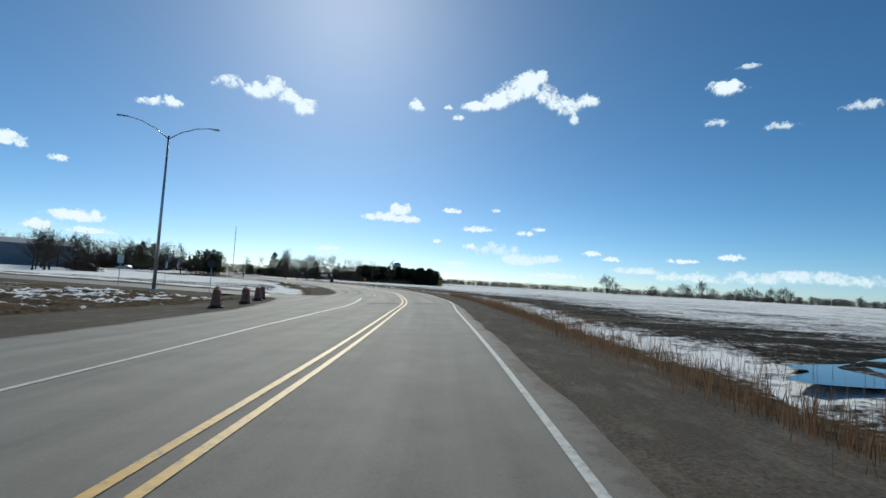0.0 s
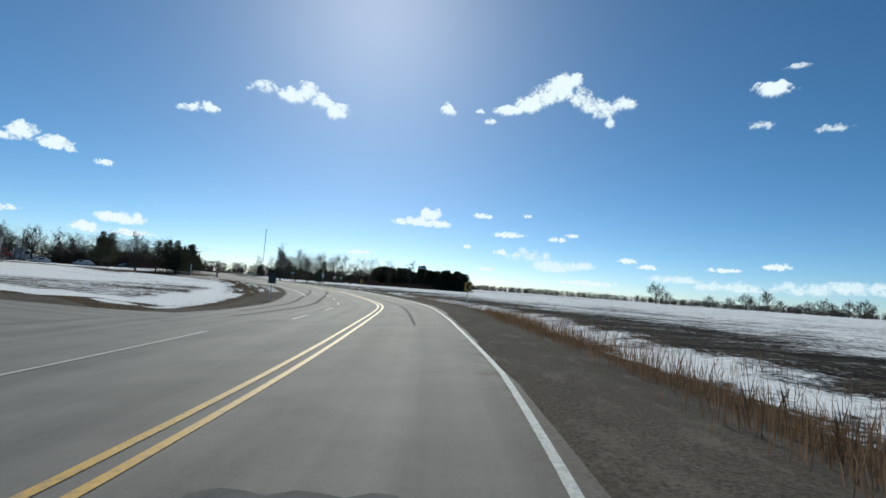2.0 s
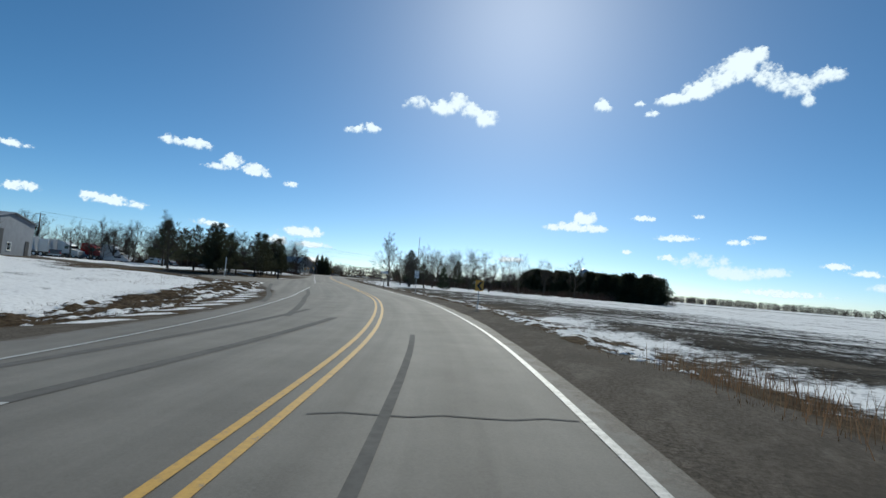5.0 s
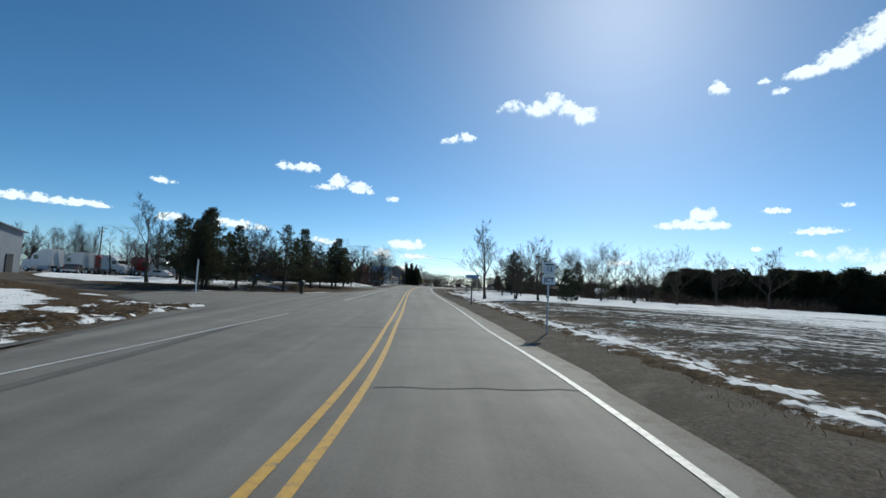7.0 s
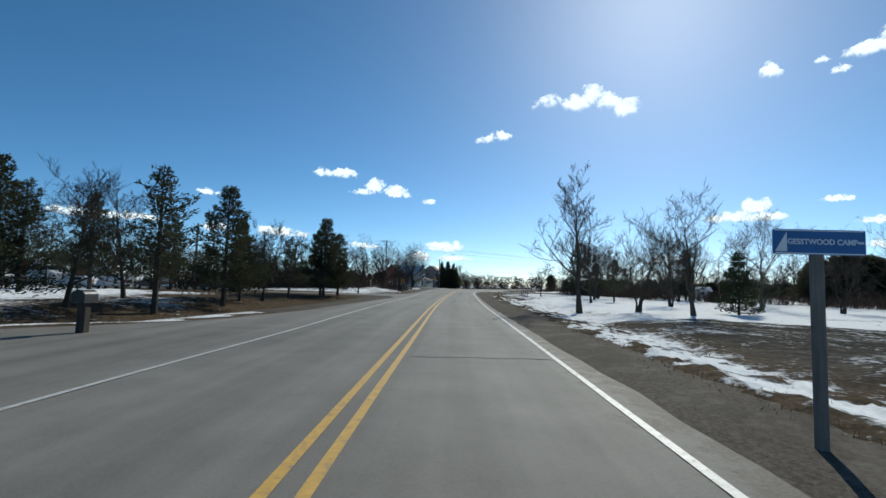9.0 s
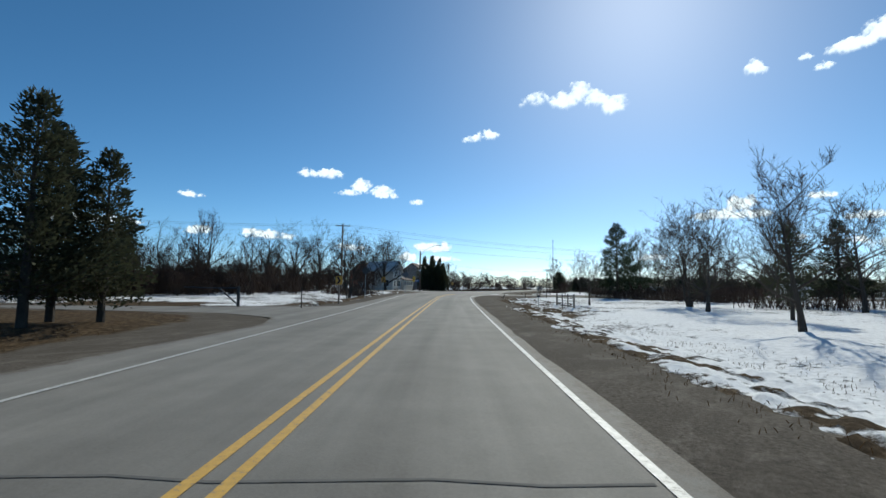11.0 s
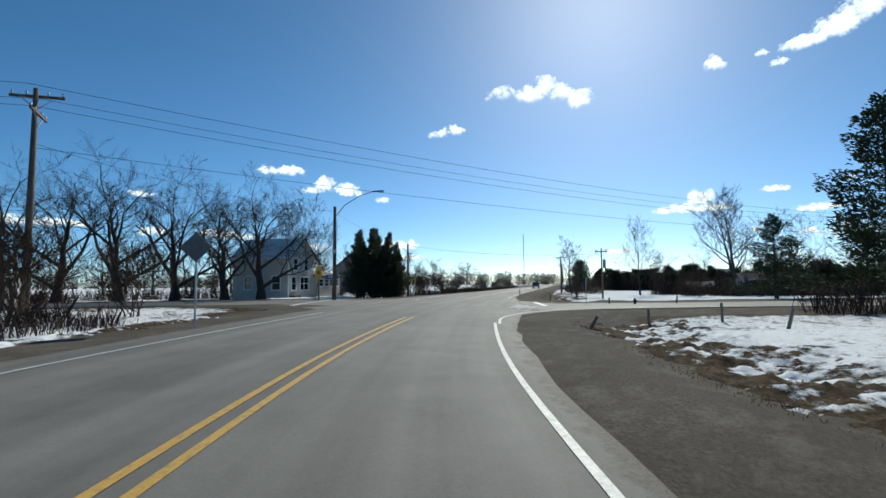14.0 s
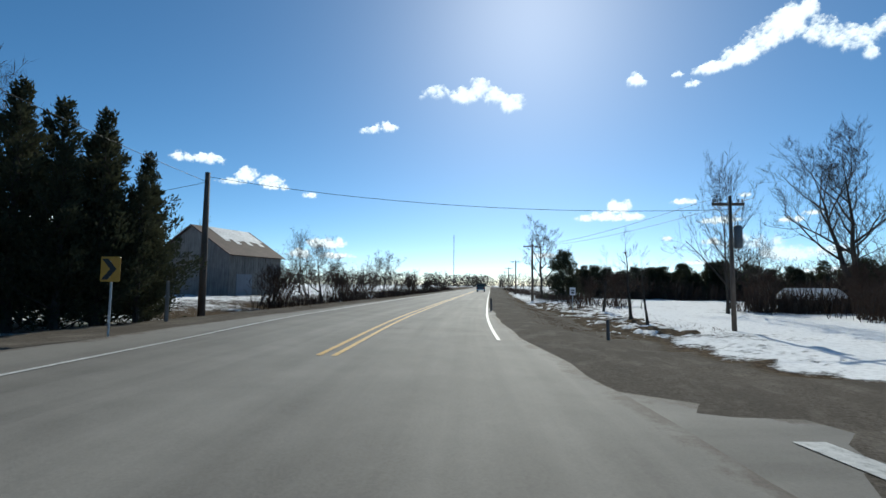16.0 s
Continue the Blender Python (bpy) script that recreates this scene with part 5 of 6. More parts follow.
def utility_pole(x, y, h, turn, label, arms=1, transformer=False, stout=1.0):
    z = gz(x, y)
    t = thing("utility_pole", pose(x, y, z, 0, 0, turn), label, "utility pole", "roadside utility poles")
    part("pole", Geo().tube([(0, 0, -.2), (0, 0, h * .5), (0, 0, h)], [0.17 * stout, 0.145 * stout, 0.11 * stout], 12), POLE_WOOD, t, smooth=True)
    for k in range(arms):
        zz = h - 0.35 - 0.9 * k
        turn_k = pose(0, 0, 0, 0, 0, 80 if arms > 1 and k == 0 else 0)
        spot = lambda x, y, z: tuple(turn_k @ Vector((x, y, z)))
        part("crossarm", Geo().box(spot(0, 0.14, zz), (2.3 * stout, 0.1, 0.12), radians(80) if arms > 1 and k == 0 else 0, 0.01), POLE_WOOD, t)
        for sx in (-1, 1):
            part("brace", Geo().tube([spot(sx * .7, 0.14, zz - .06), spot(0, 0.13, zz - .65)], 0.02, 5), METAL, t)
        for px in (-1.05 * stout, -0.45, 0.45, 1.05 * stout):
            part("insulator", Geo().tube([spot(px, .14, zz + q) for q in (.06, .14, .2, .25)], [.025, .05, .05, .025], 8), METAL, t, smooth=True)
    if transformer:
        can = part("transformer", Geo().tube([(0.3, 0, h - 2.3), (0.3, 0, h - 2.25), (0.3, 0, h - 1.35), (0.3, 0, h - 1.3)], [.14, .17, .17, .13], 12), SIGN_BACK, t, "grey transformer can", True)
        part("bushing", Geo().tube([(0.3, 0, h - 1.3), (0.3, 0, h - 1.1)], [.05, .03], 8), METAL, can)
    return t


def wire(a, b, sag, label="thin black overhead cable", r=0.011):
    pts = [Vector(a).lerp(Vector(b), i / 16) - Vector((0, 0, sag * 4 * (i / 16) * (1 - i / 16))) for i in range(17)]
    return solid("overhead_cable", Geo().tube(pts, r, 4, False), CABLE, label, "cable", "overhead cables")


GX, GY, GH = -119.6, 209.1, 10.9
utility_pole(GX, GY, GH, -31, "tall weathered utility pole with two crossarms", 2)
HX, HY = -128.2, 249.4
utility_pole(HX, HY, 6.75, 20, "short dark wooden pole beside the cedars", 0)
IX, IY = -106.15, 257.9
utility_pole(IX, IY, 5.8, 24, "utility pole with a crossarm and transformer", 1, True, 0.6)
for k in range(1, 7):
    s = float(along(IX, IY)[0][0]) + 42 * k
    x, y = place(s, 9.6)
    utility_pole(float(x), float(y), 7.5, math.degrees(tangent(s)), "distant utility pole along the road", 1)
utility_pole(-66.2, 297.6, 10.5, -31, "tall weathered utility pole with two crossarms", 2)
utility_pole(-152.0, 155.0, 10.9, -31, "tall weathered utility pole with two crossarms", 2)
utility_pole(-104.0, 160.0, 8.6, 0, "plain utility pole between the lawn cedars", 1)
gzz = gz(GX, GY)
for dz, dv in ((10.75, 1.05), (10.75, -1.05), (9.85, 0.6)):
    ox, oy = 0.857 * dv, -0.515 * dv
    wire((GX + ox, GY + oy, gzz + dz), (-66.2 + ox, 297.6 + oy, gzz + dz - .6), 2.2)
    wire((GX + ox, GY + oy, gzz + dz), (-152 + ox, 155 + oy, gzz + dz), 1.2)
wire((GX, GY, gzz + 8.0), (-66.2, 297.6, gzz + 7.6), 1.5)
wire((GX, GY, gzz + 8.2), (lx, ly, 7.9), 0.5)
wire((lx, ly, 7.8), (HX, HY, gz(HX, HY) + 6.3), 0.3)
wire((HX, HY, gz(HX, HY) + 6.55), (IX, IY, gz(IX, IY) + 5.2), 0.6)
wire((HX, HY, gz(HX, HY) + 6.3), (-146.0, 246.0, 5.2), 0.3)
tx, ty = place(float(along(IX, IY)[0][0]) + 42, 9.6)
for d in (-.9, .9):
    wire((IX + d, IY, gz(IX, IY) + 5.65), (float(tx) + d, float(ty), gz(float(tx), float(ty)) + 7.3), .5)

m = thing("radio_mast", pose(-560, 1260, 0.3), "thin red and white radio mast on the horizon", "mast")
part("mast", Geo().tube([(0, 0, 0), (0, 0, 120)], 0.9, 4), METAL, m)


# ---------------------------------------------------------------- signs
def words(text, size, material, parent, x, y, z, name="lettering"):
    """Raised letters in x, z, seen from -y."""
    c = bpy.data.curves.new("letters", "FONT")
    c.body, c.size, c.align_x, c.align_y, c.extrude = text, size, "CENTER", "CENTER", 0.002
    c.offset = size * 0.022
    tmp = new("letters", c)
    bpy.context.view_layer.update()
    me = bpy.data.meshes.new_from_object(tmp.evaluated_get(bpy.context.evaluated_depsgraph_get()))
    bpy.data.objects.remove(tmp)
    bpy.data.curves.remove(c)
    me.materials.clear()
    me.materials.append(material)
    ob = new(name, me)
    ob.parent = parent
    ob.matrix_local = pose(x, y, z, 90)
    return ob


def rounded(w, h, r, n=4):
    out = []
    for cx, cz, a0 in ((w / 2 - r, -h / 2 + r, -90), (w / 2 - r, h / 2 - r, 0), (-w / 2 + r, h / 2 - r, 90), (-w / 2 + r, -h / 2 + r, 180)):
        for k in range(n + 1):
            a = radians(a0 + 90 * k / n)
            out.append((cx + r * math.cos(a), cz + r * math.sin(a)))
    return out


def sign_post(parent, h, wood=False, r=0.03):
    if wood:
        part("post", Geo().box((0, 0.07, h / 2 - .15), (0.1, 0.1, h + .3), 0, 0.01), POST_WOOD, parent)
    else:
        part("post", Geo().box((0, 0.05, h / 2 - .15), (0.055, 0.035, h + .3), 0, 0.008), METAL, parent)
        for z in (h - 0.12, h - 0.5):
            part("bolt", Geo().tube([(0, -0.012, z), (0, 0.05, z)], 0.012, 6), METAL, parent)


def chevron_sign(x, y, way, h=1.9, w=0.5, hh=0.62, wood=False):
    t = thing("chevron_sign", at_road(x, y), "amber sign with a black chevron on a %s post" % ("wooden" if wood else "thin steel"), "road sign", "curve chevron signs")
    sign_post(t, h, wood)
    p = part("plate", Geo().prism(rounded(w, hh, 0.04), pose(0, 0, h - hh / 2), 0.012), YELLOW_SIGN, t)
    a, b = w * .32 * way, hh * .42
    q = w * .33 * way
    part("chevron", Geo().prism([(a, 0), (a - q * 1.35, b), (a - q * 2.35 + 0 * q, b), (a - q, 0), (a - q * 2.35, -b), (a - q * 1.35, -b)][::1 if way > 0 else -1], pose(0, -.009, h - hh / 2), 0.004), BLACK, p)
    return t


chevron_sign(-0.4, 66.9, -1)
chevron_sign(-17.74, 108.1, -1, 1.7)
chevron_sign(-88.9, 182.7, 1, 2.1, 0.5, 0.62, True)
chevron_sign(-101.5, 200.3, 1, 2.2, 0.5, 0.62)
chevron_sign(-121.2, 241.3, 1, 2.0, 0.5, 0.62)

# junction sign with the route number
t = thing("junction_sign", at_road(-29.1, 123.6), "white route number plate over a white junction plate", "road sign")
sign_post(t, 2.4)
p = part("route_plate", Geo().prism([(-.17, -.2), (.17, -.2), (.245, .2), (-.245, .2)], pose(0, 0, 2.18), 0.012), WHITE_SIGN, t)
words("12", 0.2, BLACK, p, 0, -.009, 2.15)
part("text_bar", Geo().box((0, -.008, 2.31), (0.3, 0.004, 0.045)), BLACK, p)
p = part("junction_plate", Geo().prism(rounded(0.45, 0.29, 0.03), pose(0, 0, 1.79), 0.012), WHITE_SIGN, t)
words("JCT", 0.22, BLACK, p, 0, -.009, 1.79)

# camp direction sign
t = thing("camp_sign", at_road(-41.0, 138.7), "blue direction sign with white lettering on a wooden post", "road sign")
part("post", Geo().box((0, 0.08, 0.9), (0.1, 0.1, 2.2), 0, 0.012), POST_WOOD, t)
p = part("plate", Geo().prism(rounded(0.94, 0.26, 0.02), pose(-0.03, 0, 2.1), 0.015), BLUE_SIGN, t)
words("GESSTWOOD CAMP", 0.078, WHITE_SIGN, p, 0.0, -.011, 2.1)
part("tent_symbol", Geo().prism([(-.48, -.1), (-.36, -.1), (-.36, .1)], pose(0, -.009, 2.1), 0.004), WHITE_SIGN, p)
part("border", Geo().box((-0.03, -.009, 2.218), (0.9, 0.004, 0.012)), WHITE_SIGN, p)
part("border", Geo().box((-0.03, -.009, 1.982), (0.9, 0.004, 0.012)), WHITE_SIGN, p)
part("arrow", Geo().prism([(.36, -.012), (.42, -.012), (.42, .012), (.36, .012)], pose(0, -.009, 2.1), 0.004), WHITE_SIGN, p)

# signs by the side road, seen from behind
def back_sign(x, y, h, w, hh, label, outline=None, turn=0.0, material=METAL):
    t = thing("road_sign", at_road(x, y) @ pose(0, 0, 0, 0, 0, turn), label, "road sign")
    sign_post(t, h)
    part("plate", Geo().prism(outline or rounded(w, hh, 0.03), pose(0, 0, h - hh / 2), 0.012), material, t)
    return t


octagon = [(0.38 * math.cos(radians(22.5 + 45 * k)), 0.38 * math.sin(radians(22.5 + 45 * k))) for k in range(8)]
back_sign(-29.6, 43.4, 3.0, 0.5, 0.75, "grey back of a tall road sign on a thin post", turn=35)
back_sign(-33.0, 56.5, 2.9, 0.3, 0.8, "narrow grey sign on a post seen edge on", turn=70)
back_sign(-21.6, 44.2, 3.3, 0.76, 0.76, "dark back of an eight-sided stop sign", octagon, 15, DARK_METAL)
back_sign(-17.0, 72.6, 2.3, 0.62, 0.9, "dark rectangular sign seen from behind at the lane", turn=20, material=DARK_METAL)
back_sign(-106.6, 210.0, 3.15, 1.0, 1.0, "grey back of a diamond warning sign beside the junction", [(0, -.52), (.52, 0), (0, .52), (-.52, 0)], 12, SIGN_BACK)
back_sign(-103.3, 242.3, 2.15, 0.76, 0.76, "grey back of an eight-sided stop sign", octagon, 100, SIGN_BACK)
back_sign(-97.45, 193.5, 3.35, 0.96, 0.96, "dark back of a diamond warning sign", [(0, -.48), (.48, 0), (0, .48), (-.48, 0)], 12, DARK_METAL)
t = back_sign(-78.8, 196.3, 1.15, 0.3, 0.14, "small dark name plate on a thin post", material=DARK_METAL)
t = back_sign(-114.9, 269.6, 1.9, 0.4, 0.55, "white speed plate on a thin post", material=WHITE_SIGN)
part("text_bar", Geo().box((0, -.008, 1.7), (0.26, 0.004, 0.1)), BLACK, t)
part("text_bar", Geo().box((0, -.008, 1.52), (0.22, 0.004, 0.14)), BLACK, t)
t = back_sign(-123.3, 231.8, 2.2, 1.2, 0.42, "blue town sign with white bars on a wooden post", material=BLUE_SIGN)
for z in (2.07, 1.95):
    part("text_bar", Geo().box((0, -.008, z), (0.8, 0.004, 0.06)), WHITE_SIGN, t)

# yellow flower board
t = thing("flower_board", at_road(-119.9, 227.2), "yellow painted wooden flower board on a leaning post", "garden sign")
part("post", Geo().box((0, 0.05, 1.0), (0.12, 0.1, 2.3), 0, 0.01), POST_WOOD, t)
part("stay", Geo().tube([(-0.35, 0.05, -.1), (-0.05, 0.05, 1.5)], 0.03, 6), POST_WOOD, t)
petals = [((0.25 + 0.07 * (k % 2)) * math.cos(radians(22.5 * k)), (0.5 + 0.13 * (k % 2)) * math.sin(radians(22.5 * k))) for k in range(16)]
p = part("board", Geo().prism(petals, pose(0, -.02, 2.25), 0.03), SUNFLOWER, t)
part("centre", Geo().prism([(0.1 * math.cos(radians(30 * k)), 0.13 * math.sin(radians(30 * k))) for k in range(12)], pose(0, -.045, 2.25), 0.012), BRICK, p)


# ---------------------------------------------------------------- traffic drums
def drum():
    t = thing("traffic_drum", pose(0, 0, 0), "orange and white striped traffic drum on a rubber base", "traffic drum", "traffic drums")
    prof = ((0.0, 0.29), (0.22, 0.28), (0.225, 0.265), (0.45, 0.255), (0.455, 0.24), (0.68, 0.23), (0.685, 0.215), (0.88, 0.2), (0.94, 0.16))
    part("body", Geo().tube([(0, 0, z + .06) for z, _ in prof], [r for _, r in prof], 18), ORANGE, t, smooth=True)
    for a, b, r in ((0.12, 0.22, 0.286), (0.32, 0.42, 0.262), (0.53, 0.63, 0.24), (0.73, 0.82, 0.216)):
        part("stripe", Geo().tube([(0, 0, a + .06), (0, 0, b + .06)], [r + .003, r], 18, False), DIRTY_WHITE, t)
    part("base", Geo().tube([(0, 0, 0), (0, 0, 0.07), (0, 0, 0.1)], [0.42, 0.4, 0.3], 8), RUBBER, t)
    part("handle", Geo().tube([(-.1, 0, 0.98), (-.07, 0, 1.08), (.07, 0, 1.08), (.1, 0, 0.98)], 0.018, 6), ORANGE, t)
    return t


first = drum()
for k, (x, y) in enumerate(((-12.3, 26.0), (-13.0, 31.6), (-13.8, 33.4), (-14.3, 37.0), (-14.9, 39.4), (-17.0, 36.0))):
    ob = first if k == 0 else copy_thing(first, pose(0, 0, 0))
    ob.matrix_basis = pose(x, y, gz(x, y) + 0.01, 0, 0, 40 * k)


# ---------------------------------------------------------------- mailbox, marker, gates and fences
t = thing("mailbox", at_road(-57.5, 136.7), "dark rural mailbox on a thick wooden post", "mailbox")
part("post", Geo().box((0, 0, 0.45), (0.24, 0.24, 1.1), 0, 0.02), BARK, t)
pts = [(-.2, 0), (.2, 0), (.2, .22)] + [(.2 * math.cos(radians(a)), .22 + .15 * math.sin(radians(a))) for a in range(15, 180, 15)] + [(-.2, .22)]
part("box", Geo().prism(pts, pose(0, 0, 0.9), 0.52), BLACK, t)
part("flag", Geo().box((0.18, -0.1, 1.08), (0.012, 0.06, 0.2)), RED_PAINT_CAR, t)
t = thing("marker_post", pose(-58.0, 127.4, gz(-58.0, 127.4)), "plain white marker post at the lane entry", "post")
part("post", Geo().tube([(0, 0, -.1), (0, 0, 2.5)], 0.06, 8), TRIM_WHITE, t)
part("cap", Geo().tube([(0, 0, 2.5), (0, 0, 2.56)], [.075, .03], 8), TRIM_WHITE, t)


def pipe_gate(a, b, posts, rails, h, label, brace=False):
    a, b = Vector(a), Vector(b)
    d = b - a
    t = thing("pipe_gate", pose(a.x, a.y, gz(a.x, a.y)), label, "gate")
    for k in range(1 if brace else posts):
        p = d * (k / (posts - 1))
        z = gz(a.x + p.x, a.y + p.y) - gz(a.x, a.y)
        part("post", Geo().tube([(p.x, p.y, z - .2), (p.x, p.y, z + h + .06)], 0.1 if brace else 0.075 if k in (0, posts - 1) else 0.045, 8), DARK_METAL if brace or k not in (0, posts - 1) else POST_WOOD, t)
    for r in range(rails):
        z = h * (0.96 - 0.74 * r / max(1, rails - 1))
        part("rail", Geo().tube([(0, 0, z), (d.x / 2, d.y / 2, z - .03), (d.x, d.y, z + gz(b.x, b.y) - gz(a.x, a.y))], 0.045 if brace else 0.024, 6), DARK_METAL, t)
    if brace:
        part("brace", Geo().tube([(0, 0, .1), (d.x * .35, d.y * .35, h * .95)], 0.05, 6), DARK_METAL, t)
    return t


pipe_gate((-77.7, 197.6), (-74.6, 193.8), 4, 5, 1.14, "dark five-rail pipe gate with wooden end posts")
pipe_gate((-89.8, 175.1), (-94.8, 173.9), 4, 1, 1.25, "dark timber lane gate with a diagonal brace", True)


def post(x, y, h, label, r=0.06, lean=0.0, material=POST_WOOD, group="old fence posts"):
    t = thing("fence_post", pose(x, y, gz(x, y), 0, lean, 0), label, "post", group)
    part("post", Geo().tube([(0, 0, -.2), (0, 0, h * .6), (0, 0, h)], [r, r * .95, r * .8], 7), material, t)
    part("cap", Geo().tube([(0, 0, h), (0, 0, h + .02)], [r * .82, r * .5], 7), material, t)


post(-85.7, 177.0, 1.35, "thin dark stake at the edge of the snow", 0.035, 0, BARK)
for x, y, h, lean in ((-95.3, 225.4, 0.8, 0), (-92.4, 226.8, 0.85, 0), (-96.7, 220.9, 0.6, 28), (-90.0, 225.0, 0.8, 14), (-101.2, 241.4, 0.5, 0), (-96.5, 243.5, 0.6, 8), (-124.6, 245.2, 1.4, 0), (-110.8, 253.4, 0.75, 0), (-118.5, 262.0, 0.8, 0), (-108.0, 201.0, 0.7, 0)):
    post(x, y, h, "short weathered post at the roadside", 0.07, lean)
t = thing("hydrant", pose(-99.2, 241.4, gz(-99.2, 241.4)), "small dark hydrant at the edge of the snow", "hydrant")
part("barrel", Geo().tube([(0, 0, -.1), (0, 0, .4), (0, 0, .5)], [.1, .1, .05], 10), DARK_METAL, t)
part("nozzle", Geo().tube([(-.17, 0, .3), (.17, 0, .3)], .05, 8), DARK_METAL, t)


t = thing("concrete_marker", pose(-106.6, 200.8, gz(-106.6, 200.8), 0, 6, 30), "grey concrete marker block in the ditch brush", "marker")
part("block", Geo().box((0, 0, 0.35), (0.42, 0.3, 0.95), 0, 0.04), STONE, t)
part("cap", Geo().box((0, 0, 0.86), (0.48, 0.36, 0.08), 0, 0.04), STONE, t)


# ---------------------------------------------------------------- buildings
def wall_with_holes(g, origin, along_, up, length, height, holes, thick=0.18, gable=0.0):
    """A wall with openings cut through it, and its reveals; holes are x0, z0, x1, z1."""
    o, a = Vector(origin), Vector(along_)
    n = Vector((a.y, -a.x, 0))
    xs = sorted({0.0, length, *[h[0] for h in holes], *[h[2] for h in holes]})
    zs = sorted({0.0, height, *[h[1] for h in holes], *[h[3] for h in holes]})
    at = lambda x, z, d=0.0: o + a * x + Vector((0, 0, z)) - n * d
    for x0, x1 in zip(xs, xs[1:]):
        for z0, z1 in zip(zs, zs[1:]):
            cx, cz = (x0 + x1) / 2, (z0 + z1) / 2
            if not any(h[0] < cx < h[2] and h[1] < cz < h[3] for h in holes):
                g.face(at(x0, z0), at(x1, z0), at(x1, z1), at(x0, z1))
                g.face(at(x0, z0, thick), at(x0, z1, thick), at(x1, z1, thick), at(x1, z0, thick))
    for x0, z0, x1, z1 in holes:
        for p, q in (((x0, z0), (x1, z0)), ((x1, z0), (x1, z1)), ((x1, z1), (x0, z1)), ((x0, z1), (x0, z0))):
            g.face(at(*p), at(*p, thick), at(*q, thick), at(*q))
    if gable:
        g.face(at(0, height), at(length, height), at(length / 2, height + gable))
        g.face(at(0, height, thick), at(length / 2, height + gable, thick), at(length, height, thick))


def window(parent, origin, along_, hole, bars=1, material=TRIM_WHITE):
    o, a = Vector(origin), Vector(along_)
    n = Vector((a.y, -a.x, 0))
    x0, z0, x1, z1 = hole
    rz = math.atan2(a.y, a.x)
    c = o + a * (x0 + x1) / 2 + Vector((0, 0, (z0 + z1) / 2))
    w, h = x1 - x0, z1 - z0
    g = Geo()
    up = Vector((0, 0, 1))
    ring = [[c + a * (sx * (w / 2 + m)) + up * (sz * (h / 2 + m)) + n * d for sx, sz in ((-1, -1), (1, -1), (1, 1), (-1, 1))] for m, d in ((-.03, -.1), (-.03, .05), (.08, .05), (.08, .0))]
    g.v = [tuple(p) for r in ring for p in r]
    g.f = [(4 * r + i, 4 * r + 4 + i, 4 * r + 4 + (i + 1) % 4, 4 * r + (i + 1) % 4) for r in range(3) for i in range(4)]
    fr = part("window", g, material, parent)
    part("sash_bar", Geo().box(c - n * .05, (w - .06, 0.04, 0.05), rz), material, fr)
    for k in range(bars - 1):
        part("mullion", Geo().box(c - n * .051 + a * (w * ((k + 1) / bars - .5)), (0.05, 0.04, h - .06), rz), material, fr)
    part("pane", Geo().box(c - n * .09, (w, 0.02, h), rz), GLASS_DARK, fr)
    part("sill", Geo().box(c + n * .06 - Vector((0, 0, h / 2 + .11)), (w + .2, 0.14, 0.05), rz), material, fr)


def siding(parent, origin, along_, length, height, holes, material, gap=0.2, gable=0.0):
    """Lap boards on a wall, cut round its openings."""
    o, a = Vector(origin), Vector(along_)
    n = Vector((a.y, -a.x, 0))
    z = 0.05
    while z < height + gable:
        half = length / 2 if z < height else length / 2 * (1 - (z - height) / max(gable, .01)) - .05
        if half > 0.2:
            cuts = sorted([(h[0] - .06, h[2] + .06) for h in holes if h[1] - .12 < z + gap / 2 < h[3] + .1])
            x = length / 2 - half
            runs = []
            for c0, c1 in cuts:
                if c0 > x:
                    runs.append((x, c0))
                x = max(x, c1)
            runs.append((x, length / 2 + half))
            for x0, x1 in runs:
                if x1 - x0 > 0.05:
                    g = Geo()
                    p = [o + a * x0, o + a * x1]
                    lo, hi = Vector((0, 0, z)), Vector((0, 0, z + gap - .008))
                    b0, b1, t0, t1 = p[0] + lo + n * .03, p[1] + lo + n * .03, p[0] + hi + n * .006, p[1] + hi + n * .006
                    g.face(b0, b1, t1, t0)
                    g.face(p[0] + lo, p[1] + lo, b1, b0)
                    part("board", g, material, parent)
        z += gap


def roof(parent, pts, thick, material, name="roof"):
    """A sloped slab from its four corners."""
    g = Geo()
    v = [Vector(p) for p in pts]
    up = (v[1] - v[0]).cross(v[3] - v[0]).normalized() * thick
    g.face(*[p + up for p in v])
    g.face(*reversed(v))
    for i in range(4):
        j = (i + 1) % 4
        g.face(v[i], v[j], v[j] + up, v[i] + up)
    return part(name, g, material, parent)


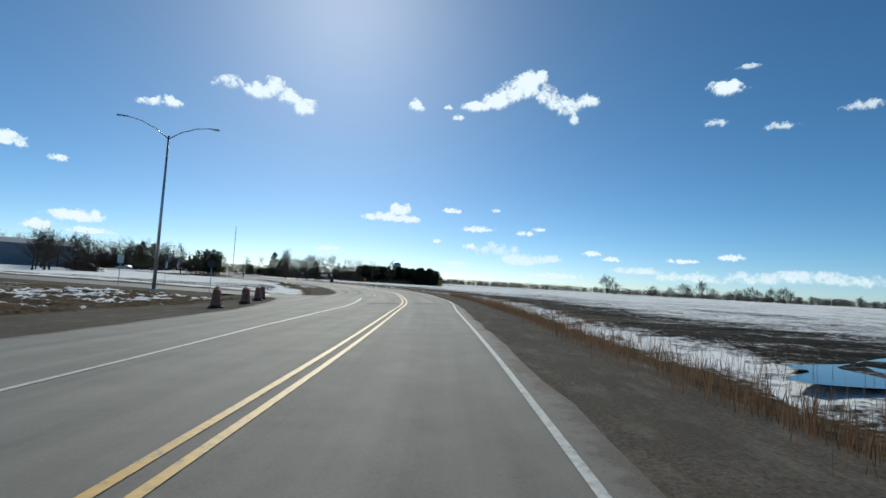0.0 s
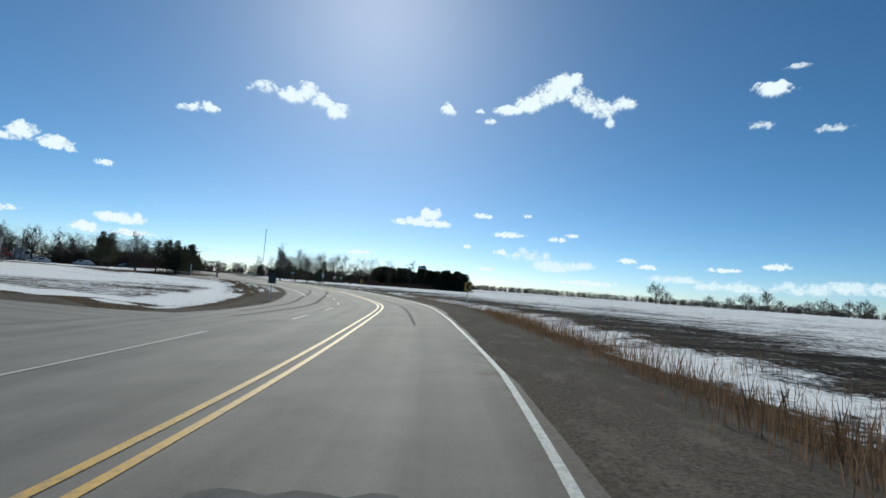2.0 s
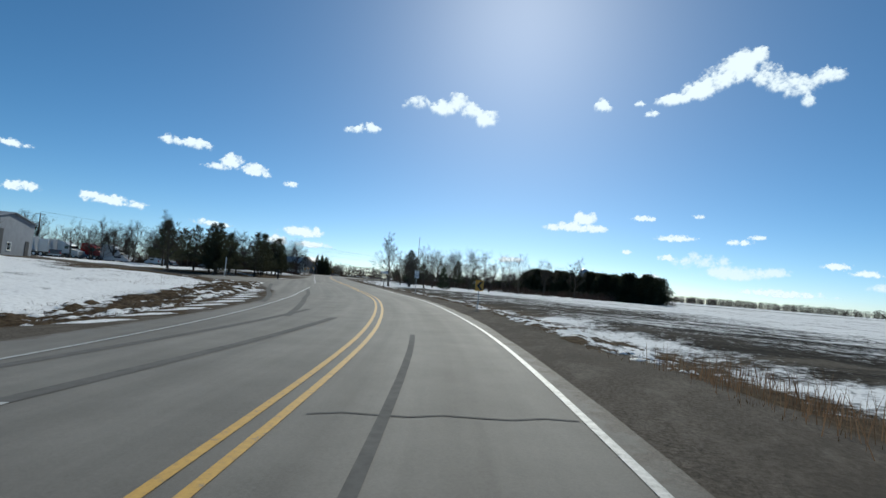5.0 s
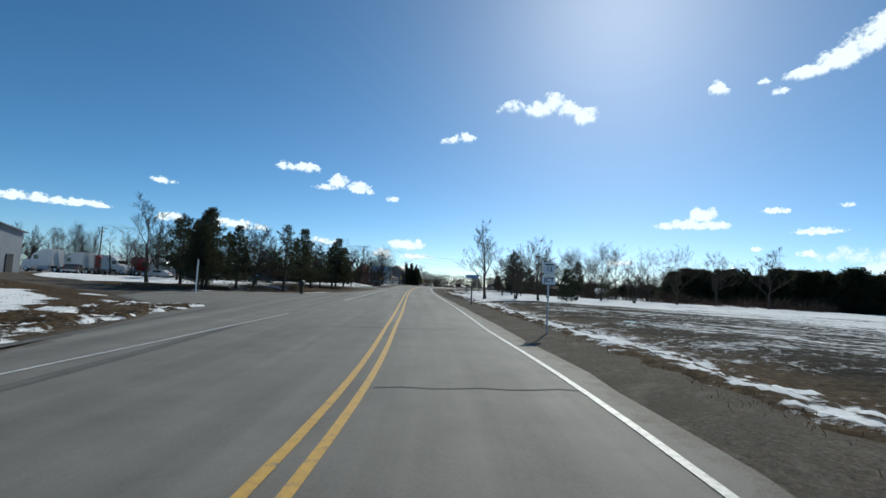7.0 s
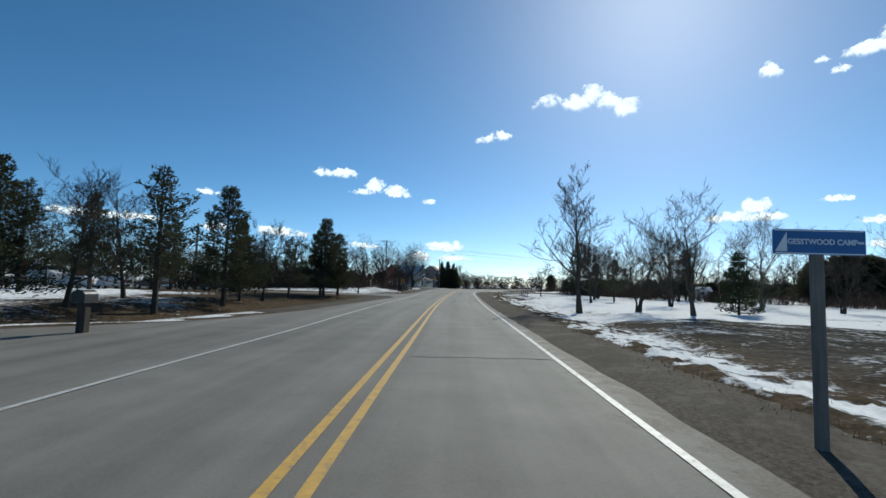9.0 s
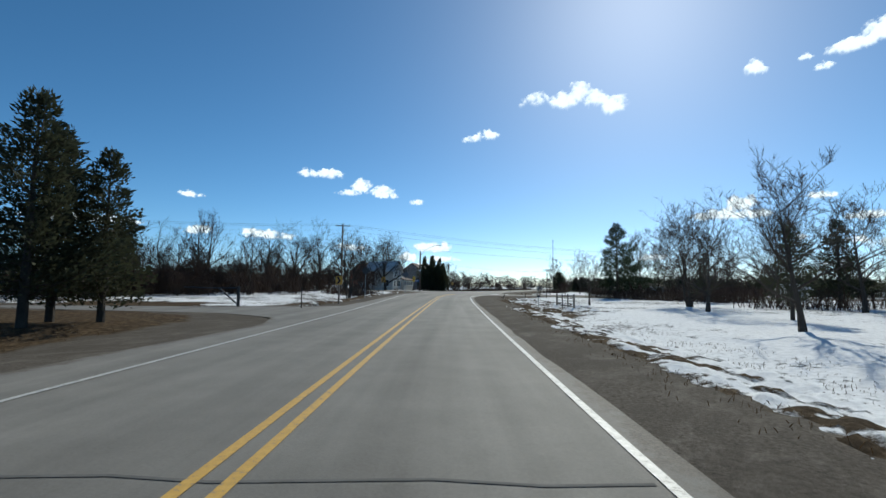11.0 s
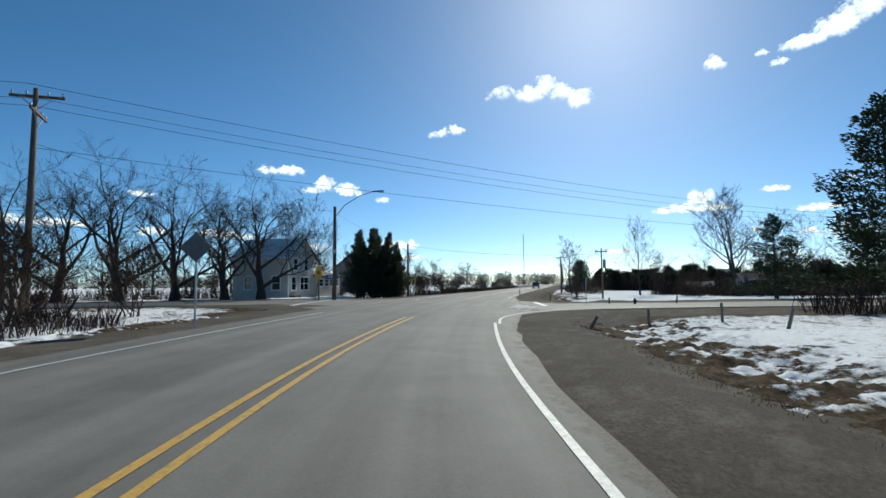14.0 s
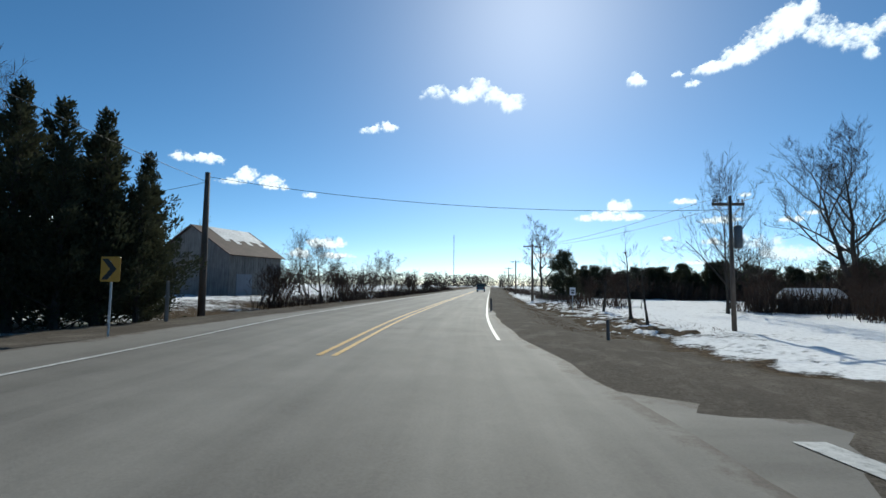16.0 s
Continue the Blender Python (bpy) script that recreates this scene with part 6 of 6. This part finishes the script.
def farmhouse():
    """White house: gable to the main road, long side to the crossroad, a low sunroom behind."""
    t = thing("farmhouse", pose(-130.9, 233.0, gz(-130.9, 233.0) - 0.06, 0, 0, 20), "old white two-storey farmhouse with a grey gabled roof", "house")
    L, W, E, G = 6.5, 5.1, 4.25, 2.1       # length along -x, width along y, eave, gable rise
    # long wall towards the crossroad (y = 0), gable wall towards the road (x = 0)
    long_h = [(1.4, 1.0, 2.3, 2.3), (4.6, 0.9, 5.6, 2.3)]
    gable_h = [(0.6, 0.85, 1.5, 2.2), (2.3, 0.85, 4.1, 2.2), (1.0, 2.95, 1.85, 4.15), (3.1, 2.95, 3.95, 4.15)]
    spec = (((-L, 0, 0), (1, 0, 0), L, long_h, 0), ((0, 0, 0), (0, 1, 0), W, gable_h, G), ((0, W, 0), (-1, 0, 0), L, [], 0), ((-L, W, 0), (0, -1, 0), W, [(2.1, 3.0, 3.1, 4.1)], G))
    for o, a, ln, holes, gab in spec:
        g = Geo()
        wall_with_holes(g, o, a, None, ln, E, holes, 0.18, gab)
        w = part("wall", g, WHITE_SIDING, t)
        siding(w, o, a, ln, E, holes, WHITE_SIDING, 0.22, gab)
        for hole in holes:
            window(t, o, a, hole, 2 if hole[2] - hole[0] > 1.3 else 1)
    part("corner_board", Geo().box((0.02, -0.02, E / 2), (0.14, 0.14, E)), TRIM_WHITE, t)
    ov = 0.35
    k = G / (W / 2)
    for sgn in (0, 1):
        y0, y1 = (-ov, W / 2) if sgn == 0 else (W + ov, W / 2)
        z0, z1 = E - ov * k, E + G
        pts = [(-L - ov, y0, z0), (ov, y0, z0), (ov, y1, z1), (-L - ov, y1, z1)]
        if sgn:
            pts = [pts[1], pts[0], pts[3], pts[2]]
        r = roof(t, pts, 0.1, ROOF_GREY)
        n = 12
        for i in range(n):
            a, b = i / n, (i + 1) / n
            q = [Vector(pts[0]).lerp(Vector(pts[3]), a), Vector(pts[1]).lerp(Vector(pts[2]), a), Vector(pts[1]).lerp(Vector(pts[2]), b), Vector(pts[0]).lerp(Vector(pts[3]), b)]
            up = (q[1] - q[0]).cross(q[3] - q[0]).normalized()
            g = Geo()
            g.face(q[0] + up * .125, q[1] + up * .125, q[2] + up * .104, q[3] + up * .104)
            g.face(q[0] + up * .1, q[1] + up * .1, q[1] + up * .125, q[0] + up * .125)
            part("shingle_course", g, ROOF_GREY, r)
    for y0, y1 in ((-ov, W / 2), (W + ov, W / 2)):
        a, b = Vector((ov + .01, y0, E - ov * k)), Vector((ov + .01, y1, E + G))
        part("bargeboard", Geo().tube([a, b], 0.1, 4), ROOF_BROWN, t)
    # sunroom
    sx, sy, sl, sw, se = 0.5, W, 5.6, 4.2, 2.3
    holes = [(0.45 + 1.27 * i, 1.25, 1.5 + 1.27 * i, 2.0) for i in range(4)]
    g = Geo()
    wall_with_holes(g, (sx, sy, 0), (0, 1, 0), None, sl, se, holes, 0.15)
    w = part("wall", g, WHITE_SIDING, t)
    siding(w, (sx, sy, 0), (0, 1, 0), sl, se, holes, WHITE_SIDING, 0.22)
    for hole in holes:
        window(t, (sx, sy, 0), (0, 1, 0), hole)
    for o, a, ln in (((sx, sy + sl, 0), (-1, 0, 0), sw), ((sx - sw, sy + sl, 0), (0, -1, 0), sl), ((sx - sw, sy, 0), (1, 0, 0), sw)):
        g = Geo()
        wall_with_holes(g, o, a, None, ln, se, [], 0.15)
        part("wall", g, WHITE_SIDING, t)
    roof(t, [(sx + .35, sy - .02, se), (sx + .35, sy + sl + .3, se), (sx - sw, sy + sl + .3, se + 1.1), (sx - sw, sy - .02, se + 1.1)], 0.1, ROOF_BROWN, "sunroom_roof")
    g = Geo()
    for i in range(9):
        y0, y1 = sy + .3 + i * .6, sy + .92 + i * .6
        lo, hi = 0.55 + 0.1 * math.sin(i * 1.7), 0.98
        pt = lambda f, y: (sx + .35 - (sw + .35) * f, y, se + 1.1 * f + .13)
        g.face(pt(lo, y0), pt(0.55 + 0.1 * math.sin((i + 1) * 1.7), y1), pt(hi, y1), pt(hi, y0))
    part("snow_cover", g, SNOW_LUMP, t, "melting snow left on the sunroom roof")
    part("step", Geo().box((0.4, 0.6, 0.12), (0.8, 1.2, 0.36), 0, 0.02), STONE, t)
    return t


farmhouse()


def barn(x, y, turn):
    t = thing("barn", pose(x, y, gz(x, y) - .05, 0, 0, turn), "weathered grey board barn with a snow-streaked brown roof", "barn")
    W, L, E, G = 11.6, 9.0, 5.0, 3.5
    for o, a, ln, gab in (((-W, 0, 0), (1, 0, 0), W, G), ((0, 0, 0), (0, 1, 0), L, 0), ((0, L, 0), (-1, 0, 0), W, G), ((-W, L, 0), (0, -1, 0), L, 0)):
        o, a = Vector(o), Vector(a)
        n = Vector((a.y, -a.x, 0))
        g = Geo()
        wall_with_holes(g, o, a, None, ln, E, [], 0.15, gab)
        w = part("wall", g, BARN_BOARD, t)
        k, step = 0, 0.3
        while k * step < ln - .05:
            xx = k * step
            top = E + (gab * (1 - abs((xx + step / 2) / ln * 2 - 1)) if gab else 0) - 0.12
            bd = Geo().box(o + a * (xx + step / 2) + n * (.016 + .006 * (k % 3)) + Vector((0, 0, top / 2)), (step - .02, 0.028, top), math.atan2(a.y, a.x))
            part("board", bd, BARN_BOARD, w)
            k += 1
    part("door", Geo().box((-W * .5, -.09, 1.9), (3.2, 0.06, 3.8)), BARN_BOARD, t, "big sliding board door")
    part("door", Geo().box((0.09, 2.4, 1.3), (0.06, 2.6, 2.6)), METAL_CLADDING, t, "pale patched side door")
    for sgn in (0, 1):
        x0, x1 = (0.4, -W / 2) if sgn == 0 else (-W - .4, -W / 2)
        z0 = E - .4 * G / (W / 2)
        pts = [(x0, -.4, z0), (x0, L + .4, z0), (x1, L + .4, E + G), (x1, -.4, E + G)]
        if sgn:
            pts = [pts[1], pts[0], pts[3], pts[2]]
        r = roof(t, pts, 0.1, ROOF_BROWN)
        v = [Vector(p) for p in pts]
        up = (v[1] - v[0]).cross(v[3] - v[0]).normalized()
        if not sgn:
            g = Geo()
            for i in range(10):
                a, b = 0.25 + i * .07, 0.25 + i * .07 + .075
                c = 0.5 + 0.09 * math.sin(i * 2.2)
                e0, e1 = v[0].lerp(v[1], a), v[0].lerp(v[1], b)
                f0, f1 = v[3].lerp(v[2], a), v[3].lerp(v[2], b)
                g.face(e0.lerp(f0, c) + up * .125, e1.lerp(f1, c) + up * .125, f1 + up * .125, f0 + up * .125)
            part("snow_cover", g, SNOW_LUMP, r, "melting snow left on the roof")
    return t


barn(-154.8, 273.7, 5)


def simple_house(x, y, turn, W, L, E, G, wall, roofing, label, name="house", wins=3):
    t = thing(name, pose(x, y, gz(x, y) - .05, 0, 0, turn), label, "house")
    holes = [(L * (i + .5) / wins - .5, .9, L * (i + .5) / wins + .5, 2.0) for i in range(wins)]
    ends = [(W / 2 - .5, .9, W / 2 + .5, 2.0)] if wins else []
    for o, a, ln, gab, hs in (((-L / 2, 0, 0), (1, 0, 0), L, 0, holes), ((L / 2, 0, 0), (0, 1, 0), W, G, ends), ((L / 2, W, 0), (-1, 0, 0), L, 0, []), ((-L / 2, W, 0), (0, -1, 0), W, G, ends)):
        g = Geo()
        wall_with_holes(g, o, a, None, ln, E, hs, 0.18, gab)
        part("wall", g, wall, t)
        for h in hs:
            window(t, o, a, h)
    k = G / (W / 2)
    for sgn in (0, 1):
        y0 = -.4 if sgn == 0 else W + .4
        pts = [(-L / 2 - .4, y0, E - .4 * k), (L / 2 + .4, y0, E - .4 * k), (L / 2 + .4, W / 2, E + G), (-L / 2 - .4, W / 2, E + G)]
        if sgn:
            pts = [pts[1], pts[0], pts[3], pts[2]]
        roof(t, pts, 0.12, roofing)
    return t


simple_house(-152.5, 250.5, 112, 7, 8, 4.6, 2.8, BRICK, ROOF_BROWN, "dark red brick house with a brown roof", wins=3)
simple_house(-97.9, 279.5, 18, 2.6, 3.0, 1.1, 0.6, BARN_BOARD, SNOW_LUMP, "low dark board shed with snow on its roof", "shed", 0)
simple_house(-89.6, 277.0, 18, 5, 6, 1.7, 1.1, METAL_CLADDING, ROOF_BROWN, "low pale blue-grey house behind the pine")
simple_house(-61.4, 246.0, 30, 2.4, 3.0, 1.8, 0.7, WHITE_SIDING, ROOF_GREY, "small white shed among the lawn trees", "shed", 1)
simple_house(345, 352, 120, 9, 16, 3.0, 3.0, WHITE_SIDING, ROOF_GREY, "white farmhouse far across the field", wins=4)
simple_house(430, 300, 120, 9, 20, 3.2, 2.2, METAL_CLADDING, METAL_CLADDING, "pale metal shed far across the field", "shed", 4)
t = simple_house(-101.6, 108.9, 40.5, 14, 26, 5.2, 1.3, METAL_CLADDING, METAL_CLADDING, "large pale metal truck shed beside the yard", "truck_shed", 2)
part("door", Geo().box((13.05, 12.2, 1.2), (0.06, 1.1, 2.4)), DARK_METAL, t, "dark entry door")
part("door", Geo().box((13.05, 3.0, 2.0), (0.06, 4.0, 4.0)), DARK_METAL, t, "tall dark roller door")

t = thing("silo", pose(-34.1, 343.7, 0.3), "tall grey concrete silo with a domed cap", "silo")
part("barrel", Geo().tube([(0, 0, -.2), (0, 0, 11.8)], 2.9, 24), BARN_BOARD, t, smooth=True)
part("dome", Geo().tube([(0, 0, 11.8)] + [(0, 0, 11.8 + 2.7 * math.sin(radians(a))) for a in range(15, 91, 15)], [2.95] + [max(.05, 2.95 * math.cos(radians(a))) for a in range(15, 91, 15)], 24), METAL, t, smooth=True)
for k in range(12):
    part("hoop", Geo().tube([(0, 0, .6 + k * .95), (0, 0, .66 + k * .95)], 2.93, 24, False), METAL, t)


# ---------------------------------------------------------------- vehicles
def wheel(parent, x, y, r, w):
    t = part("tyre", Geo().tube([(x - w / 2, y, r), (x - w * .35, y, r), (x + w * .35, y, r), (x + w / 2, y, r)], [r * .92, r, r, r * .92], 18), RUBBER, parent, smooth=True)
    part("rim", Geo().tube([(x - w / 2 - .01, y, r), (x + w / 2 + .01, y, r)], r * .55, 12), METAL, t)


def truck(x, y, turn, paint, label, sleeper=True):
    """A road tractor, nose to +y."""
    t = thing("semi_truck", pose(x, y, gz(x, y), 0, 0, turn), label, "truck", "parked trucks")
    side = [(3.4, .55), (3.5, 1.0), (3.35, 1.75), (1.9, 2.05), (1.35, 2.95), (.9, 3.2), (-.4, 3.75), (-1.9, 3.8), (-2.0, 1.1), (1.4, 1.0), (1.7, .55)]
    m = pose(0, 0, 0, 0, 0, 90)
    part("cab", Geo().prism(side, m, 2.3), paint, t)
    part("windscreen", Geo().box((0, 1.66, 2.52), (1.9, 0.5, 0.62)), GLASS_DARK, t)
    for sx in (-1.16, 1.16):
        part("side_window", Geo().box((sx, .8, 2.4), (0.03, .9, .65)), GLASS_DARK, t)
        part("fuel_tank", Geo().tube([(sx * .9, -1.9, .75), (sx * .9, .2, .75)], .32, 12), METAL, t, smooth=True)
        part("exhaust", Geo().tube([(sx * .95, -2.15, 1.0), (sx * .95, -2.15, 4.0)], .07, 8), METAL, t)
    part("chassis", Geo().box((0, -2.6, .85), (1.0, 5.6, .28)), DARK_METAL, t)
    part("grille", Geo().box((0, 3.46, 1.15), (1.2, .05, 1.0)), METAL, t)
    part("bumper", Geo().box((0, 3.5, .5), (2.3, .2, .35), 0, .04), METAL, t)
    for yy in (2.6, -3.3, -4.6):
        for sx in (-1.0, 1.0):
            wheel(t, sx, yy, .5, .3 if yy > 0 else .55)
    return t


truck(-119.5, 136.0, 113, WHITE_PAINT_CAR, "white semi truck with a tall sleeper cab in the yard")
truck(-124.0, 141.8, 112, WHITE_PAINT_CAR, "white semi truck parked beside another in the yard")
truck(-138.0, 150.5, -58, RED_PAINT_CAR, "red semi truck parked in the yard")
truck(-131.5, 150.5, -66, WHITE_PAINT_CAR, "white semi truck parked nose out in the yard")
truck(-130.5, 155.5, -62, RED_PAINT_CAR, "dark red semi truck parked in the yard")
truck(-123.5, 156.0, -60, WHITE_PAINT_CAR, "white semi truck with a rounded cab in the yard")


def car(x, y, turn, paint, label, pickup=False, name="car"):
    t = thing(name, pose(x, y, float(surface_z(x, y)[0]) if pickup else gz(x, y), 0, 0, turn), label, "car", "parked cars" if not pickup else "")
    if pickup:
        side = [(2.7, .5), (2.75, 1.0), (1.4, 1.12), (.6, 1.8), (-.9, 1.83), (-1.0, 1.15), (-2.75, 1.15), (-2.8, .55)]
    else:
        side = [(2.2, .35), (2.25, .7), (1.2, .92), (.45, 1.42), (-1.2, 1.45), (-1.9, 1.0), (-2.25, .92), (-2.25, .4)]
    part("body", Geo().prism(side, pose(0, 0, 0, 0, 0, 90), 1.85), paint, t)
    h = side[3][1]
    for sx in (-.935, .935):
        part("side_window", Geo().box((sx, -.3, h - .3), (.02, 1.3, .36)), GLASS_DARK, t)
    part("rear_window", Geo().box((0, side[4][0] - .06, h - .3), (1.5, .2, .4)), GLASS_DARK, t)
    for sx in (-.8, .8):
        part("tail_lamp", Geo().box((sx, side[-1][0] + .01, .9), (.16, .08, .3)), RED_PAINT_CAR, t)
        for yy in (1.55, -1.55):
            wheel(t, sx, yy, .36, .24)
    part("bumper", Geo().box((0, side[-1][0] - .04, .52), (1.8, .14, .2), 0, .03), METAL, t)
    return t


s = 374.0
x, y = place(s, 1.9)
car(float(x), float(y), math.degrees(tangent(s)), GREY_PAINT_CAR, "dark pickup truck on the road ahead", True, "pickup_truck")
for k, (x, y) in enumerate(((-111, 137), (-101.0, 150.0), (-106.0, 156.0), (-113.0, 150.0), (-97, 160))):
    car(x, y, 60 + 25 * k, (GREY_PAINT_CAR, WHITE_PAINT_CAR)[k % 2], "%s car parked at the edge of the yard" % ("dark grey", "white")[k % 2])


# ---------------------------------------------------------------- clouds
def cloud_material():
    """Cloud, part of the sky's backdrop: glows by itself, its sunlight and greyer shaded base put into the emission
    colour, with thin ragged rims.
    """
    m = bpy.data.materials.new("cloud")
    m.use_nodes = True
    nt = m.node_tree
    nt.nodes.remove(nt.nodes["Principled BSDF"])
    glow, clear, mix = nt.nodes.new("ShaderNodeEmission"), nt.nodes.new("ShaderNodeBsdfTransparent"), nt.nodes.new("ShaderNodeMixShader")
    thick, lit = nt.nodes.new("ShaderNodeAttribute"), nt.nodes.new("ShaderNodeAttribute")
    thick.attribute_name, lit.attribute_name = "thickness", "lit"
    nt.links.new(ramp(nt, lit.outputs["Fac"], [(0.0, (0.66, 0.75, 0.86)), (0.45, (0.95, 0.97, 1.0)), (1.0, (1.0, 1.0, 1.0))]), glow.inputs["Color"])
    glow.inputs["Strength"].default_value = 1.08
    nt.links.new(thick.outputs["Fac"], mix.inputs[0])
    nt.links.new(clear.outputs[0], mix.inputs[1])
    nt.links.new(glow.outputs[0], mix.inputs[2])
    nt.links.new(mix.outputs[0], nt.nodes["Material Output"].inputs["Surface"])
    return m


CLOUD = cloud_material()


def cloud(puffs, seed, label="small bright white fair-weather cloud"):
    """A cloud round a few large puffs: x, y, z, half width, half height. Its bulging shell thins out at a ragged rim."""
    mid = sum((Vector(p[:3]) for p in puffs), Vector()) / len(puffs)
    side = Vector((mid.y, -mid.x, 0)).normalized()
    back = Vector((mid.x, mid.y, 0)).normalized()
    flat = [((Vector(p[:3]) - mid).dot(side), p[2] - mid.z, p[3], p[4]) for p in puffs]
    low = min(p[3] for p in flat)
    step = max(3.0, low / 9)
    us = np.arange(min(p[0] - p[2] * 1.5 for p in flat), max(p[0] + p[2] * 1.5 for p in flat), step)
    ws = np.arange(min(p[1] - p[3] * 1.3 for p in flat), max(p[1] + p[3] * 1.7 for p in flat), step)
    U, W = np.meshgrid(us, ws)
    size = max(p[3] for p in flat) * 1.6
    wu, ww = U + billow(U, W, size, seed) * low * 0.5, W + billow(U, W, size, seed + 91) * low * 0.35
    body = np.full(U.shape, -9.0)
    for u, w, rx, rz in flat:
        up = np.where(ww > w, rz * 1.3, rz * 0.85)
        body = np.maximum(body, 1 - ((wu - u) / (rx * 1.12)) ** 2 - ((ww - w) / up) ** 2)
    body = body * 1.1 - 0.02 + billow(U, W, size * 0.7, seed + 7, 6) * 1.05 + billow(U, W, low * 0.45, seed + 9, 4) * 0.45
    thin = "wisp" in label or "pale" in label
    dense = np.clip(body / (1.3 if thin else 0.95) + 0.02, 0, 1)
    dense = dense * dense * (3 - 2 * dense) * (0.75 if thin else 1.0)
    # painted light: brighter with height and thickness, greyer towards the base
    lit = np.clip(0.35 + 0.5 * body + 0.5 * (W - ws[0]) / (ws[-1] - ws[0]) + 0.25 * billow(U, W, size * 0.4, seed + 3), 0, 1)
    bulge = np.sqrt(np.clip(body + 0.1, 0, 1)) * low * 0.9
    keep = dense > 0
    cell = keep[:-1, :-1] | keep[1:, :-1] | keep[:-1, 1:] | keep[1:, 1:]
    nu = len(us)
    r, c = np.nonzero(cell)
    n = r * nu + c
    faces = np.stack([n, n + 1, n + nu + 1, n + nu], 1)
    used, faces = np.unique(faces, return_inverse=True)
    faces = faces.reshape(-1, 4)
    P = (np.array(mid) + U.ravel()[used, None] * np.array(side) + W.ravel()[used, None] * np.array((0, 0, 1)) - bulge.ravel()[used, None] * np.array(back))
    me = bpy.data.meshes.new("cloud")
    me.from_pydata(P.tolist(), [], faces.tolist())
    for name, values in (("thickness", dense), ("lit", lit)):
        me.attributes.new(name, "FLOAT", "POINT").data.foreach_set("value", values.ravel()[used].astype(np.float32))
    me.materials.append(CLOUD)
    me.shade_smooth()
    return tagged(new("cloud", me), label, "cloud", "fair-weather clouds", "structure")


cloud([(-980, 2030, 825, 60, 34), (-880, 2080, 815, 62, 40), (-819, 2095, 840, 48, 46), (-750, 2135, 805, 60, 44), (-690, 2168, 775, 50, 46)], 1, "bright white lumpy cloud with a flat base")
cloud([(170, 3170, 1206, 110, 34), (290, 3150, 1245, 90, 62), (400, 3112, 1300, 110, 90), (497, 3091, 1330, 100, 98), (574, 3052, 1385, 60, 56), (620, 3081, 1290, 90, 80), (700, 3093, 1234, 90, 60), (784, 3085, 1198, 80, 78), (860, 3050, 1228, 80, 46), (822, 3101, 1120, 40, 50)], 2, "large bright white cloud with ragged ends")
cloud([(-224, 2805, 1051, 48, 36)], 3)
cloud([(-22, 2803, 1073, 24, 16), (40, 2893, 1015, 34, 20)], 4)
cloud([(-722, 4515, 585, 130, 34), (-572, 4533, 600, 150, 46), (-447, 4537, 670, 90, 66), (-440, 4548, 588, 190, 40)], 5, "flat-based white cloud low over the wood")
cloud([(1680, 2906, 1309, 60, 50), (1745, 2869, 1305, 66, 44)], 6)
cloud([(1775, 2786, 1434, 55, 18), (1696, 2980, 1099, 73, 26)], 7, "thin wisp of white cloud")
cloud([(1984, 2813, 1055, 96, 24), (2265, 2569, 1111, 94, 28)], 8, "thin wisp of white cloud")
cloud([(-2378, 2194, 589, 74, 24), (-2326, 2241, 620, 66, 46), (-2250, 2330, 600, 110, 34)], 9)
cloud([(-1570, 2410, 850, 60, 24), (-1500, 2450, 866, 60, 32)], 10)
cloud([(-2830, 3610, 350, 90, 42), (-2752, 3668, 361, 75, 42)], 11)
cloud([(-2290, 1805, 625, 56, 28), (-2220, 1895, 630, 90, 28)], 12)
cloud([(-3610, 1750, 643, 80, 24)], 13)
cloud([(-4177, 1126, 450, 229, 36), (-4113, 1359, 448, 200, 30), (-4063, 1513, 447, 124, 20)], 14, "long thin bank of white cloud low in the sky")
cloud([(-3629, 2417, 405, 189, 40), (-3696, 2305, 424, 93, 33)], 15)
cloud([(-3887, 1949, 417, 111, 33), (-3244, 2940, 323, 149, 28)], 16)
cloud([(304, 4559, 533, 153, 30), (761, 4508, 510, 86, 25), (888, 4480, 552, 64, 20)], 17)
cloud([(505, 4560, 336, 196, 70), (696, 4540, 253, 249, 60), (981, 4486, 278, 139, 40)], 18, "pale heap of cloud near the horizon")
cloud([(48, 4547, 693, 98, 25), (471, 4519, 719, 43, 20)], 19)
cloud([(232, 4580, 366, 66, 30), (104, 4595, 195, 88, 20), (-72, 4582, 399, 44, 20)], 20)
cloud([(1363, 4380, 346, 84, 29), (1529, 4328, 296, 93, 24)], 21)
cloud([(2048, 4108, 300, 127, 18), (2370, 3928, 338, 94, 30)], 22)
cloud([(1743, 4252, 198, 253, 36), (2150, 4064, 153, 338, 44), (2499, 3858, 172, 321, 50)], 23, "pale bank of cloud low over the horizon")
cloud([(2796, 3647, 209, 260, 40), (2976, 3503, 175, 291, 46)], 24, "pale bank of cloud low over the horizon")
cloud([(-1103, 4458, 265, 128, 28), (1039, 4479, 120, 320, 28)], 25)
cloud([(-2802, 3253, 237, 117, 36), (-2649, 3371, 326, 162, 44), (-2582, 3431, 230, 164, 27)], 26, "white cloud bank over the distant wood")
cloud([(-2732, 3243, 715, 63, 29), (-2923, 3059, 769, 97, 31)], 27)
